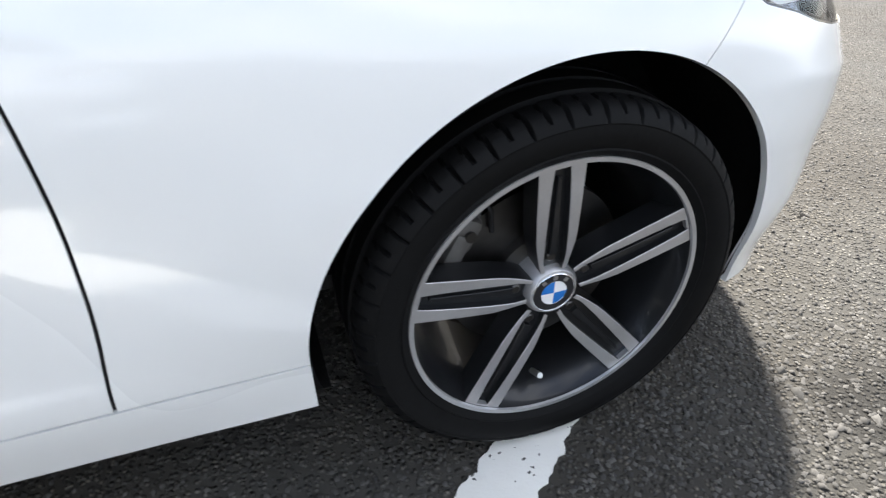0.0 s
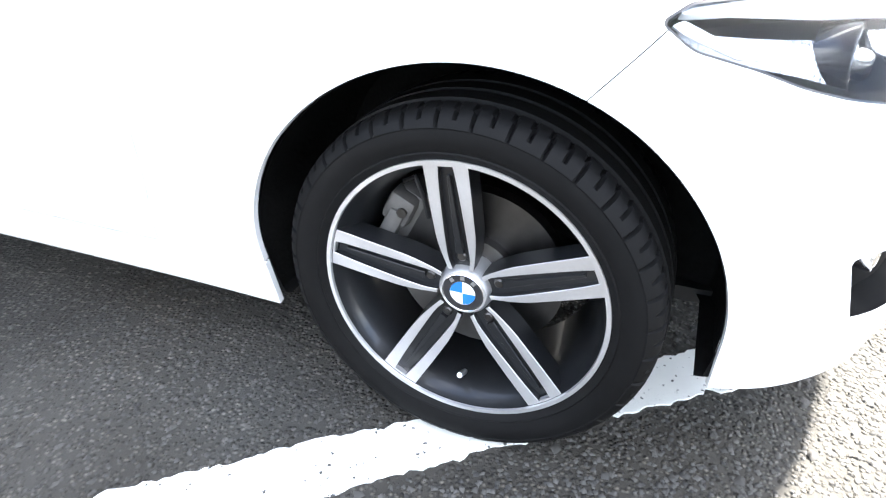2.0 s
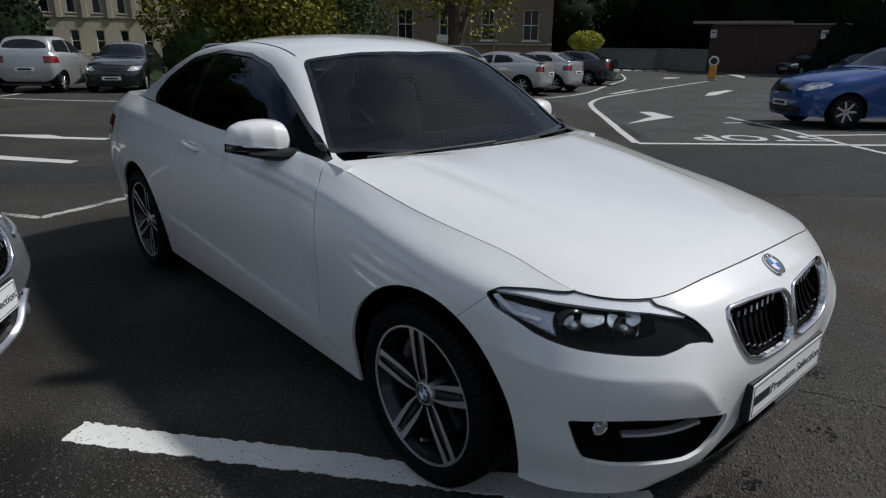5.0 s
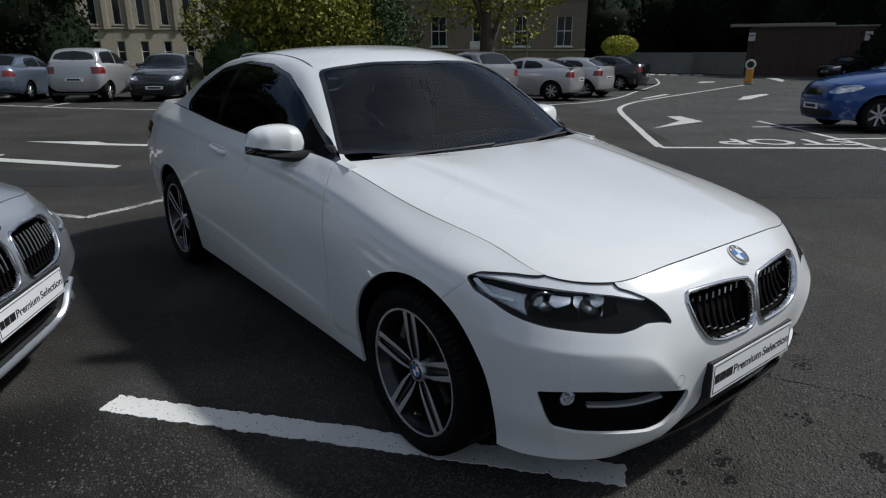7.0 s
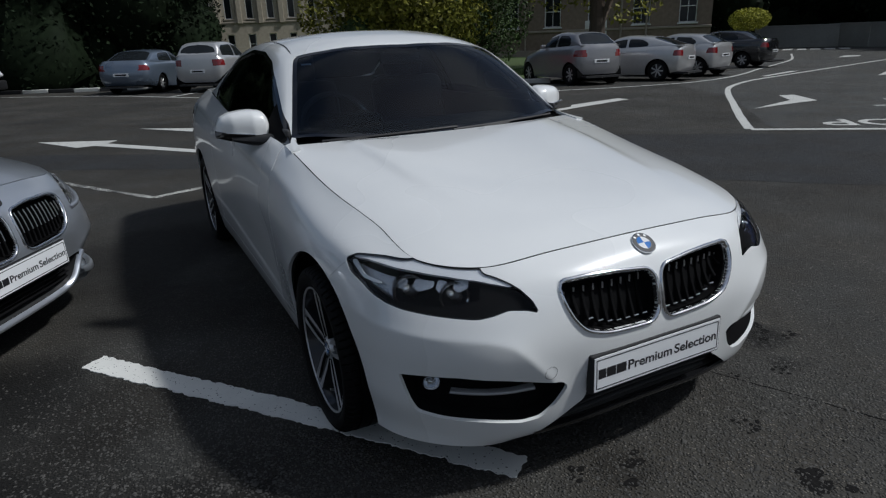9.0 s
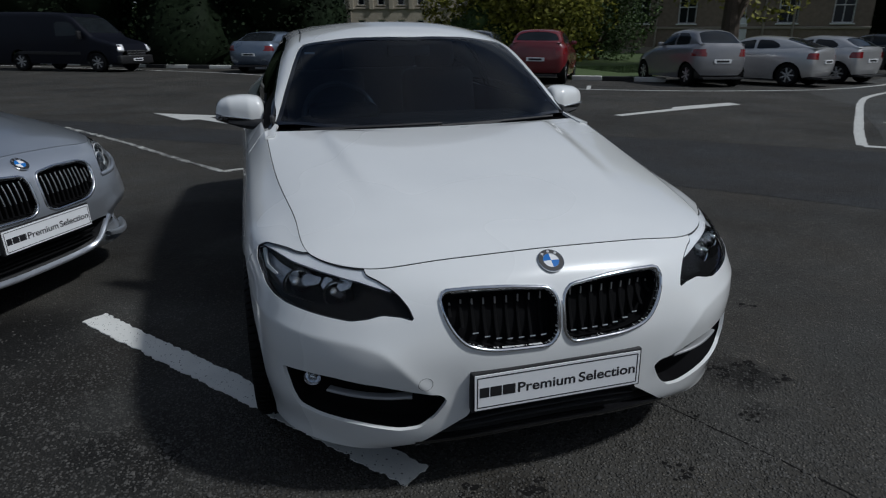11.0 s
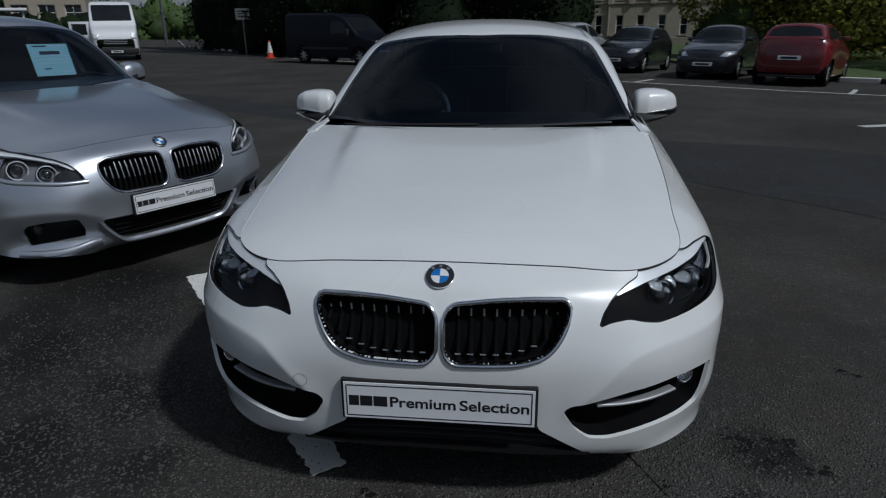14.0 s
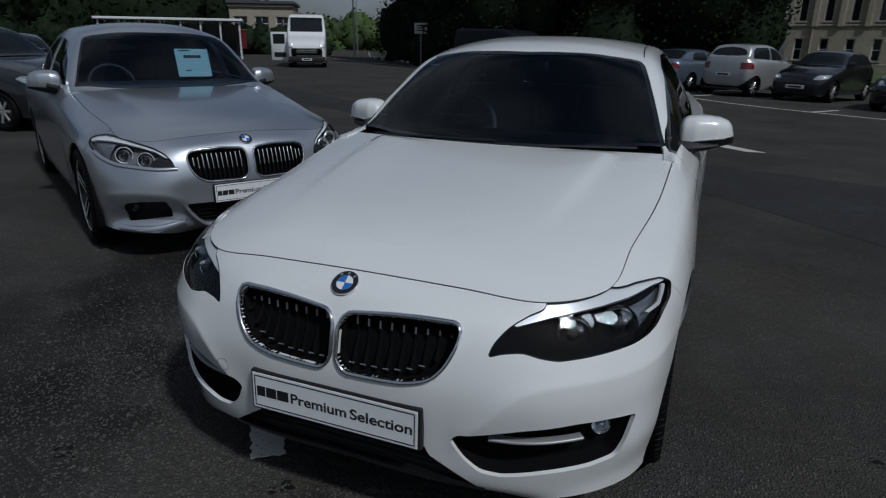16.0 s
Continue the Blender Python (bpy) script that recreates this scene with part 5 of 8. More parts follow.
# door handles
for k in (1, -1):
    hd = tube_bm([(k * .846, 1.67, .876), (k * .872, 1.695, .880), (k * .876, 1.77, .885), (k * .874, 1.85, .890), (k * .848, 1.875, .891)], .0125, 10)
    part("door_handle", hd, WHITE, car, "white door handle", smooth=True)
    part("handle_cup", box_bm(.006, .12, .04, pose(k * .852, 1.75, .885, 3, 0, 0), .002), WHITE, car)

# wipers, lying along the foot of the windscreen
for x0, x1 in ((-.60, .02), (.0, .60)):
    ar = [(x, .560 + .20 * x * x, .957 + .012 * q) for q, x in zip((0, .35, .7, 1), np.linspace(x0, x1, 4))]
    part("wiper", tube_bm(ar, .007, 6), BLACK, car, smooth=True)
    part("wiper_arm", tube_bm([(x0 + .02, .53 + .2 * x0 * x0, .952), ((x0 + x1) / 2, .55 + .1 * x0 * x0, .962)], .006, 6), BLACK, car, smooth=True)

# inside: floor, dashboard, wheel, seats
part("underbody", box_bm(1.16, 3.9, .03, pose(0, 1.45, .21)), BLACK, car)
part("cabin_floor", box_bm(1.40, 2.3, .04, pose(0, 1.75, .34)), BLACK, car)
part("bulkhead", box_bm(1.40, .04, .60, pose(0, .66, .60)), BLACK, car)
dash = box_bm(1.22, .36, .22, pose(0, .93, .85), .06, 4)
part("dashboard", dash, MATTBLACK, car, "black dashboard", smooth=True)
part("binnacle", box_bm(.34, .2, .07, pose(-.36, 1.02, .985), .034, 4), MATTBLACK, car, smooth=True)
sw = bmesh.new()
v, f = lathe([(.185 + .014 * math.cos(t), .014 * math.sin(t)) for t in np.linspace(0, math.tau, 11)], 40, "z")
vs = [sw.verts.new(q) for q in v]
for q in f:
    sw.faces.new([vs[i] for i in q])
box_bm(.34, .035, .02, None, .006, bm=sw)
box_bm(.13, .12, .04, None, .02, bm=sw)
st = part("steering_wheel", sw, SEAT, car, "black steering wheel", smooth=True)
st.matrix_basis = pose(-.36, 1.16, .935, 65, 0, 0)
for x in (-.36, .36):
    part("seat_cushion", box_bm(.50, .52, .16, pose(x, 1.52, .53, 6), .06, 3), SEAT, car, smooth=True)
    part("seat_back", box_bm(.48, .15, .60, pose(x, 1.82, .84, -14), .06, 3), SEAT, car, smooth=True)
    part("headrest", box_bm(.26, .10, .19, pose(x, 1.93, 1.21, -8), .045, 3), SEAT, car, smooth=True)
for k in (1, -1):
    part("door_card", box_bm(.02, 1.95, .52, pose(k * .712, 1.72, .745), .008), SEAT, car, "dark door lining")
part("rear_bench", box_bm(1.2, .5, .16, pose(0, 2.36, .57), .06, 3), SEAT, car, smooth=True)
part("rear_backrest", box_bm(1.2, .14, .55, pose(0, 2.62, .83, -18), .05, 3), SEAT, car, smooth=True)
part("parcel_shelf", box_bm(1.2, .40, .03, pose(0, 2.86, 1.03)), SEAT, car)
part("interior_mirror", box_bm(.22, .03, .06, pose(0, 1.12, 1.27, 0, 0, -12), .014, 3), BLACK, car, smooth=True)
part("windscreen_sticker", box_bm(.05, .001, .012, pose(-.50, 1.12, 1.262, -50)), PLATEWHITE, car)



def wheel(parent, m, R=.317, half=.112, rim_r=.222, spokes=5, twin=True, turn=95.0, face=MACHINED, dark=WHEELGREY, detail=True, name="wheel"):
    """A wheel with its axle along x, its outer face to +x."""
    k = rim_r / .222
    w = half / .112
    seg = 504 if detail else 72
    prof = [(.215, .080), (.222, .097), (.232, .103), (.238, .1065), (.241, .1050), (.255, .1105), (.272, .1120), (.283, .1105), (.286, .1115), (.2985, .1060), (.3065, .0990), (.3115, .0905), (.3135, .080), (.3140, .0655), (.3075, .0640), (.3075, .0580), (.3165, .0565), (.3172, .025), (.309, .0235), (.309, .0165), (.3175, .015), (.3175, 0)]
    prof = prof + [(r, -x) for r, x in prof[-2::-1]]
    sc = []
    for r, x in prof:
        q = (r - .222) / (.3175 - .222)
        sc.append((rim_r + q * (R - rim_r) if r >= .222 else r * k, x * w))
    v, f = lathe(sc, seg)
    if detail:
        n = len(prof)
        v = np.array(v)
        # sipes across the shoulders, slanted, every other one longer
        for s_ in range(0, seg, 7):
            for i, (r, x) in enumerate(prof):
                if r > (.2975 if s_ % 14 else .305) and abs(x) > .064:
                    s2 = (s_ + (1 if r > .3125 else 0)) % seg
                    q = v[s2 * n + i]
                    rad = math.hypot(q[1], q[2])
                    g = (rad - .0075) / rad
                    v[s2 * n + i] = (q[0] - math.copysign(.003, x), q[1] * g, q[2] * g)
    rim = put(name, *lathe([(.219 * k, .094 * w), (.2158 * k, .0965 * w), (.2135 * k, .088 * w), (.207 * k, .075 * w), (.199 * k, .060 * w), (.190 * k, .02 * w), (.186 * k, -.08 * w), (.215 * k, -.095 * w)], 96 if detail else 48), dark, parent, "dark grey alloy wheel with machined faces" if dark is WHEELGREY else "")
    rim.matrix_basis = m
    put("tyre", v, f, RUBBER, rim, "black rubber tyre", sharp=28)
    put("rim_lip", *lathe([(.2235 * k, .090 * w), (.2235 * k, .0992 * w), (.2228 * k, .1002 * w), (.2165 * k, .0998 * w), (.2155 * k, .0955 * w)], 96 if detail else 48), face, rim, "machined rim edge")
    put("brake_disc", *lathe([(.07, .012), (.148, .012), (.148, -.012), (.07, -.012), (.07, .03), (.05, .035), (.0, .036)], 64), STEEL, rim)
    fx = lambda r: (.078 + .016 * ((max(r, .05) - .05) / .16) ** 0.8) * w
    for i in range(spokes):
        t = radians(turn + 360 / spokes * i)
        er, et = np.array((0, math.cos(t), math.sin(t))), np.array((0, -math.sin(t), math.cos(t)))

        def slab(name_, edges, top, bot, mat, label=""):
            """edges: rows (r, t0, t1) along the spoke."""
            vv, ff = [], []
            for r, a, b in edges:
                for tt, h in ((a, bot), (a, top - .0006), (a + math.copysign(.0005, b - a), top), (b - math.copysign(.0005, b - a), top), (b, top - .0006), (b, bot)):
                    vv.append(er * r * k + et * tt * k + np.array((fx(r) + h, 0, 0)))
            nn = len(edges)
            for j in range(nn - 1):
                for c in range(5):
                    ff.append((j * 6 + c, j * 6 + c + 1, (j + 1) * 6 + c + 1, (j + 1) * 6 + c))
            ff += [(0, 5, 4, 3, 2, 1)[::-1], tuple((nn - 1) * 6 + c for c in range(6))]
            return put(name_, vv, ff, mat, rim, label, sharp=30)

        rr = [.040, .055, .066, .085, .10, .125, .15, .175, .195, .2172]
        W = np.interp(rr, [.040, .055, .066, .085, .10, .15, .217], [.0200, .0235, .0258, .0290, .0306, .0318, .0326])
        Gp = np.interp(rr, [.040, .055, .066, .10, .15, .19, .207, .217], [.0130, .0165, .0172, .0168, .0150, .0130, .0114, .0102])
        slab("spoke_base", [(r, -a + .001, a - .001) for r, a in zip(rr, W)], -.013, -.045, dark)
        if twin:
            for s_ in (1, -1):
                slab("spoke_face", [(r, s_ * g, s_ * a) for r, g, a in zip(rr, Gp, W)], 0.0, -.0016, face, "machined spoke face")
                slab("spoke_arm", [(r, s_ * (g + .0002), s_ * (a - .0002)) for r, g, a in zip(rr, Gp, W)], -.0014, -.02, dark)
            slab("spoke_rib", [(r, -.006 * (1 - j / 9) - .0015, .006 * (1 - j / 9) + .0015) for j, r in enumerate(rr)][2:9], -.006, -.015, dark)
            slab("spoke_end", [(.2118, -.0105, .0105), (.2172, -.0105, .0105)], 0.0, -.02, face)
        else:
            slab("spoke_face", [(r, -a * .8, a * .8) for r, a in zip(rr, W)], 0.0, -.02, face)
        if detail:
            p = er * .058 * k
            b = part("wheel_bolt", bm_lathe([(.0085, -.012), (.0085, .002), (.006, .004), (.0, .004)], 12), STEEL, rim, smooth=True)
            b.matrix_basis = Matrix.Translation((fx(.05) - .012, p[1], p[2])) @ Matrix.Rotation(radians(90), 4, "Y")
    put("hub", *lathe([(.0, .072 * w), (.035, .072 * w), (.0345, fx(.05) + .0005), (.0385, fx(.05) + .0005), (.043, fx(.05) - .006), (.050, .03)], 48), face, rim)
    bd = badge(rim, Matrix.Translation((.076 * w, 0, 0)) @ Matrix.Rotation(radians(90), 4, "Y") @ Matrix.Rotation(radians(90), 4, "Z"), .034, "centre_cap")
    if detail:
        t = radians(turn + 180 - 7)
        p = np.array((0, math.cos(t), math.sin(t))) * .19
        part("valve", tube_bm([(.055, p[1], p[2]), (.075, p[1] * .94, p[2] * .94), (.082, p[1] * .92, p[2] * .92)], .0052, 8), SATIN, rim, "bright valve cap", smooth=True)
    return rim


def caliper(parent, m):
    bm = box_bm(.07, .06, .15, pose(.0, .14, .06, 28, 0, 0), .015, 2)
    box_bm(.05, .05, .06, pose(.03, .13, .10, 28, 0, 0), .012, 2, bm)
    box_bm(.03, .03, .12, pose(.045, .155, .05, 28, 0, 0), .008, 2, bm)
    o = part("brake_caliper", bm, CASTING, parent, smooth=True)
    o.matrix_basis = m
    part("caliper_bolt", tube_bm([(.035, .12, .10), (.06, .12, .10)], .009, 8), STEEL, o, smooth=True)
    part("brake_hose", tube_bm([(.02, .13, .14), (.04, .10, .16), (.045, .085, .13), (.04, .08, .09)], .004, 6), BLACK, o, smooth=True)
    return o


def flank_x(y, z):
    """Half width of the body at a length and height."""
    cols = [i for i in range(NU) if abs(GRID_V[i, NV // 2, 1] - y) < .03 and GRID_V[i, NV // 2, 0] > .6]
    col = GRID_V[cols[len(cols) // 2]] if cols else GRID_V[NU // 2]
    return float(np.interp(z, col[:, 2], col[:, 0]))


def wheel_arch(parent, y, r=.388):
    ang = np.linspace(radians(-25), radians(205), 40)
    for s_ in (1, -1):
        v, f = [], []
        for t in ang:
            for x, q in ((.858, .374), (.84, r), (.60, r), (.56, r * .96), (.54, r * .6), (.53, .02)):
                py, pz = y - .007 + q * math.cos(t), max(.215, .30 + q * math.sin(t))
                v.append((s_ * min(x, flank_x(py, pz) - .012), py, pz))
        for i in range(len(ang) - 1):
            for j in range(5):
                f.append((i * 6 + j, i * 6 + j + 1, (i + 1) * 6 + j + 1, (i + 1) * 6 + j))
        put("arch_liner", v, f, LINER, parent, "black felt wheel arch liner")


for y in (0, 2.69):
    wheel_arch(car, y)
TYRE_R = .3085
for s_ in (-1, 1):
    m = Matrix.Translation((.738 if s_ > 0 else -.760, 0, TYRE_R)) @ Matrix.Rotation(radians(180 if s_ < 0 else 0), 4, "Z")
    wheel(car, m, R=.3095, rim_r=.2325, turn=95 if s_ < 0 else 85)
    m2 = Matrix.Translation((s_ * .766, 2.69, TYRE_R)) @ Matrix.Rotation(radians(180 if s_ < 0 else 0), 4, "Z")
    wheel(car, m2, R=.3095, rim_r=.2325, turn=70)
    for y in (0, 2.69):
        c = caliper(car, Matrix.Translation((s_ * .74, y, TYRE_R)) @ Matrix.Diagonal((s_, 1, 1, 1)))

# ---- the silver saloon beside it ----
YMAP = ((-.9, 0, .6, 1.25, 2.69, 3.8), (-.985, 0, .80, 1.46, 3.06, 4.22))


def stretch(pts):
    """The coupe's lines drawn out to the saloon's length and height."""
    P = np.array(pts, float)
    P[..., 1] = np.interp(P[..., 1], *YMAP)
    P[..., 0] *= 1.055
    P[..., 2] = P[..., 2] * 1.03 + np.maximum(P[..., 2] - .95, 0) * .12
    return P


COUPE_KEEP = (SKIN, V, PAR, MARKS, GRID_V, GRID_N, NU, NV, car)
NU, NV = 300, 64
V, PAR, MARKS = body_surface(stretch(BODY_LINES), NU, NV)
SKIN = grid_skin(V, PAR)
if SKIN.nrm[np.argmax(SKIN.v[:, 0]), 0] < 0:
    SKIN.nrm, SKIN.f = -SKIN.nrm, [f[::-1] for f in SKIN.f]
a_, z_ = SKIN.par[:, 0], SKIN.v[:, 2]
zc = pchip([.3, .45, .55, .7, .85, 1.0], [.36, .405, .44, .452, .445, .43], a_)
u = .006 * np.log1p(np.exp(np.clip((zc - z_) / .006, -40, 40)))
SKIN.v = SKIN.v + SKIN.nrm * (smooth01(.36, .5, a_) * (1 - smooth01(.85, 1.05, a_)) * (.012 * np.exp(-np.maximum(z_ - zc, 0) / .04) - .35 * u * (1 - smooth01(.36, .46, .64 - z_))))[:, None]
SKIN.nrm = SKIN.normals()
GRID_V, GRID_N = SKIN.v.reshape(NU, NV, 3), SKIN.nrm.reshape(NU, NV, 3)
car = thing("silver_saloon", Matrix.Translation((-2.558, 1.689, 0)) @ Matrix.Rotation(radians(58.65), 4, "Z"), "silver four-door saloon with a price card in its windscreen", "car")
S_KIDNEY = outline([(.028, .655), (.04, .695), (.16, .708), (.34, .700), (.392, .680), (.385, .610), (.345, .545), (.29, .518), (.07, .512), (.03, .535)], .03)
S_LAMP = outline([(.470, .606), (.49, .655), (.535, .697), (.61, .728), (.72, .752), (.85, .772), (1.0, .786), (1.12, .792), (1.205, .780), (1.235, .757), (1.20, .722), (1.08, .684), (.94, .650), (.84, .628), (.74, .622), (.6, .606)], .02)
S_LOWER = outline([(-.1, .374), (.43, .374), (.392, .290), (.33, .228), (.25, .210), (-.1, .203)], .02)
S_INTAKE = outline([(.84, .352), (.80, .388), (.70, .402), (.545, .404), (.515, .335), (.52, .272), (.85, .248)], .015)
s_shell = SKIN
for yc in (0, 2.968):
    s_shell = s_shell.keep(arch_field(s_shell, yc, .315, .385))
s_inner = s_shell
for hole in (S_KIDNEY, S_LAMP, S_LOWER, S_INTAKE):
    s_inner = s_inner.keep(-inside(hole, s_inner.par) - .008)
panel("inner_shell", both(s_inner.moved(.035)), BLACK, car, thick=0)
s_body = s_shell
for hole in (S_KIDNEY, S_LAMP, S_LOWER, S_INTAKE):
    s_body = s_body.keep(-inside(hole, s_body.par))
f = inside(np.array([(-1.2, 1.1), (-.36, .90), (-.30, .75), (-.22, .66), (-.1, .3), (-.1, .05), (-1.2, .05)]), s_body.v[:, 1:])
panel("front_bumper", both(s_body.keep(f - GAP)), SILVER, car, "silver painted front bumper")
s_rest = s_body.keep(-f - GAP)
for nm, y0, y1 in (("front_door", .83, 1.98), ("rear_door", 1.985, 2.85)):
    dl = outline([(y0, 1.3), (y0 - .05, .70), (y0 - .04, .28), (y1, .28), (y1 - .02, .7), (y1 + .02, 1.3)], .05)
    f = np.where(s_rest.v[:, 0] > .5, inside(dl, s_rest.v[:, 1:]), -1)
    side(nm, s_rest.keep(f - GAP), SILVER)
    s_rest = s_rest.keep(-f - GAP)
panel("body_side", both(s_rest), SILVER, car)
top = V[:, -1]
i_c = int(np.argmin(np.abs(PAR[:, 0, 0] - MARKS[3])))
i_a = int(np.argmin(np.where(top[:, 0] > .5, np.abs(top[:, 1] - .79), 9)))
mid_y = np.interp((-.63, -.5, -.3, 0, .3, .49), *YMAP)
S_HOOD = bonnet_surface(top, i_c, i_a, (mid_y[-1], .998), (mid_y, np.array((.768, .820, .868, .918, .955, .969)) * 1.03), .016)
h = grid_skin(S_HOOD, S_HOOD[..., :2].copy())
if h.nrm[len(h.nrm) // 2, 2] < 0:
    h.nrm, h.f = -h.nrm, [f[::-1] for f in h.f]
P2 = S_HOOD.copy()
P2[:, 0] += (S_HOOD[:, 1] - S_HOOD[:, 0]) * .3
P2[-1, :] += (S_HOOD[-2, :] - S_HOOD[-1, :]) * .3
panel("bonnet", both(Skin(P2.reshape(-1, 3), h.par, h.f, h.nrm)), SILVER, car, "silver bonnet with two ridges", thick=.02)
panel("bonnet_well", both(Skin(S_HOOD.reshape(-1, 3) - np.array((0, 0, .03)), h.par, h.f, h.nrm)), BLACK, car, thick=0)


def stretch_lines(c):
    p = stretch(np.array([c[1], c[0], c[2]]).T)
    return [p[:, 1], p[:, 0], p[:, 2]]


s_belt, s_rail = stretch_lines(BELT), stretch_lines(RAIL)
mm = stretch(np.array([np.zeros(len(MIDDLE[0])), MIDDLE[0], MIDDLE[1]]).T)
s_gs = greenhouse(s_belt, s_rail, [mm[:, 1], mm[:, 2]], .755, 3.72, 140, 14, 30)
wsx = stretch(np.array([(x, y, 0) for x, y in WSCREEN]))[:, :2]
rsx = stretch(np.array([(x, y, 0) for x, y in RSCREEN]))[:, :2]
fw = np.where(s_gs.par[:, 3] > .9, inside(wsx, s_gs.par[:, :2]), -1)
fb = np.where(s_gs.par[:, 3] > .9, inside(rsx, s_gs.par[:, :2]), -1)
wins = [outline([(1.05, 1.01), (1.28, 1.20), (1.56, 1.34), (1.95, 1.375), (1.95, 1.03)], .03), outline([(2.03, 1.03), (2.03, 1.375), (2.5, 1.35), (2.85, 1.26), (3.06, 1.11), (3.0, 1.07)], .03)]
fs = [np.where(s_gs.par[:, 3] < 1.02, inside(w, s_gs.par[:, 1:3]), -1) for w in wins]
panel("roof", both(s_gs.keep(-np.maximum.reduce([fw, fb, *fs]) - .001)), SILVER, car, thick=.025)
s_ws = s_gs.keep(fw)
panel("windscreen", both(s_ws.moved(.004)), GLASS, car, "tinted windscreen", thick=0)
panel("windscreen_seal", both(s_ws.keep(.02 - inside(wsx, s_ws.par[:, :2])).moved(.002)), GLOSSBLACK, car, thick=0)
panel("rear_screen", both(s_gs.keep(fb).moved(.004)), DARKGLASS, car, thick=0)
for f_ in fs:
    side("side_window", s_gs.keep(f_).moved(.006), DARKGLASS, thick=0)
q0 = int(np.argmin(np.where(top[:, 0] > .3, np.abs(top[:, 1] - 3.55), 9)))
e = top[q0:]
I_ = np.stack([np.linspace(e[0, 0], 0, len(e)), np.full(len(e), 3.55), np.linspace(e[0, 2], e[0, 2] + .03, len(e))], 1)
uu = np.linspace(0, 1, 16)
B_ = I_[:, None] * (1 - uu[None, :, None]) + e[:, None] * uu[None, :, None]
b = grid_skin(B_, B_[..., :2].copy())
if b.nrm[100, 2] < 0:
    b.nrm, b.f = -b.nrm, [f[::-1] for f in b.f]
panel("boot_lid", both(b), SILVER, car)
cf = S_HOOD[:, -1] - np.array((0, .01, .012))
cr = np.stack([np.linspace(0, .76, len(cf)), .84 + .17 * np.linspace(0, 1, len(cf)) ** 2, np.full(len(cf), .99)], 1)
CW = np.stack([cf, (cf + cr) / 2 - np.array((0, 0, .01)), cr], 1)
panel("cowl", both(grid_skin(CW, CW[..., :2].copy())), BLACK, car, thick=0)

# grilles, lamps, intakes
cup("grille_recess", S_KIDNEY, .05, MATTBLACK)
moulding("grille_surround", dense(S_KIDNEY)[::-1], -.014, CHROME, inset=-.001, depth=.006, closed=True, label="chrome grille surround")
for k in range(11):
    a = .062 + k * .030
    zt = .695 if a < .33 else .675
    zb = np.interp(a, [0, .06, .29, .345, .39], [.525, .525, .53, .56, .62])
    for s_ in (1, -1):
        pts = [on_body(a, z, .012)[0] * (s_, 1, 1) for z in np.linspace(zb, zt - .008, 6)]
        b2 = bmesh.new()
        rings = [[b2.verts.new((p[0] + dx, p[1] + dy, p[2])) for dx, dy in ((-.005, .03), (-.005, .002), (0, -.001), (.005, .002), (.005, .03))] for p in pts]
        for r0, r1 in zip(rings, rings[1:]):
            for q in range(4):
                b2.faces.new((r0[q], r0[q + 1], r1[q + 1], r1[q]))
        bmesh.ops.recalc_face_normals(b2, faces=b2.faces[:])
        part("grille_slat", b2, MATTBLACK, car)
        part("slat_edge", tube_bm([Vector(p) + Vector((0, -.003, 0)) for p in pts[2:]], .0022, 6), SATIN, car, "bright slat edge", smooth=True)
cup("lamp_housing", S_LAMP, .06, DARKSILVER, "grey head lamp housing")
ls = SKIN.keep(inside(S_LAMP, SKIN.par) - .001)
for k in (ls, mirrored(ls)):
    o = panel("lamp_cover", k.moved(.003), CLEAR, car, "clear plastic lamp cover", thick=0)
    o.visible_shadow = False
region("lamp_brow", [(.52, .668), (.60, .708), (.72, .735), (.85, .753), (1.0, .764), (1.14, .762), (1.2, .748), (1.26, .78), (1.1, .95), (.6, .95), (.45, .70)], .008, LAMPSILVER, "silver strip over the lamp", .012, S_LAMP)
region("corner_reflector", [(1.20, .77), (.955, .77), (.94, .655), (1.08, .69), (1.22, .73)], .03, FACETS, "faceted corner reflector", .006, S_LAMP)
region("lamp_mask", [(.62, .66), (.55, .69), (.44, .66), (.44, .59), (.66, .59)], .024, GLOSSBLACK, "black inner corner of the lamp", .006, S_LAMP)
rim_of("lamp_edge", S_LAMP, .006, GLOSSBLACK)
moulding("lamp_ledge", spline([(1.10, .678), (.97, .645), (.85, .617), (.74, .606), (.60, .592), (.462, .590)], np.linspace(0, 1, 30)), -.024, SILVER, inset=-.001, depth=.007, label="silver ledge under the lamp")
for a, z, r in ((.835, .700, .050), (.672, .672, .047)):
    p, n = on_body(a, z, .040)
    bowl("reflector", p, (.3, -.93, .1), r * .74, .03, CHROME)
    dome("lens", p + np.array((0, -.004, 0)), (.3, -.93, .1), r * .50, .02, GLOSSBLACK)
    bowl("lamp_barrel", p + np.array((0, .004, 0)), (.3, -.93, .1), r * 1.02, .04, GLOSSBLACK)
    v, f = lathe([(r * .94, -.004), (r * .94, .006), (r * 1.0, .008), (r * 1.05, .006), (r * 1.05, -.004)], 32, "z")
    m_ = Vector((.3, -.93, .1)).to_track_quat("Z", "Y").to_matrix()
    flip("light_ring", np.array([m_ @ Vector(q) + Vector(p) for q in v]), f, LAMPSILVER, "pale light ring")
cup("intake_recess", S_INTAKE, .07, BLACK, "black side intake")
p, n = on_body(.775, .335, .035)
bowl("fog_reflector", p, (.4, -.9, 0), .030, .025, STEEL)
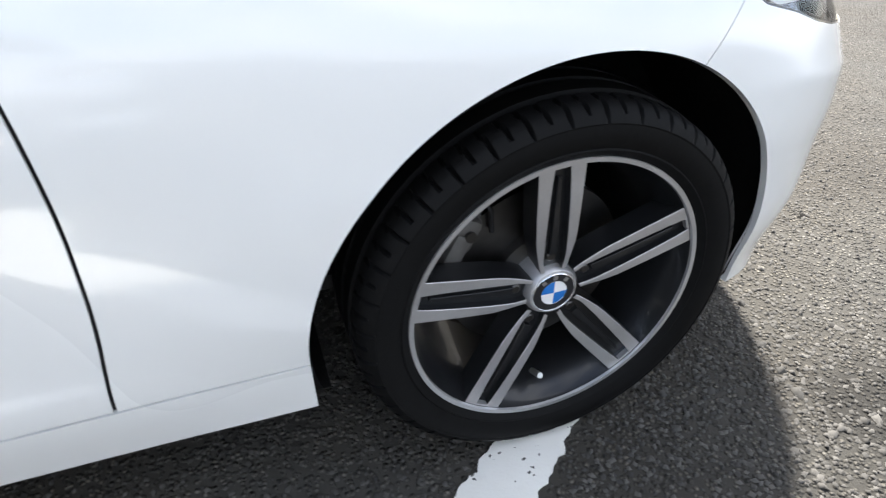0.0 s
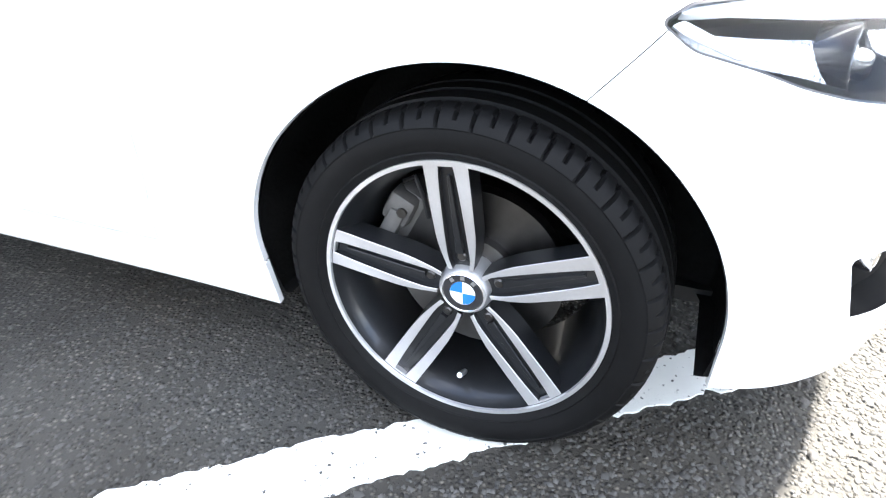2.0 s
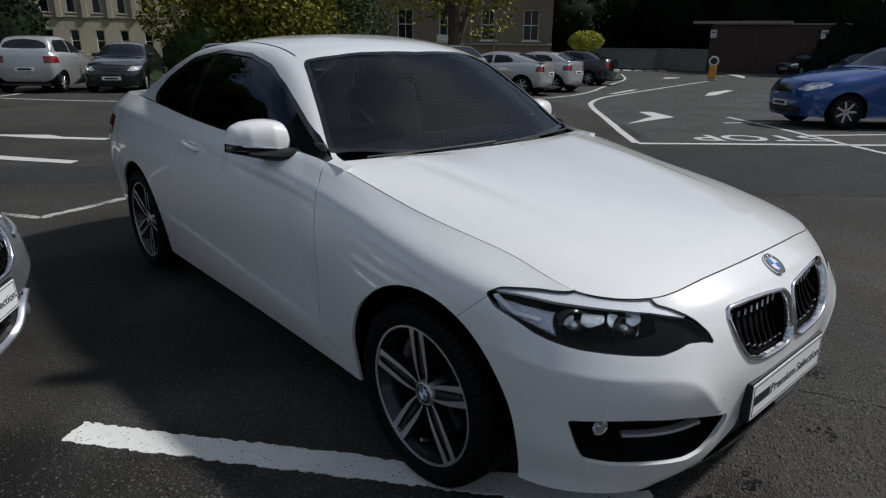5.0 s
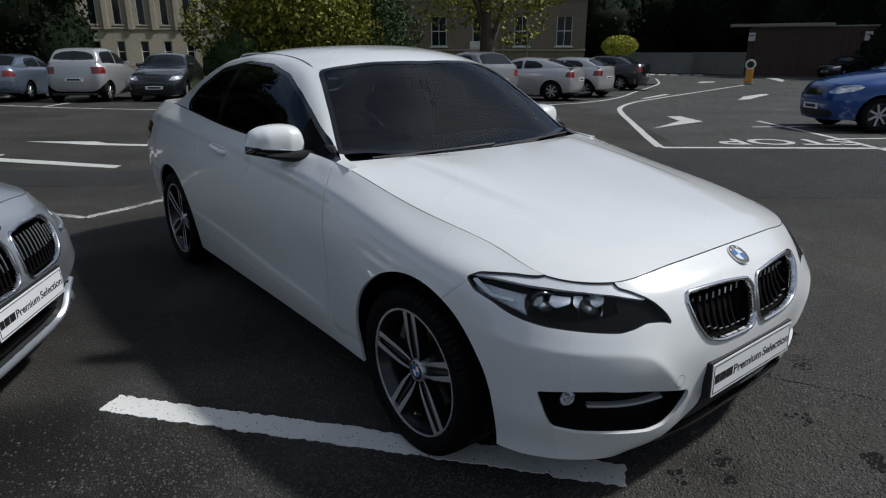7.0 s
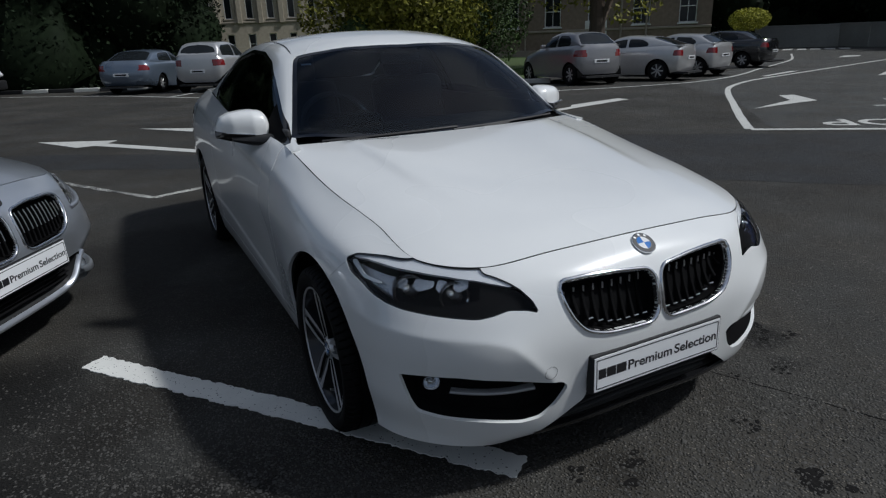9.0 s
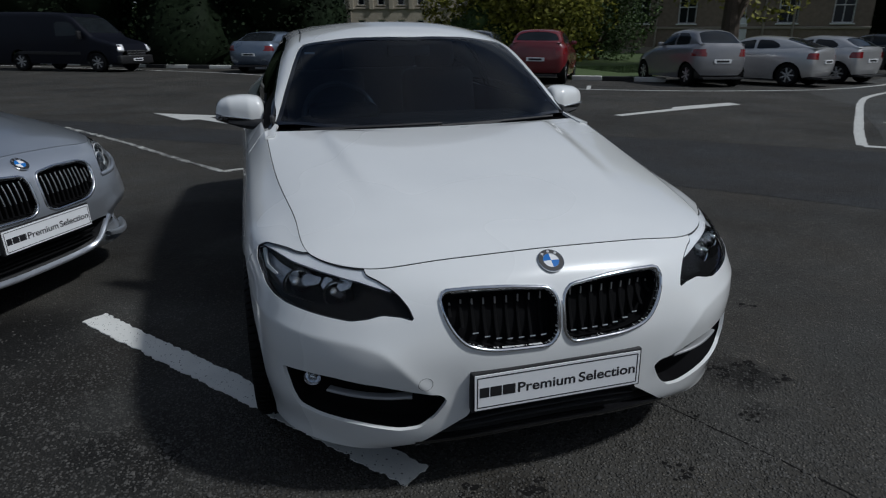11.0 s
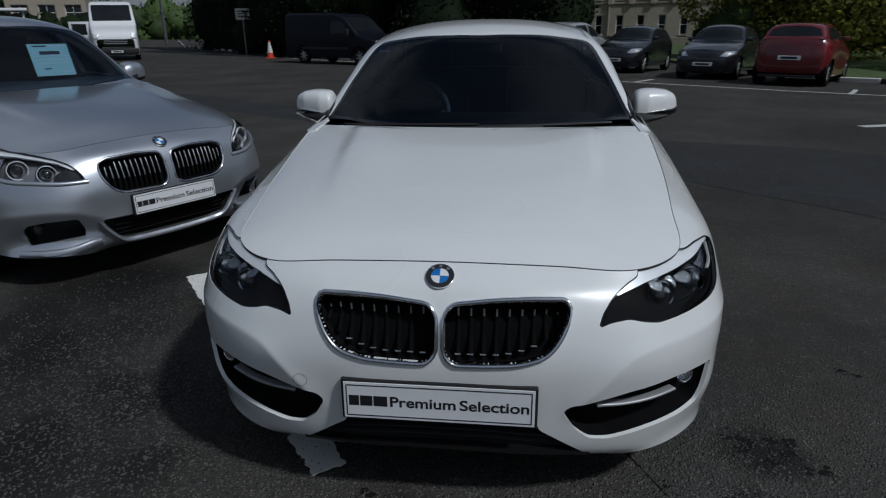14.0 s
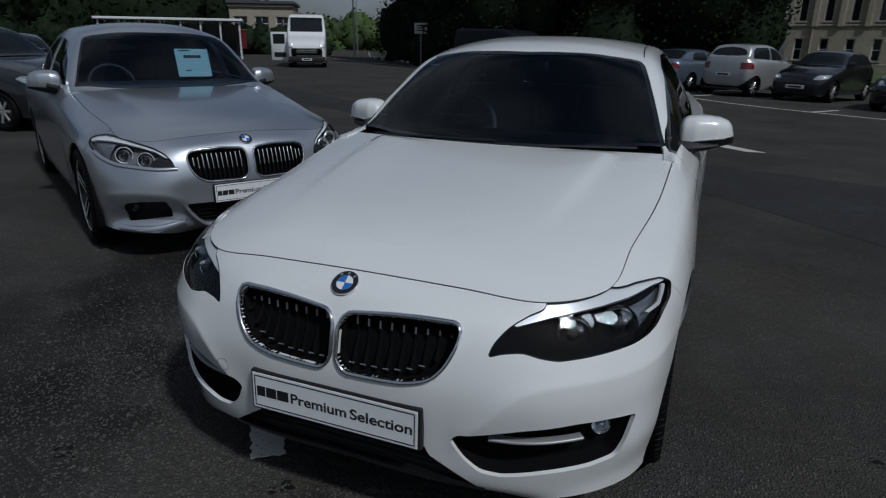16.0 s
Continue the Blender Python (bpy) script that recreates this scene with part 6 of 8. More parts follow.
dome("fog_lens", p, (.4, -.9, 0), .026, .008, CLEAR, "clear fog lamp")
lw = both(SKIN.keep(inside(S_LOWER, SKIN.par)))
d = lw.moved(.06)
n = len(lw.v)
put("lower_grille", np.vstack([d.v, lw.v]), list(d.f) + [(a, b, b + n, a + n) for a, b in lw.rim()], BLACK, car, "black lower grille", sharp=30)
for z in (.34, .31, .28, .25):
    moulding("grille_bar", spline([(0, z), (.2, z), (.36, z)], np.linspace(0, 1, 10)), .006, MATTBLACK, inset=.03, depth=.002)
fin = spline([(.88, .228), (.75, .224), (.62, .230), (.54, .246), (.44, .272)], np.linspace(0, 1, 24))
moulding("splitter", fin, .030, SILVER, inset=-.026, depth=.006, label="silver bumper blade")
moulding("lower_lip", spline([(0, .197), (.2, .202), (.33, .222), (.41, .30), (.45, .372)], np.linspace(0, 1, 30)), .018, SILVER, inset=-.010, depth=.008)
p, n = on_body(0, .752)
badge(car, Matrix.Translation((0, p[1] - .002, p[2])) @ Vector(n).to_track_quat("Z", "Y").to_matrix().to_4x4(), .041)
dealer_plate(car, Matrix.Translation((0, -.846, .43)) @ Matrix.Rotation(radians(88), 4, "X"))
# mirrors, cabin, card
m5 = Skin(stretch(mb.v) + np.array((.012, .0, -.004)), mb.par, mb.f)
zc_ = m5.v[:, 2] - (.984 + .06 * (m5.v[:, 0] - .8))
for k in (1, -1):
    g = (lambda s: s if k == 1 else mirrored(s))
    panel("mirror_cap", g(m5.keep(zc_ - .0015)), SILVER, car, "silver door mirror cap", thick=.004)
    panel("mirror_base", g(m5.keep(-zc_ - .0015)), BLACK, car, thick=.004)
    part("mirror_arm", tube_bm([(k * .83, 1.12, .985), (k * .87, 1.16, .995), (k * .90, 1.18, 1.01)], .024, 8), BLACK, car, smooth=True)
part("dashboard", box_bm(1.5, .45, .24, pose(0, 1.16, .90), .06, 4), SEAT, car, "black dashboard", smooth=True)
part("cabin_floor", box_bm(1.5, 2.6, .05, pose(0, 2.2, .38)), BLACK, car)
part("bulkhead", box_bm(1.5, .04, .6, pose(0, .86, .66)), BLACK, car)
for x in (-.38, .38):
    part("seat_back", box_bm(.50, .16, .64, pose(x, 2.15, .88, -14), .06, 3), SEAT, car, smooth=True)
    part("headrest", box_bm(.27, .10, .2, pose(x, 2.27, 1.26, -8), .045, 3), SEAT, car, smooth=True)
part("rear_backrest", box_bm(1.3, .15, .6, pose(0, 3.0, .88, -16), .05, 3), SEAT, car, smooth=True)
v, f = lathe([(.185 + .014 * math.cos(t), .014 * math.sin(t)) for t in np.linspace(0, math.tau, 11)], 40, "z")
o = put("steering_wheel", v, f, SEAT, car)
o.matrix_basis = pose(-.38, 1.46, .98, 65, 0, 0)
part("underbody", box_bm(1.2, 4.4, .03, pose(0, 1.7, .23)), BLACK, car)
near = int(np.argmin(np.hypot(s_ws.v[:, 0] - .27, s_ws.v[:, 1] - 1.00)))
cn = Vector((s_ws.nrm[near][0] * .35, s_ws.nrm[near][1], s_ws.nrm[near][2] * .36)).normalized()
cx_ = (Vector((1, 0, 0)) - cn * cn.x).normalized()
cm = Matrix.Translation(Vector(s_ws.v[near]) + Vector((-.01, .17, .015))) @ Matrix((cx_, cn.cross(cx_), cn)).transposed().to_4x4()
card = part("price_card", box_bm(.29, .25, .002), CARD, car, "pale green price card with printed bars")
card.matrix_basis = cm
for w_, h_, x, y, mt in ((.15, .026, 0, .055, INK), (.10, .010, -.06, .108, INK), (.12, .010, .07, .108, BADGEWHITE), (.24, .006, 0, .03, BADGEWHITE), (.24, .006, 0, .0, BADGEWHITE), (.24, .006, 0, -.03, BADGEWHITE), (.05, .008, -.05, -.07, INK), (.05, .02, .09, -.095, BADGEWHITE)):
    part("card_bar", box_bm(w_, h_, .001, Matrix.Translation((x, y, .002))), mt, card)
for y in (0, 2.968):
    for s_ in (1, -1):
        ang = np.linspace(radians(-25), radians(205), 36)
        v, f = [], []
        for t in ang:
            for x, q in ((.90, .387), (.88, .40), (.62, .40), (.58, .38), (.55, .02)):
                v.append((s_ * x, y - .007 + q * math.cos(t), max(.2, .315 + q * math.sin(t))))
        for i in range(len(ang) - 1):
            for j in range(4):
                f.append((i * 5 + j, i * 5 + j + 1, (i + 1) * 5 + j + 1, (i + 1) * 5 + j))
        put("arch_liner", v, f, LINER, car)
        wheel(car, Matrix.Translation((s_ * .798, y, .333)) @ Matrix.Rotation(radians(180 if s_ < 0 else 0), 4, "Z"), R=.333, half=.118, rim_r=.245, turn=80, face=LAMPSILVER, dark=WHEELGREY)
SKIN, V, PAR, MARKS, GRID_V, GRID_N, NU, NV, car = COUPE_KEEP

# ---- road lettering ----
stop_sign = words("road_lettering", "STOP", 1.0, LINE_FAR, None, Matrix.Translation((7.3, 4.3, .005)), width=2.05)
tagged(stop_sign, "white word painted on the asphalt before a line", "road marking", kind="structure")
stop_sign.matrix_basis = Matrix.Translation((9.30, 2.20, .005)) @ Matrix.Rotation(radians(139.5), 4, "Z") @ Matrix.Diagonal((1.05, .85, 1, 1))


# ---- parked cars in the distance ----
def warp(lines, wb=2.6, front=1.0, rear=1.0, sx=1.0, sz=1.0):
    L = np.array(lines, float)
    y = L[..., 1]
    L[..., 1] = np.where(y < 0, y * front, np.where(y < 2.69, y * wb / 2.69, wb + (y - 2.69) * rear))
    L[..., 0] *= sx
    L[..., 2] *= sz
    return L


def far_wheel(parent, m, R, half, silver=True):
    prof = [(R * .66, half * .85), (R * .74, half), (R * .9, half), (R * .97, half * .85), (R, half * .6), (R, -half * .6), (R * .9, -half), (R * .6, -half)]
    ty = put("tyre", *lathe(prof, 32), RUBBER, parent)
    ty.matrix_basis = m
    bm = bmesh.new()
    v, f = lathe([(R * .67, half * .86), (R * .62, half * .9), (R * .60, half * .5), (.02, half * .45)], 32)
    vs = [bm.verts.new(p) for p in v]
    for q in f:
        bm.faces.new([vs[i] for i in q])
    put_rim = part("rim", bm, WHEELGREY, ty, smooth=True)
    for k in range(7):
        t = math.tau * k / 7
        part("spoke", box_bm(.02, R * .58, R * .13, pose(half * .74, 0, 0, 0, 0, 0) @ Matrix.Rotation(t, 4, "X") @ Matrix.Translation((0, R * .33, 0)), .006, 1), BGSILVER if silver else STEEL, put_rim)
    return ty


def far_car(name, label, m, paint, wb=2.5, front=1.0, rear=.75, sx=.97, sz=1.05, roof=1.45, style="hatch", slope=.32):
    """A parked car, built small: nose to -y, front axle at y = 0."""
    c = thing(name, m, label, "car", "parked cars")
    lines = warp(BODY_LINES, wb, front, rear, sx, sz)
    V, par, marks = body_surface(lines, 130, 30)
    s = grid_skin(V, par)
    if s.nrm[np.argmax(s.v[:, 0]), 0] < 0:
        s.nrm, s.f = -s.nrm, [f[::-1] for f in s.f]
    for yc in (0, wb):
        s = s.keep(arch_field(s, yc, .29, .36))
    yr = lines[3, -1, 1]
    lamp = outline([(.42, .60 * sz), (.50, .66 * sz), (.60, .72 * sz), (1.0, .74 * sz), (1.08, .70 * sz), (.9, .64 * sz), (.6, .59 * sz)], .02)
    grille = outline([(-.1, .66 * sz), (.33, .66 * sz), (.30, .56 * sz), (-.1, .55 * sz)], .02)
    lower = outline([(-.1, .38), (.5, .38), (.62, .30), (.5, .24), (-.1, .24)], .02)
    tl = outline([(yr - .28, .74 * sz), (yr - .24, .90 * sz), (yr + .2, .91 * sz), (yr + .2, .72 * sz)], .02)
    fl, fg, fo = inside(lamp, s.par), inside(grille, s.par), inside(lower, s.par)
    ft = np.where(s.v[:, 0] > .52 * sx, inside(tl, s.v[:, 1:]), -1)
    body = s.keep(-np.maximum.reduce([fl, fg, fo, ft]))
    panel("body", both(body), paint, c, thick=.01)
    for mat, fld, nm in ((GLOSSBLACK, fg, "grille"), (BLACK, fo, "intake")):
        panel(nm, both(s.keep(fld).moved(.006)), mat, c, thick=0)
    for k in (0, 1):
        g = mirrored if k else (lambda q: q)
        panel("head_lamp", g(s.keep(fl).moved(.004)), LENS, c, "clear head lamp", thick=0)
        panel("tail_lamp", g(s.keep(ft).moved(.002)), REDLAMP, c, "red tail lamp", thick=0)
    panel("inner_shell", both(s.moved(.04)), BLACK, c, thick=0)
    top = V[:, -1]
    ic = int(np.argmin(np.abs(par[:, 0, 0] - marks[3])))
    ya = .585 * wb / 2.69
    ia = int(np.argmin(np.where(top[:, 0] > .5, np.abs(top[:, 1] - ya), 9)))
    f0, zc = top[0], top[ia, 2] + .015
    ys = np.linspace(f0[1], ya - .09, 6)
    H = bonnet_surface(top, ic, ia, (ya - .09, zc), (ys, f0[2] + (zc - f0[2]) * np.array((0, .32, .58, .78, .92, 1.0))), .006, 2.3, 16, 20)
    h = grid_skin(H, H[..., :2].copy())
    if h.nrm[len(h.nrm) // 2, 2] < 0:
        h.nrm, h.f = -h.nrm, [f[::-1] for f in h.f]
    panel("bonnet", both(h), paint, c, thick=.01)
    zb = top[ia, 2]
    y_end = yr - .10 if style == "hatch" else yr - .42
    r1 = y_end - (slope if style == "hatch" else .75)
    bx, rx = .76 * sx, .60 * sx
    a0 = ya - .02
    belt = [(a0 - .1, a0 + .6, r1, y_end, y_end + .3), (bx, bx * 1.02, bx * 1.0, bx * .90, bx * .86), (zb, zb + .02, zb + .05, zb + .07, zb + .07)]
    hh = roof - zb
    rail = [(a0 - .1, a0 + .05, a0 + .62, a0 + 1.1, r1 - .3, r1, y_end, y_end + .3), (bx, bx * .985, rx * 1.02, rx, rx, rx * 1.0, rx * 1.18, bx * .86), (zb, zb + .01, roof - .13, roof - .055, roof - .07, roof - .11, zb + .08, zb + .06)]
    mid = [(a0 - .1, a0, a0 + .58, a0 + .95, r1 - .3, r1, y_end, y_end + .3), (zb, zb + .03, roof - .055, roof, roof - .02, roof - .05, zb + .10, zb + .06)]
    gs = greenhouse(belt, rail, mid, a0 + .005, y_end + .02, 70, 8, 14)
    fw = np.where(gs.par[:, 3] > .9, inside(outline([(-.3, a0 + .04), (.3, a0 + .06), (bx - .07, a0 + .14), (rx - .05, a0 + .60), (.3, a0 + .56), (-.3, a0 + .55)], .02), gs.par[:, :2]), -1)
    fb = np.where(gs.par[:, 3] > .9, inside(outline([(-.3, r1 + .06), (.3, r1 + .07), (rx - .06, r1 + .10), (rx * 1.05, y_end - .08), (.3, y_end - .05), (-.3, y_end - .05)], .02), gs.par[:, :2]), -1)
    z0 = zb + .045
    wins = [outline([(a0 + .26, z0), (a0 + .62, roof - .17), (a0 + 1.02, roof - .115), (a0 + 1.02, z0 + .01)], .03), outline([(a0 + 1.09, z0 + .01), (a0 + 1.09, roof - .115), (r1 - .22, roof - .14), (r1 - .02, roof - .24), (r1 + .02, z0 + .05), (r1 - .1, z0 + .03)], .04)]
    fs = [np.where(gs.par[:, 3] < 1.02, inside(w, gs.par[:, 1:3]), -1) for w in wins]
    panel("roof", both(gs.keep(-np.maximum.reduce([fw, fb, *fs]))), paint, c, thick=.02)
    panel("windscreen", both(gs.keep(fw).moved(.004)), WINGLASS, c, "dark windscreen", thick=0)
    panel("rear_screen", both(gs.keep(fb).moved(.004)), WINGLASS, c, thick=0)
    for f_ in fs:
        q = gs.keep(f_).moved(.006)
        panel("side_window", q, WINGLASS, c, thick=0)
        panel("side_window", mirrored(q), WINGLASS, c, thick=0)
    q0 = int(np.argmin(np.where(top[:, 0] > .25, np.abs(top[:, 1] - (y_end - .03)), 9)))
    e = top[q0:]
    I = np.stack([np.linspace(e[0, 0], 0, len(e)), np.full(len(e), y_end - .03), np.linspace(e[0, 2], e[0, 2] + .02, len(e))], 1)
    uu = np.linspace(0, 1, 8)
    B = I[:, None] * (1 - uu[None, :, None]) + e[:, None] * uu[None, :, None]
    b = grid_skin(B, B[..., :2].copy())
    if b.nrm[10, 2] < 0:
        b.nrm, b.f = -b.nrm, [f[::-1] for f in b.f]
    panel("tailgate_edge" if style == "hatch" else "boot_lid", both(b), paint, c, thick=.01)
    for y in (0, wb):
        for k in (1, -1):
            far_wheel(c, Matrix.Translation((k * .745 * sx, y, .305)) @ Matrix.Rotation(0 if k > 0 else math.pi, 4, "Z"), .305, .105)
            bm = bmesh.new()
            v, f = lathe([(.375, .82 * sx * k), (.375, .5 * k), (.02, .5 * k)], 32)
            vs = [bm.verts.new((p[0], p[1] + y, max(.2, p[2] + .30))) for p in v]
            for q in f:
                bm.faces.new([vs[i] for i in q])
            part("arch_liner", bm, LINER, c)
    for k in (1, -1):
        part("door_mirror", box_bm(.17, .09, .11, pose(k * (bx + .09), a0 + .42, zb + .08), .03, 2), paint if paint is not BGSILVER else BGSILVER, c, smooth=True)
        part("door_handle", box_bm(.02, .13, .025, pose(k * .885 * sx, a0 + .98, zb - .09), .006, 1), paint, c)
    part("plate", box_bm(.50, .014, .10, pose(0, lines[2, 0, 1] - .008, .42), .003), PLATEWHITE, c, "white number plate with an unreadable bar")
    part("plate_bar", box_bm(.36, .006, .05, pose(0, lines[2, 0, 1] - .016, .42)), INK, c)
    part("plate", box_bm(.50, .014, .10, pose(0, yr + .006, .66 if style == "hatch" else .62), .003), PLATEWHITE, c)
    part("plate_bar", box_bm(.36, .006, .05, pose(0, yr + .014, .66 if style == "hatch" else .62)), INK, c)
    part("underbody", box_bm(1.2, yr + .5, .05, pose(0, yr / 2 - .1, .24)), BLACK, c)
    return c


def parked(x, y, heading, nose_at=0.0):
    """heading: degrees of the nose's way, anticlockwise from +x. (x, y): the middle of the front axle, or nose_at further back along the car."""
    px, py, pz = far(x, y)
    g = (drop(px + .5, py + .5) - drop(px - .5, py - .5)) / math.sqrt(2)
    lie = Vector((0, 0, 1)).rotation_difference(Vector((-g / math.sqrt(2), -g / math.sqrt(2), 1))).to_matrix().to_4x4()
    return Matrix.Translation((px, py, pz)) @ lie @ Matrix.Rotation(radians(heading + 90), 4, "Z") @ Matrix.Translation((0, -nose_at, 0))


ROWN = 48.7   # away from the lane, across the bays
far_car("parked_saloon", "grey-blue saloon parked with its tail to the lane", parked(-.45, 19.9, ROWN + 12, 2.7), GREYPAINT, 2.70, 1.05, 1.0, 1.03, 1.02, 1.42, "saloon")
far_car("parked_hatchback", "small pale silver hatchback parked tail to the lane", parked(1.35, 18.4, ROWN + 8, 2.35), BGSILVER, 2.42, .78, .44, .97, 1.13, 1.60, slope=.26)
far_car("parked_hatchback", "black hatchback parked nose to the lane beside a hedge", parked(3.1, 17.35, ROWN + 180 + 12), BLACKPAINT, 2.48, .9, .55, .95, 1.06, 1.46)
far_car("parked_hatchback", "black hatchback parked nose to the lane beside a red one", parked(4.95, 15.0, ROWN + 180 + 12), BLACKPAINT, 2.49, .95, .6, .95, 1.05, 1.47)
far_car("parked_hatchback", "red hatchback parked with its tail to the lane", parked(6.25, 13.15, ROWN + 8, 2.45), RED, 2.45, .85, .50, .96, 1.08, 1.48)
far_car("parked_hatchback", "small rounded silver hatchback parked near a lawn", parked(9.85, 10.95, 84, 2.43), DARKSILVER, 2.36, .80, .46, .90, 1.07, 1.50, slope=.5)
far_car("parked_hatchback", "silver three-door hatchback parked with its tail out", parked(11.95, 10.45, 112, 2.6), BGSILVER, 2.6, .95, .70, .94, .98, 1.34, slope=.95)
far_car("parked_hatchback", "older pale silver hatchback parked in the row", parked(13.75, 10.6, 104, 2.5), BGSILVER, 2.45, .9, .55, .93, 1.0, 1.36, slope=.6)
far_car("parked_saloon", "black saloon parked at the end of the row", parked(17.3, 12.0, 106, 2.6), BLACKPAINT, 2.6, 1.0, .9, .97, 1.03, 1.42, "saloon")
far_car("parked_hatchback", "bright blue hatchback parked beside a bay line", parked(11.0, 2.75, 138), BLUEPAINT, 2.65, 1.0, .55, .99, 1.1, 1.48)
far_car("parked_saloon", "pale blue saloon parked behind a blue hatchback", parked(15.2, 1.2, 106), GREYPAINT, 2.6, 1.0, .8, .97, 1.05, 1.44, "saloon")
far_car("parked_saloon", "dark saloon parked by a brick wall", parked(33.0, 11.2, 165), BLACKPAINT, 2.7, 1.0, .9, 1.0, 1.06, 1.46, "saloon")
far_car("parked_hatchback", "dark hatchback parked by a brick wall", parked(29.0, 7.6, 165), BLACKPAINT, 2.6, 1.0, .6, 1.0, 1.06, 1.48)
far_car("parked_estate", "black estate parked behind a silver saloon", parked(-8.95, 5.15, 4), BLACKPAINT, 2.8, 1.05, .8, 1.03, 1.12, 1.58)
far_car("parked_estate", "white car with roof rails parked further back", parked(-10.8, 10.0, -31), VANWHITE, 2.7, 1.0, .8, 1.02, 1.1, 1.60)
far_car("parked_hatchback", "dark car parked far behind a silver saloon", parked(-12.5, 7.2, -31), BLACKPAINT, 2.6, 1.0, .7, 1.0, 1.05, 1.46)


def van(name, label, m, paint, L, W, H, dark=False, open_door=False):
    """A panel van: nose to -y, y from 0 to L."""
    c = thing(name, m, label, "van")
    ys = np.array((0, .03, .12, .35, .95, 1.1, 1.75, 2.1, 3.2, L - .4, L - .05, L))
    hz = H * np.array((.36, .44, .48, .52, .60, .66, .93, .985, 1.0, 1.0, .99, .97))
    wz = W / 2 * np.array((.80, .86, .92, .97, .99, 1, 1, 1, 1, 1, .99, .97))
    gy = np.linspace(0, L, 110)
    hz, wz = pchip(ys, hz, gy), pchip(ys, wz, gy)
    zb = .26
    n = 26
    V = np.zeros((len(gy), n, 3))
    for i, y in enumerate(gy):
        for j in range(n):
            t = j / (n - 1)
            if t < .62:
                q = t / .62
                z = zb + (hz[i] - .12 - zb) * q
                lean = 1 - .10 * max(0, (z - H * .5) / (H * .5)) ** 1.6
                V[i, j] = (wz[i] * lean * (1 - .04 * (1 - q) ** 6), y, z)
            else:
                q = (t - .62) / .38
                lean = 1 - .10 * max(0, (hz[i] - .12 - H * .5) / (H * .5)) ** 1.6
                V[i, j] = (wz[i] * lean * (1 - q ** 1.8), y, hz[i] - .12 * (1 - min(1, q * 2.6)) ** 2)
    V[:, -1, 0] = 0
    s = grid_skin(V, np.stack([V[..., 1], V[..., 2]], 2))
    if s.nrm[60 * n + n - 3, 2] < 0:
        s.nrm, s.f = -s.nrm, [f[::-1] for f in s.f]
    wb, y0 = L * .62, .88
    for yc in (y0, y0 + wb):
        s = s.keep(np.where(s.v[:, 0] > .3, np.hypot(s.v[:, 1] - yc, s.v[:, 2] - .33) - .40, 1))
    ws = np.where(s.v[:, 0] < W / 2 * .86, inside(outline([(1.12, H * .67), (1.72, H * .915), (1.85, H * .935), (1.2, H * .60), (1.08, H * .62)], 0), s.par), -1)
    ws = np.where((s.v[:, 1] > 1.10) & (s.v[:, 1] < 1.74) & (s.v[:, 2] > H * .66) & (s.v[:, 0] < W / 2 * .84), 1, -1) * np.minimum.reduce([np.abs(s.v[:, 1] - 1.10) + .001, np.abs(1.74 - s.v[:, 1]) + .001, np.abs(W / 2 * .84 - s.v[:, 0]) + .001])
    sw = np.where(s.v[:, 0] > W / 2 * .8, inside(outline([(1.35, H * .62), (1.75, H * .84), (2.35, H * .84), (2.35, H * .60)], .04), s.par), -1)
    panel("body", both(s.keep(-np.maximum(ws, sw))), paint, c, thick=.02)
    panel("windscreen", both(s.keep(ws).moved(.006)), WINGLASS, c, "dark windscreen", thick=0)
    for g in ((lambda q: q), mirrored):
        panel("door_window", g(s.keep(sw).moved(.006)), WINGLASS, c, thick=0)
    panel("inner_shell", both(s.moved(.05)), BLACK, c, thick=0)
    for y in (y0, y0 + wb):
        for k in (1, -1):
            far_wheel(c, Matrix.Translation((k * (W / 2 - .13), y, .33)) @ Matrix.Rotation(0 if k > 0 else math.pi, 4, "Z"), .33, .11)
    for k in (1, -1):
        part("head_lamp", box_bm(.24, .18, .27, pose(k * W * .385, .10, H * .40, -28, 0, 25 * k), .05, 3), LAMPSILVER, c, "clear head lamp", smooth=True)
        part("door_mirror", box_bm(.16, .12, .28, pose(k * (W / 2 + .10), 1.35, H * .62), .04, 2), BLACK, c, smooth=True)
        part("rubbing_strip", box_bm(.02, L * .5, .10, pose(k * (W / 2 + .002), L * .55, .62), .006, 1), BLACK, c)
    part("grille", box_bm(W * .52, .05, .26, pose(0, .012, H * .31, -4), .02, 2), BLACK, c)
    for q in (-.06, .02, .10):
        part("grille_bar", box_bm(W * .50, .02, .02, pose(0, -.014, H * .31 + q, -4)), SATIN, c)
    part("front_bumper", box_bm(W * .93, .20, .30, pose(0, .06, .42), .06, 3), BLACK, c, smooth=True)
    part("plate", box_bm(.50, .02, .10, pose(0, -.05, .42), .003), PLATEWHITE, c, "number plate with an unreadable bar")
    part("plate_bar", box_bm(.36, .006, .05, pose(0, -.063, .42)), INK, c)
    if dark:
        for k in range(2):
            part("side_lettering", box_bm(.006, 1.1 if k else .9, .09, pose(W / 2 * .955, L * .62, H * (.78 - .07 * k), 0, -3)), TRIM, c, "faded lettering bars")
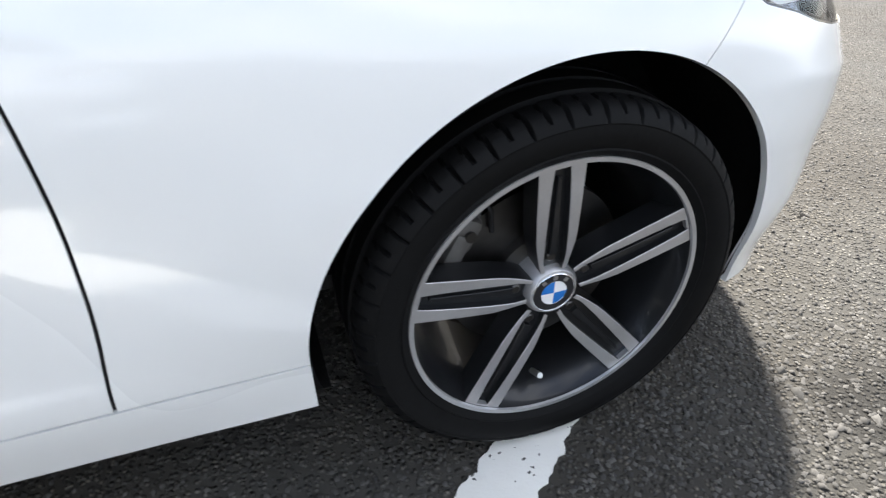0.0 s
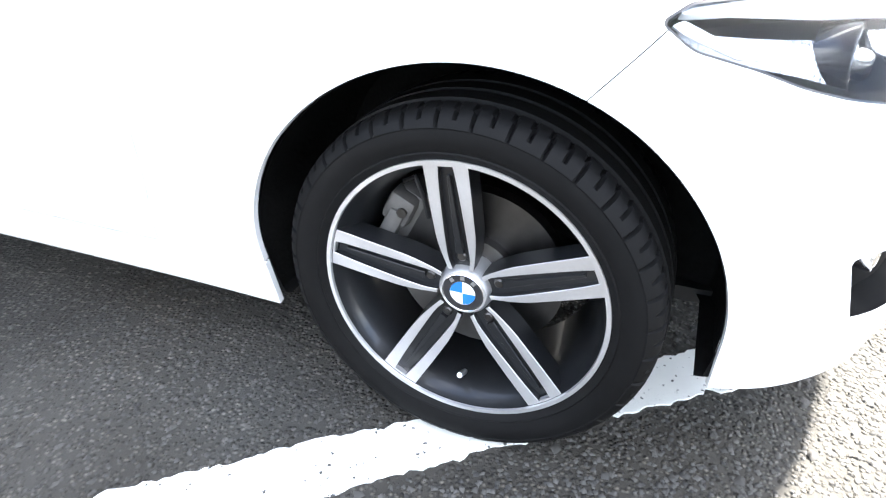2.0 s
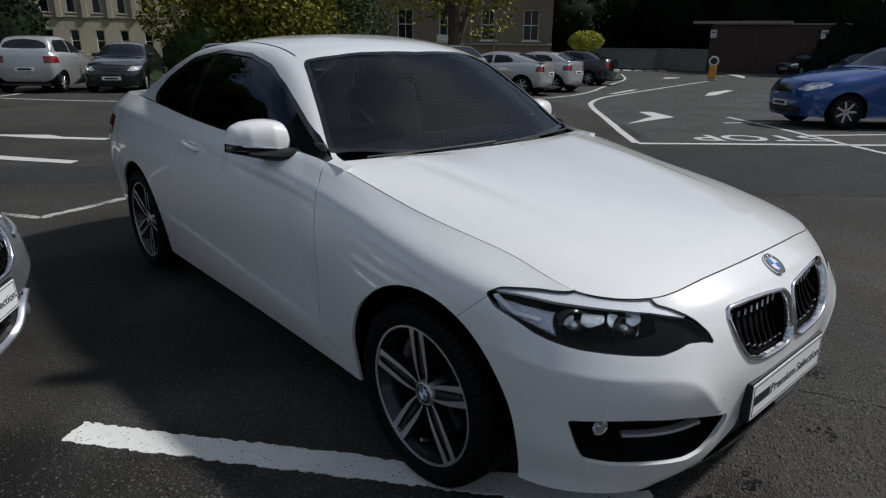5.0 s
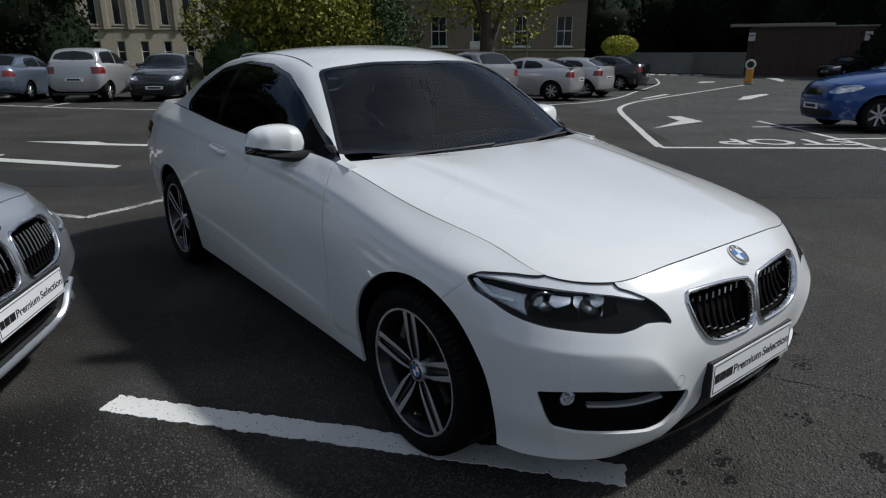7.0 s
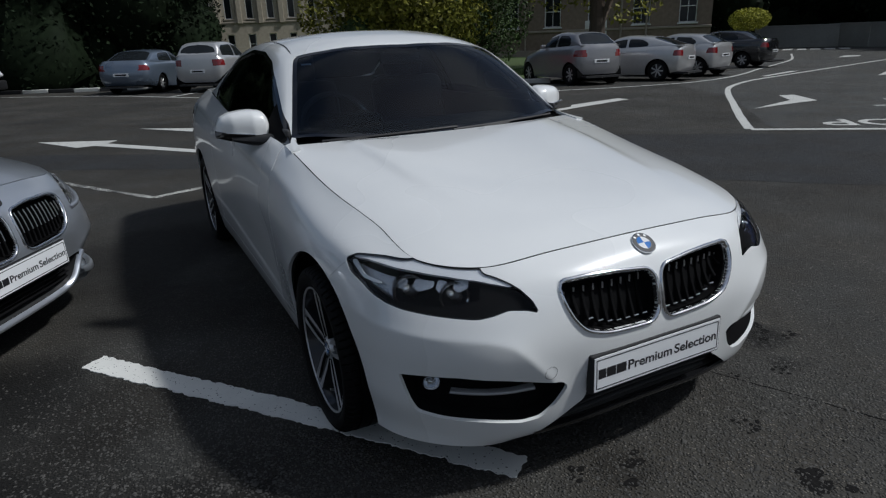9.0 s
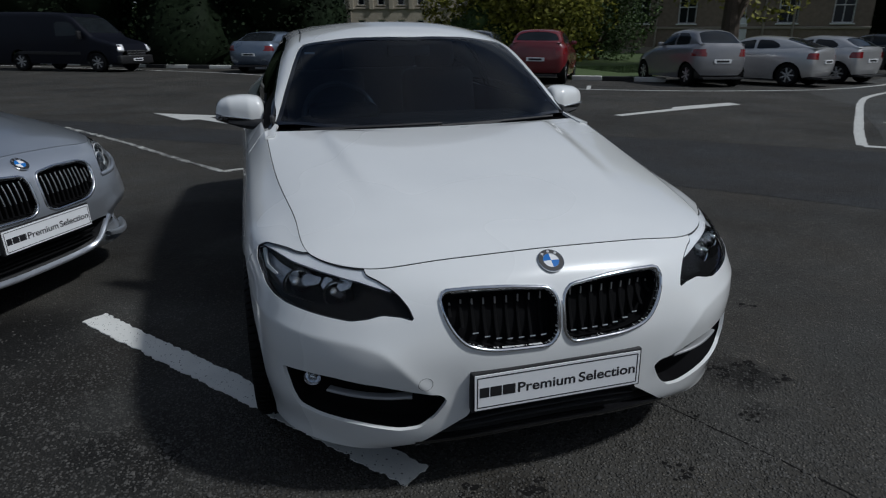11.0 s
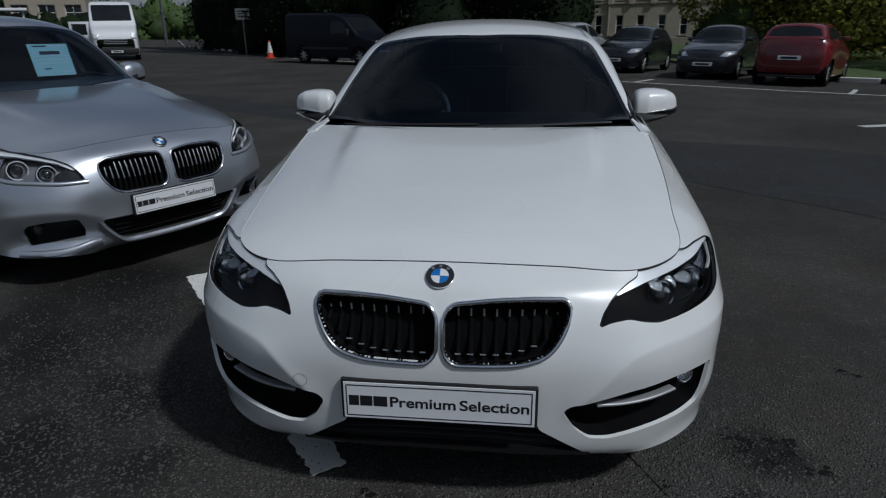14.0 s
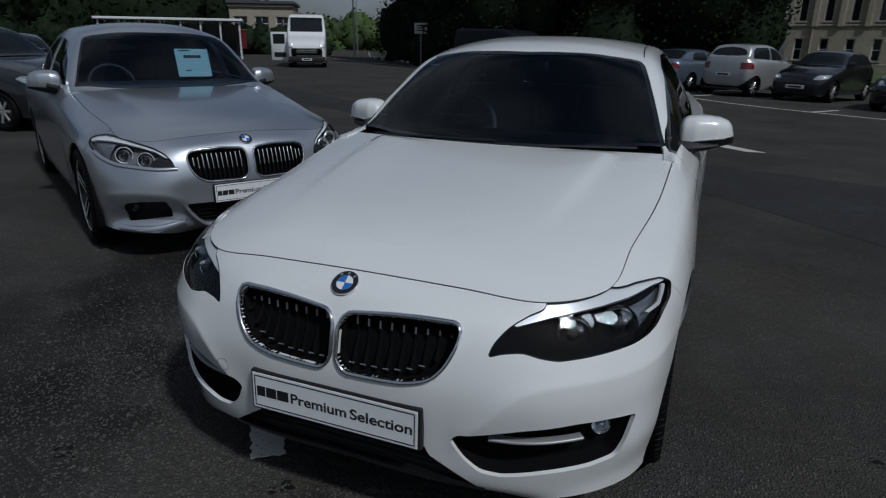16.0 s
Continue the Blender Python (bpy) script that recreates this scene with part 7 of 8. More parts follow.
    if open_door:
        d = part("open_door", box_bm(.06, .95, 1.45, pose(-.02, .48, 1.05), .03, 2), paint, c, "open driver's door", smooth=True)
        d.matrix_basis = Matrix.Translation((-W / 2, 1.25, 0)) @ Matrix.Rotation(radians(68), 4, "Z")
        part("door_glass", box_bm(.065, .70, .52, pose(-.02, .48, 1.42), .02, 2), WINGLASS, d)
        part("door_pocket", box_bm(.07, .72, .28, pose(-.02, .46, .62), .03, 2), BLACK, d)
    return c


van("dark_van", "dark navy panel van parked along a hedge", parked(-4.45, 21.6, -27), NAVY, 4.9, 1.9, 1.97, dark=True)
van("white_van", "white high-roofed panel van with its driver's door open", parked(-18.4, 26.6, -58), VANWHITE, 5.9, 2.0, 2.72, open_door=True)

# ---- kerbs, lawn, posts ----
def kerb(pts, group="painted kerb stones"):
    p = np.array([far(*q)[:2] for q in pts], float)
    s = np.concatenate([[0], np.cumsum(np.linalg.norm(np.diff(p, axis=0), axis=1))])
    run = thing("kerb", Matrix(), "kerb of stones painted black and white by turns", "kerb", kind="structure")
    meshes = []
    for mat in (KERBWHITE, KERBBLACK):
        bm = box_bm(.9, .14, .14, Matrix.Translation((0, 0, .07)), .02, 2)
        me = bpy.data.meshes.new("kerb_stone")
        bm.to_mesh(me)
        bm.free()
        me.materials.append(mat)
        meshes.append(me)
    for i, q in enumerate(np.arange(.46, s[-1], .92)):
        a = np.array([np.interp(q - .3, s, p[:, k]) for k in (0, 1)])
        b = np.array([np.interp(q + .3, s, p[:, k]) for k in (0, 1)])
        o = new("kerb_stone", meshes[i % 2])
        c, d = (a + b) / 2, b - a
        o.matrix_basis = Matrix.Translation((c[0], c[1], drop(c[0], c[1]))) @ Matrix.Rotation(math.atan2(d[1], d[0]), 4, "Z")
        o.parent = run
    return run


kerb([(-12.5, 31.5), (-8, 26.8), (-4.2, 23.6), (-1.2, 21.8), (.6, 21.2)])
kerb([(7.55, 13.75), (8.3, 13.2), (9.4, 12.35)])
kerb([(-40, 72), (-26, 47), (-18, 37.5), (-12.5, 31.5)])
LAWN = [far(*q)[:2] for q in ((7.55, 13.85), (8.35, 13.3), (9.45, 12.5), (10.3, 14.3), (13, 13.6), (19, 15.3), (27, 20), (30, 60), (4, 60), (5.0, 28), (5.8, 19), (8.0, 15.6))]
slab_on_ground("lawn", LAWN, .10, GRASS, "mown green lawn before the buildings", "lawn", "structure")


def blades(n, region, seed, z0=.10, h=.07):
    rnd = random.Random(seed)
    v, f = [], []
    for _ in range(n):
        x, y = rnd.uniform(*region[0]), rnd.uniform(*region[1])
        a, hh, w = rnd.uniform(0, math.tau), h * rnd.uniform(.5, 1.3), .012
        lx, ly = rnd.uniform(-.03, .03), rnd.uniform(-.03, .03)
        k = len(v)
        zg = z0 + float(drop(x, y))
        v += [(x - w * math.cos(a), y - w * math.sin(a), zg), (x + w * math.cos(a), y + w * math.sin(a), zg), (x + lx, y + ly, zg + hh)]
        f.append((k, k + 1, k + 2))
    return tagged(put("grass", v, f, LEAFGREEN, smooth=False), "short green grass blades", "grass", kind="stuff")


blades(9000, ((11.5, 15.0), (17.5, 21.5)), 3)


def post_sign(x, y, h, w, hh, face, label, yaw=-60):
    zg = float(drop(x, y))
    c = thing("sign_post", pose(x, y, zg, 0, 0, yaw), label, "sign")
    part("post", tube_bm([(0, 0, 0), (0, 0, h)], .035, 10), GALV, c, smooth=True)
    part("board", box_bm(w, .02, hh, pose(0, -.045, h - hh / 2), .004), face, c)
    for k in range(3):
        part("lettering_bar", box_bm(w * .7, .004, hh * .1, pose(0, -.058, h - hh * (.25 + .22 * k))), INK, c)
    return c


post_sign(-14.97, 33.4, 2.5, .75, .6, KERBWHITE, "white notice board on a grey post by the road", 25)


def cone(x, y, h=.9):
    zg = float(drop(x, y))
    c = thing("traffic_cone", pose(x, y, zg), "orange traffic cone with a white sleeve", "traffic cone")
    part("base", box_bm(.42, .42, .05, Matrix.Translation((0, 0, .025)), .012), ORANGE, c)
    part("body", bm_lathe([(.17, .05), (.135, h * .32)], 24), ORANGE, c, smooth=True)
    part("sleeve", bm_lathe([(.136, h * .32), (.052, h * .9)], 24), KERBWHITE, c, "white reflective sleeve", smooth=True)
    part("tip", bm_lathe([(.051, h * .9), (.035, h), (.0, h)], 24), ORANGE, c, smooth=True)
    return c


cone(-11.94, 29.13, .86)

# bollard with a round plate
b = thing("traffic_bollard", pose(*far(23.6, 10.75), 0, 0, -62) @ Matrix.Scale(.84, 4), "yellow plastic bollard with a round white sign", "bollard")
part("base", box_bm(.55, .35, .12, Matrix.Translation((0, 0, .06)), .03, 2), CONCRETE, b)
part("shell", box_bm(.42, .22, .80, Matrix.Translation((0, 0, .52)), .05, 3), YELLOW, b, smooth=True)
bm = bm_lathe([(.0, -.03), (.29, -.03), (.30, 0), (.29, .03), (.0, .03)], 32)
o = part("sign_disc", bm, KERBWHITE, b, "round white sign plate", smooth=True)
o.matrix_basis = pose(0, 0, 1.17, 90)
o2 = part("sign_face", bm_lathe([(.0, .034), (.19, .034), (.19, .03)], 32), INK, b, "dark round sign face", smooth=True)
o2.matrix_basis = pose(0, 0, 1.17, 90)


# ---- buildings ----
def facade(name, label, m, L, H, bays, storeys, wall, depth=9.0, win=(1.0, 1.8), parapet=.5, pipes=(), frame=True):
    """A front along x from 0 to L facing -y: piers and bands round real openings. storeys: (sill, head) heights."""
    c = thing(name, m, label, "building")
    t = .38
    w = win[0]
    xs = [(k + .5) * L / bays for k in range(bays)]
    xe = [0.0]
    for x in xs:
        xe += [x - w / 2, x + w / 2]
    xe.append(L)
    ze = [0.0]
    for a, b2 in storeys:
        ze += [a, b2]
    ze.append(H)
    bm = bmesh.new()
    for i in range(len(xe) - 1):
        for j in range(len(ze) - 1):
            if i % 2 and j % 2:
                continue
            box_bm(xe[i + 1] - xe[i], t, ze[j + 1] - ze[j], pose((xe[i] + xe[i + 1]) / 2, t / 2, (ze[j] + ze[j + 1]) / 2), bm=bm)
    bmesh.ops.remove_doubles(bm, verts=bm.verts[:], dist=.002)
    part("front_wall", bm, wall, c)
    part("body", box_bm(L - .02, depth, H - .05, pose(L / 2, depth / 2 + t + .25, H / 2 - .03)), wall, c)
    part("plinth", box_bm(L + .1, depth + .6, 3.2, pose(L / 2, depth / 2 + .2, -1.6)), TRIM, c)
    part("roof", box_bm(L + .5, depth + 1, .35, pose(L / 2, depth / 2, H + .17), .05), SLATE, c)
    part("cornice", box_bm(L + .3, .5, .3, pose(L / 2, -.02, H - .2), .06, 2), TRIM, c)
    for a, b2 in storeys:
        part("string_course", box_bm(L + .06, .10, .16, pose(L / 2, -.04, a - .28), .03, 2), TRIM, c)
        for x in xs:
            wdw = part("window", box_bm(w, .02, b2 - a, pose(x, t * .62, (a + b2) / 2)), WINGLASS, c, "dark paned window")
            part("sill", box_bm(w + .2, .16, .10, pose(x, -.03, a - .05), .02), WINFRAME if frame else TRIM, wdw)
            for sx_ in (-1, 1):
                part("jamb", box_bm(.07, .06, b2 - a, pose(x + sx_ * (w / 2 - .035), t * .5, (a + b2) / 2)), WINFRAME, wdw)
            for z in (a + .035, (a + b2) / 2, b2 - .035):
                part("glazing_bar", box_bm(w, .05, .06, pose(x, t * .5, z)), WINFRAME, wdw)
            if w > .9:
                part("glazing_bar", box_bm(.04, .05, b2 - a, pose(x, t * .52, (a + b2) / 2)), WINFRAME, wdw)
    for x in pipes:
        part("downpipe", tube_bm([(x, -.10, 0), (x, -.10, H - .3)], .07, 8), TRIM, c, smooth=True)
    return c


# pale stone wing, seen beyond the trees
pale = facade("stone_building", "pale stone institutional building with tall narrow windows", Matrix.Translation((6.6, 57.5, 0)) @ Matrix.Rotation(radians(-13), 4, "Z"), 30, 9.6, 17, [(.35, 2.0), (3.25, 7.6)], STONE, 9, (.62, 1.8), pipes=(1.7, 17.0), frame=False)
for k in range(18):
    part("pier", box_bm(.42, .22, 6.3, pose(k * 30 / 17 + .0, -.10, 6.0), .04), STONE, pale)
# brown wing in shade
brown = facade("brown_building", "brown stone building with white sash windows", Matrix.Translation((24.6, 39.4, 0)) @ Matrix.Rotation(radians(-43), 4, "Z"), 15.2, 8.4, 5, [(1.55, 3.65), (5.0, 7.2)], STONEDARK, 10, (1.15, 2.1), pipes=(2.6, 9.3, 11.0))
part("door", box_bm(1.5, .08, 1.9, pose(7.6, -.02, .95), .02), WINFRAME, brown, "pale door")

# brick wall and fence along the far lane
def wall_run(name, pts, h, t, mat, label, cap=True):
    c = thing(name, Matrix(), label, "wall", kind="structure")
    for a, b2 in zip(pts, pts[1:]):
        a, b2 = np.array(a), np.array(b2)
        d = b2 - a
        n = np.linalg.norm(d)
        m = Matrix.Translation(((a + b2)[0] / 2, (a + b2)[1] / 2, h / 2 + drop(*(a + b2) / 2))) @ Matrix.Rotation(math.atan2(d[1], d[0]), 4, "Z")
        part("wall_length", box_bm(n, t, h, m), mat, c)
        if cap:
            part("coping", box_bm(n, t + .12, .10, m @ Matrix.Translation((0, 0, h / 2 + .05)), .02), CONCRETE, c)
        k = int(n // 3)
        for i in range(k + 1):
            part("pier", box_bm(.35, t + .16, h + .02, m @ Matrix.Translation((-n / 2 + i * n / max(1, k), 0, .01)), .02), mat, c)
    return c


wall_run("brick_wall", [(47.0, 22.5), (50.5, 14.0), (58, -4)], 3.4, .3, BRICKWALL, "dark brick wall at the end of the lane")
wall_run("low_wall", [(46.8, 33.6), (49.5, 28.5), (47.2, 22.7)], 1.6, .25, CONCRETE, "low grey wall beyond the lane")
# pale sheet roof of a lean-to that stands on the wall
d_ = np.array((3.5, -8.5)) / np.hypot(3.5, 8.5)
c_ = np.array((47.0, 22.5)) + d_ * 1.9
sh = thing("lean_to", Matrix.Translation((c_[0], c_[1], float(drop(*c_)) + 3.52)) @ Matrix.Rotation(math.atan2(d_[1], d_[0]), 4, "Z"), "lean-to roof of pale sheet along a brick wall", "shed roof")
part("roof", box_bm(6.8, 1.8, .10, pose(0, .55, .10, 5, 0, 0), .02), CONCRETE, sh, "pale corrugated sheet")
part("fascia", box_bm(6.8, .06, .20, pose(0, -.36, .06), .01), TRIM, sh, "stained pale edge board")
for x, y in ((46.9, 22.4), (49.6, 15.6)):
    nb = thing("notice", pose(x - .25, y - .12, 2.2, 0, 0, -66), "small white notice on a brick wall", "sign")
    part("board", box_bm(.45, .03, .6, None, .005), KERBWHITE, nb)
    part("lettering_bar", box_bm(.3, .01, .06, pose(0, -.02, .1)), INK, nb)

# far side of the road: low buildings, yard, posts
low = facade("flat_roofed_building", "low cream flat-roofed building across the road", Matrix.Translation((-52.4, 61.5, 1.2)) @ Matrix.Rotation(radians(30), 4, "Z"), 7.4, 4.2, 3, [(1.2, 2.8)], STONE, 8, (1.6, 1.6))
glz = thing("glazed_shelter", Matrix.Translation((-37.5, 30.5, 0)) @ Matrix.Rotation(radians(38), 4, "Z"), "white framed glazed shelter", "shelter")
for k in range(8):
    part("upright", box_bm(.09, .09, 2.6, pose(k * 1.3, 0, 1.3)), VANWHITE, glz)
    part("upright", box_bm(.09, .09, 2.6, pose(k * 1.3, 2.2, 1.3)), VANWHITE, glz)
part("flat_roof", box_bm(9.6, 2.8, .16, pose(4.55, 1.1, 2.66), .03), VANWHITE, glz)
part("rear_pane", box_bm(9.2, .03, 2.2, pose(4.55, 2.1, 1.3)), WINGLASS, glz)
skip = thing("red_skip", Matrix.Translation((-37.5, 43.5, .6)) @ Matrix.Rotation(radians(38), 4, "Z"), "red metal container beside the road", "container")
part("bin", box_bm(2.8, 1.6, 1.5, pose(0, 0, .75), .06), RED, skip)
part("rim", box_bm(2.95, 1.75, .1, pose(0, 0, 1.53), .03), RED, skip)


def lamp_post(x, y, h, yaw):
    c = thing("street_lamp", pose(x, y, float(drop(x, y)), 0, 0, yaw), "grey steel street lamp on a tall pole", "street lamp")
    part("pole", tube_bm([(0, 0, 0), (0, 0, h * .6), (0, 0, h)], .08, 10, taper=.6), GALV, c, smooth=True)
    part("arm", tube_bm([(0, 0, h), (.4, 0, h + .15), (1.1, 0, h + .2)], .04, 8), GALV, c, smooth=True)
    part("head", box_bm(.6, .22, .12, pose(1.3, 0, h + .18), .04, 2), GALV, c, smooth=True)
    return c


lamp_post(-29.0, 50.0, 7.5, 160)
lamp_post(-40.0, 70.0, 7.5, 160)
lamp_post(50.0, 12.5, 7.5, 200)


# ---- trees and hedges ----
def crown_mesh(clumps, n, size, seed, core=False):
    """Small leaf quads scattered near the surfaces of clumps (x, y, z, rx, ry, rz); core: with the dense inner growth as well."""
    rng = np.random.default_rng(seed)
    cl = np.array(clumps, float)
    wgt = cl[:, 3] * cl[:, 4] + cl[:, 3] * cl[:, 5]
    idx = rng.choice(len(cl), n, p=wgt / wgt.sum())
    d = rng.normal(size=(n, 3))
    d /= np.linalg.norm(d, axis=1)[:, None]
    r = 1 - np.abs(rng.normal(0, .16, n))
    p = cl[idx, :3] + d * cl[idx, 3:] * r[:, None]
    keep_ = p[:, 2] > -3
    p, d = p[keep_], d[keep_]
    n = len(p)
    a = rng.normal(size=(n, 3)) + d * .7
    a /= np.linalg.norm(a, axis=1)[:, None]
    u = np.cross(a, rng.normal(size=(n, 3)))
    u /= np.linalg.norm(u, axis=1)[:, None] + 1e-9
    w = np.cross(a, u)
    s = size * rng.uniform(.5, 1.35, n)[:, None]
    q = np.stack([p - u * s * .5, p + w * s * .28 + a * s * .1, p + u * s * .5, p - w * s * .28 + a * s * .1], 1).reshape(-1, 3)
    faces = np.arange(4 * n).reshape(-1, 4)
    if core:
        nu_, nv_ = 14, 8
        th, ph = np.meshgrid(np.linspace(0, math.tau, nu_, endpoint=False), np.linspace(-1.5, 1.5, nv_), indexing="ij")
        ball = np.stack([np.cos(ph) * np.cos(th), np.cos(ph) * np.sin(th), np.sin(ph)], 2).reshape(-1, 3)
        bf = np.array([(i * nv_ + j, ((i + 1) % nu_) * nv_ + j, ((i + 1) % nu_) * nv_ + j + 1, i * nv_ + j + 1) for i in range(nu_) for j in range(nv_ - 1)])
        for c_ in cl:
            bump_ = 1 + rng.uniform(-.34, .16, len(ball))[:, None]
            b_ = c_[:3] + ball * c_[3:] * .80 * bump_
            faces = np.vstack([faces, bf + len(q)])
            q = np.vstack([q, b_])
    me = bpy.data.meshes.new("crown")
    me.vertices.add(len(q))
    me.vertices.foreach_set("co", q.ravel())
    me.loops.add(faces.size)
    me.loops.foreach_set("vertex_index", faces.ravel())
    me.polygons.add(len(faces))
    me.polygons.foreach_set("loop_start", np.arange(0, faces.size, 4))
    me.update(calc_edges=True)
    me.validate()
    return me


def tree(x, y, h, r, mat, label, n=9000, leaf=.22, seed=1, low=.25, trunk_r=.22, clumps=26, name="tree", stretch=1.0):
    rnd = random.Random(seed)
    c = thing(name, pose(x, y, float(drop(x, y))), label, "tree")
    tops = []
    cl = []
    for k in range(clumps):
        t = (k + .5) / clumps
        z = h * (low + (1 - low) * t)
        rr = r * math.sin(math.pi * (.18 + .78 * t)) ** .8
        a = k * 2.4 + rnd.uniform(-.4, .4)
        q = rr * rnd.uniform(.35, .85)
        s = r * rnd.uniform(.28, .5)
        cl.append((q * math.cos(a), q * math.sin(a), z, s, s, s * .75 * stretch))
        tops.append((q * math.cos(a) * .7, q * math.sin(a) * .7, z))
    bm = tube_bm([(0, 0, 0), (rnd.uniform(-.1, .1), rnd.uniform(-.1, .1), h * .3), (rnd.uniform(-.2, .2), rnd.uniform(-.2, .2), h * .6), (0, 0, h * .9)], trunk_r, 10, taper=.25)
    part("trunk", bm, BARK, c, smooth=True)
    for k in range(0, clumps, 2):
        tx, ty, tz = tops[k]
        b0 = max(h * .15, tz - r * .6)
        part("limb", tube_bm([(0, 0, b0), (tx * .5, ty * .5, (b0 + tz) / 2 + .1), (tx, ty, tz)], trunk_r * .35, 6, taper=.3), BARK, c, smooth=True)
    me = crown_mesh(cl, n, leaf, seed)
    me.materials.append(mat)
    o = new("crown", me)
    o.parent = c
    return c


def hedge(name, label, pts, h, depth, mat, n, leaf, seed):
    """A thick belt of evergreens along a line."""
    rnd = random.Random(seed)
    p = np.array(pts, float)
    s = np.concatenate([[0], np.cumsum(np.linalg.norm(np.diff(p, axis=0), axis=1))])
    cl = []
    for q in np.arange(0, s[-1], depth * .55):
        x, y = (np.interp(q, s, p[:, k]) for k in (0, 1))
        for _ in range(5):
            z = h * rnd.uniform(.08, .98)
            rr = depth * rnd.uniform(.45, .8)
            cl.append((x + rnd.uniform(-.5, .5) * depth, y + rnd.uniform(-.5, .5) * depth, z + float(drop(x, y)), rr, rr, rr * 1.2))
    me = crown_mesh(cl, n, leaf, seed, core=True)
    me.materials.append(mat)
    return tagged(new(name, me), label, "hedge", kind="stuff")


hedge("tall_hedge", "tall dark evergreen trees behind the parked cars", [(-16, 39), (-9, 32.5), (-4, 28.5), (0, 28.0), (3.4, 30.5)], 11, 3.4, LEAFDARK, 85000, .20, 11)
hedge("tall_hedge", "second row of dark evergreen trees", [(-20, 46), (-10, 38), (-3, 34), (2.5, 35)], 15, 4.5, LEAFDARK, 50000, .30, 12)
hedge("dark_trees", "dark trees beyond the lane and low wall", [(40.5, 31.5), (45, 38), (52, 40), (60, 30), (54, 16), (52, 0), (54, -20)], 15, 5, LEAFDARK, 70000, .36, 13)
hedge("far_trees", "tall dark trees closing the view behind the wall", [(28, 52), (50, 56), (72, 48), (78, 20), (78, -30)], 19, 7, LEAFDARK, 20000, .9, 18)
hedge("clipped_bush", "rounded dark green bush before a stone building", [(9.2, 29.5), (11.4, 28.6)], 2.2, 1.2, LEAFGREEN, 6000, .14, 14)
hedge("far_hillside", "wooded hillside across the road", [(-105, 30), (-95, 50), (-84, 66), (-73, 81)], 12, 9, LEAFDARK, 20000, 1.0, 15)
hedge("far_woods", "low woods on the horizon beyond the road", [(-80, 90), (-62, 112), (-30, 135), (0, 140)], 4.0, 5, LEAFGREEN, 14000, .8, 19)
hedge("roadside_hedge", "dark hedge before the low building", [(-60, 36), (-50, 42), (-40, 50), (-36, 56)], 1.9, 1.6, LEAFDARK, 6000, .3, 17)
hedge("roadside_trees", "trees along the road", [(-26, 62), (-30, 78), (-40, 100)], 9, 4, LEAFGREEN, 9000, .5, 16)
tree(13.2, 29.2, 5.6, 4.4, LEAFGOLD, "broad yellow-green tree in leaf on the lawn", 24000, .25, 21, .12, .16, 40)
tree(16.8, 28.5, 5.0, 3.2, LEAFGREEN, "green tree beside a yellow-green one", 16000, .17, 22, .15, .18, 24)
tree(18.6, 20.8, 9.5, 4.2, LEAFGOLD, "tall tree with a thick trunk and thin yellowing leaves", 7000, .24, 23, .33, .42, 22)
tp = thing("clipped_shrub", pose(32.0, 23.3, float(drop(32.0, 23.3)) + .25), "golden clipped shrub with a rounded head", "shrub")
part("stem", tube_bm([(0, 0, -.3), (0, 0, 1.3)], .08, 8), BARK, tp, smooth=True)
me = crown_mesh([(0, 0, 1.75, 1.15, 1.15, .65), (-.45, .1, 1.7, .7, .7, .55), (.5, -.1, 1.75, .7, .7, .55)], 5000, .10, 31)
me.materials.append(LEAFBALL)
new("head", me).parent = tp


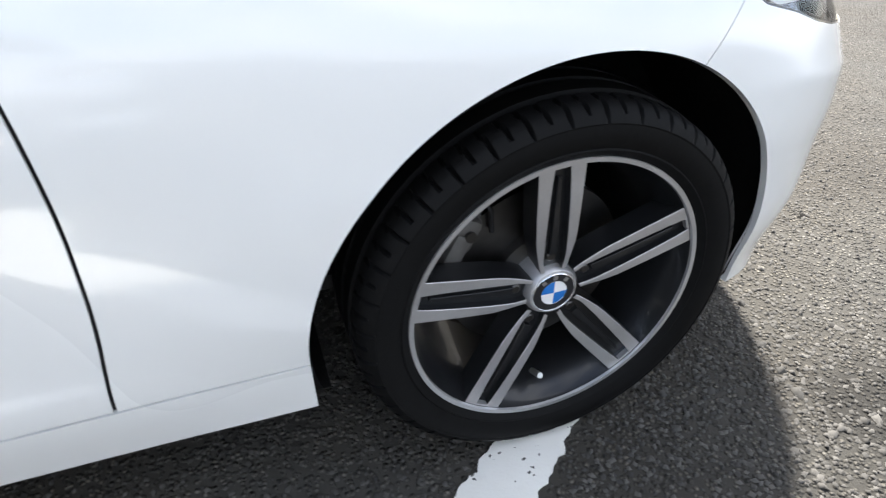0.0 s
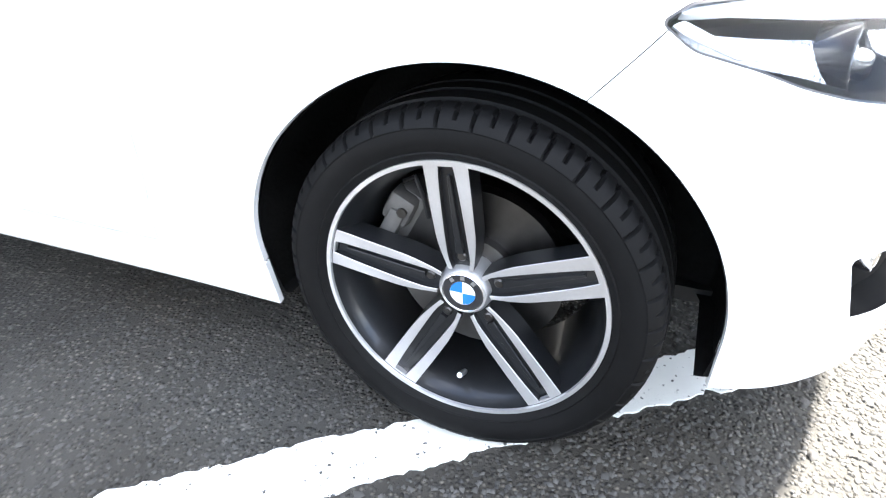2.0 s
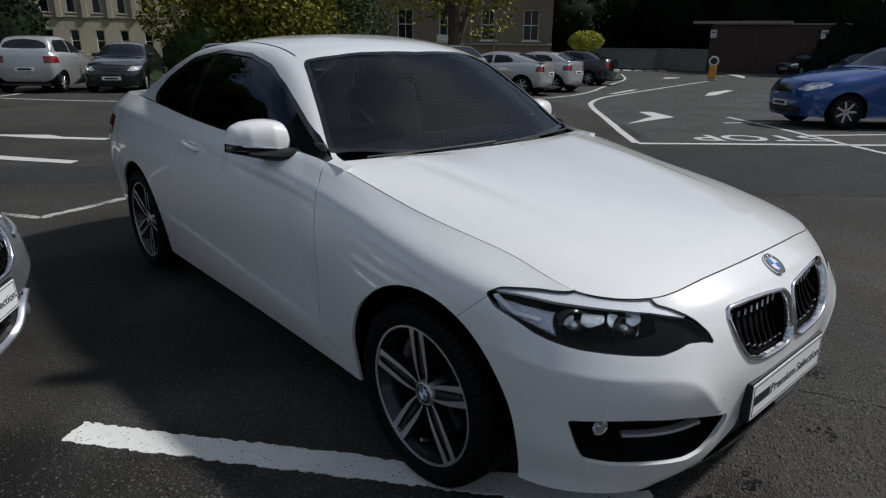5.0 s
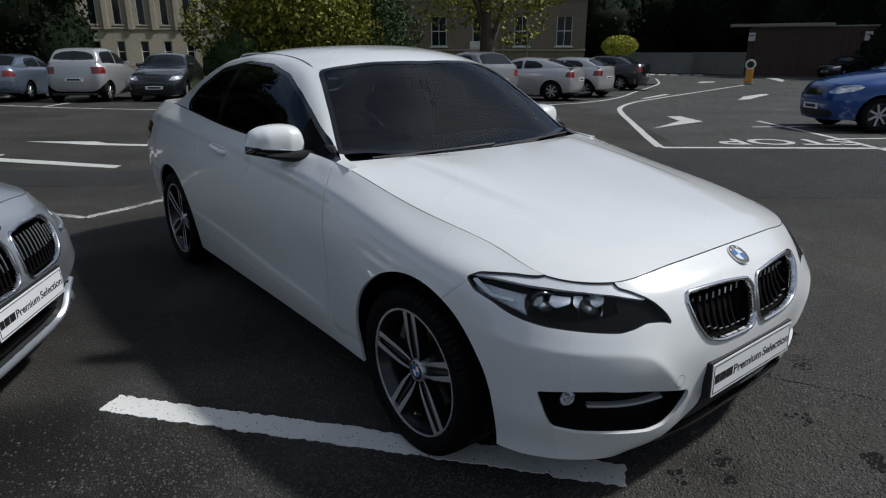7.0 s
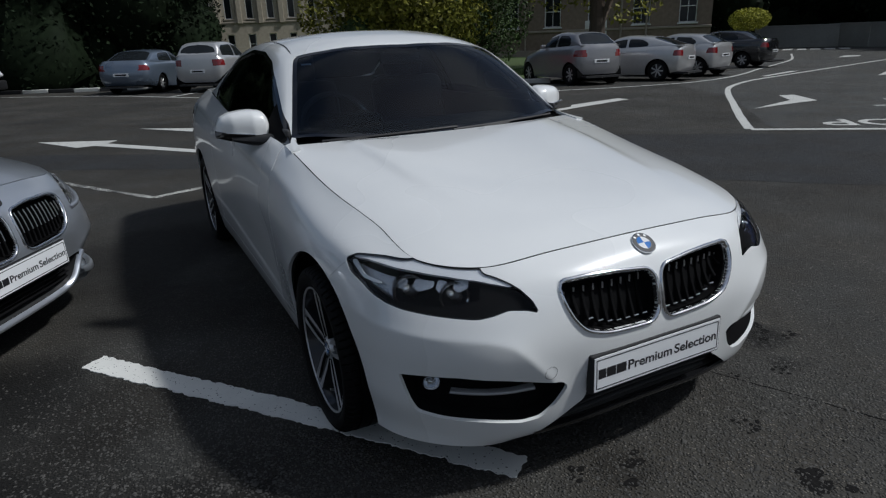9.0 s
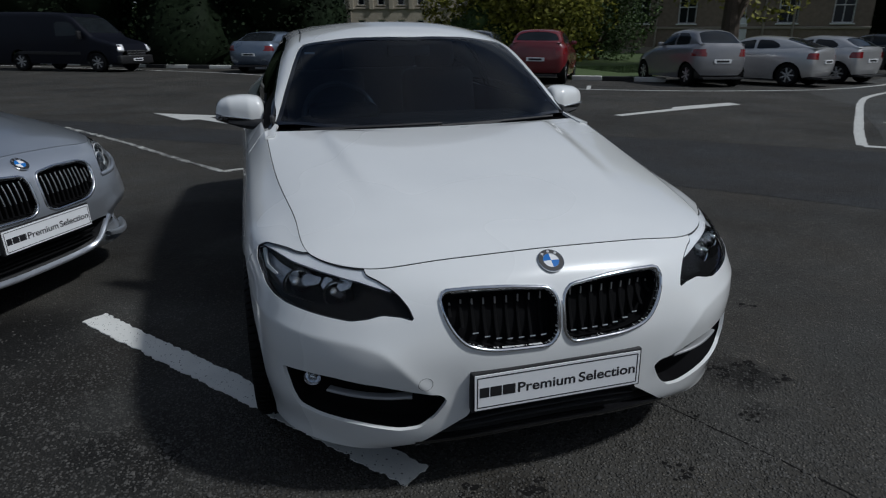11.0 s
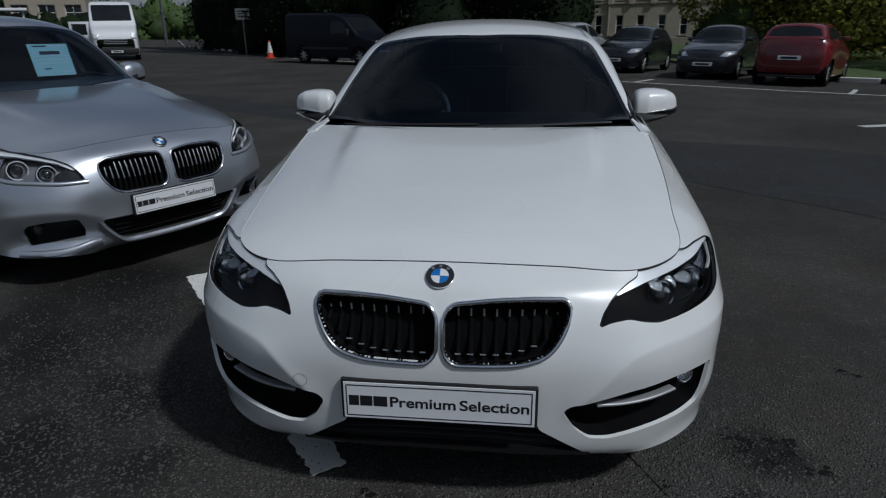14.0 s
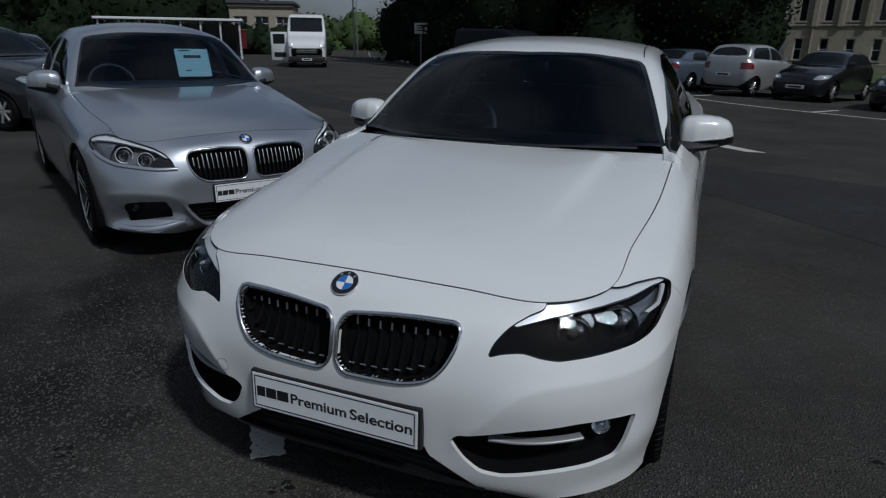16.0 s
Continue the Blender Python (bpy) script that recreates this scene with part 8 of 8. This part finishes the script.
# ---- loose stone chips and stains on the asphalt ----
def chips(n, x0, x1, y0, y1, seed, size=(.0035, .0075), lift=.0008, fade=True):
    """Chippings set in the surface, each a small uneven stone."""
    rng = np.random.default_rng(seed)
    p = np.stack([rng.uniform(x0, x1, n), rng.uniform(y0, y1, n), np.full(n, lift)], 1)
    cx, cy, wx, wy = (x0 + x1) / 2, (y0 + y1) / 2, (x1 - x0) * .36, (y1 - y0) * .36
    line_a, line_b = np.array((-1.665, 1.035)), np.array((-.385, -.585))
    d_ = (line_b - line_a) / np.linalg.norm(line_b - line_a)
    rel = p[:, :2] - line_a
    along, off = rel @ d_, np.abs(rel @ np.array((-d_[1], d_[0])))
    p = p[rng.uniform(0, 1, len(p)) < np.exp(-((p[:, 0] - cx) / wx) ** 2 - ((p[:, 1] - cy) / wy) ** 2)] if fade else p
    rel = p[:, :2] - line_a
    along, off = rel @ d_, np.abs(rel @ np.array((-d_[1], d_[0])))
    p = p[~((off < .062) & (along > -.02) & (along < np.linalg.norm(line_b - line_a) + .02))]
    n = len(p)
    r = rng.uniform(*size, n)
    a = rng.uniform(0, math.tau, n)
    base = np.array([(1, 0, 0), (.2, .8, 0), (-.9, .3, 0), (-.3, -.8, 0), (.05, .05, .75), (.5, -.4, .5)])
    b = base[None] * (1 + rng.uniform(-.35, .35, (n, 6, 1))) * r[:, None, None]
    c, s_ = np.cos(a)[:, None], np.sin(a)[:, None]
    v = np.stack([b[..., 0] * c - b[..., 1] * s_, b[..., 0] * s_ + b[..., 1] * c, b[..., 2] * rng.uniform(.5, 1, (n, 1))], 2) + p[:, None]
    f = np.array([(0, 1, 4), (1, 2, 4), (2, 3, 4), (3, 5, 4), (5, 0, 4), (3, 0, 5)])
    F = (f[None] + 6 * np.arange(n)[:, None, None]).reshape(-1, 3)
    me = bpy.data.meshes.new("stone_chips")
    me.vertices.add(6 * n)
    me.vertices.foreach_set("co", v.reshape(-1))
    me.loops.add(F.size)
    me.loops.foreach_set("vertex_index", F.ravel())
    me.polygons.add(len(F))
    me.polygons.foreach_set("loop_start", np.arange(0, F.size, 3))
    me.update(calc_edges=True)
    me.validate()
    me.materials.append(CHIPS)
    return tagged(new("stone_chips", me), "pale and dark stone chips set in the asphalt", "chippings", kind="stuff")


chips(45000, -2.5, .3, -1.7, 1.2, 41)
chips(30000, -.6, 2.0, -2.0, .3, 42)
chips(260, -2.0, -.2, -1.3, .6, 43, (.009, .014))
chips(160, -.4, 1.6, -1.6, .2, 44, (.008, .013))


# a crack that runs out from under the front of the car
crack = spline([(.50, -.22), (.62, -.44), (.68, -.57), (.77, -.76), (.84, -.93), (.89, -1.04), (1.0, -1.35), (1.2, -1.8), (1.3, -2.4)], np.linspace(0, 1, 60))
slab_on_ground("asphalt_crack", np.vstack([crack + (.004, 0), (crack - (.004, 0))[::-1]]), .0012, OIL, "thin dark crack in the asphalt", "crack", "structure", amp=.004, step=.02, seed=9)


def splashes(seed, spots):
    """Small dark oil drips, each a scatter of little flat blots."""
    rnd = random.Random(seed)
    for x, y, r in spots:
        bm = bmesh.new()
        for _ in range(9):
            a, d = rnd.uniform(0, math.tau), r * rnd.uniform(0, 1)
            cx, cy, q = x + d * math.cos(a), y + d * math.sin(a), r * rnd.uniform(.10, .34)
            vs = [bm.verts.new((cx + q * rnd.uniform(.6, 1.2) * math.cos(t), cy + q * rnd.uniform(.5, 1.0) * math.sin(t), .0012 + rnd.random() * .0006)) for t in np.linspace(0, math.tau, 11, endpoint=False)]
            bm.faces.new(vs)
        tagged(part("oil_stain", bm, OIL), "dark oil drips soaked into the asphalt", "stain", kind="structure")


splashes(7, ((-.23, -.69, .05), (-.07, -.76, .09), (.44, -.79, .06), (1.1, -.35, .10), (1.22, -.45, .06), (.7, -.56, .03), (1.0, -.28, .05), (-.45, -1.0, .03), (.9, -.62, .04), (-1.05, -.85, .05), (1.6, .2, .05), (.35, -1.15, .12)))
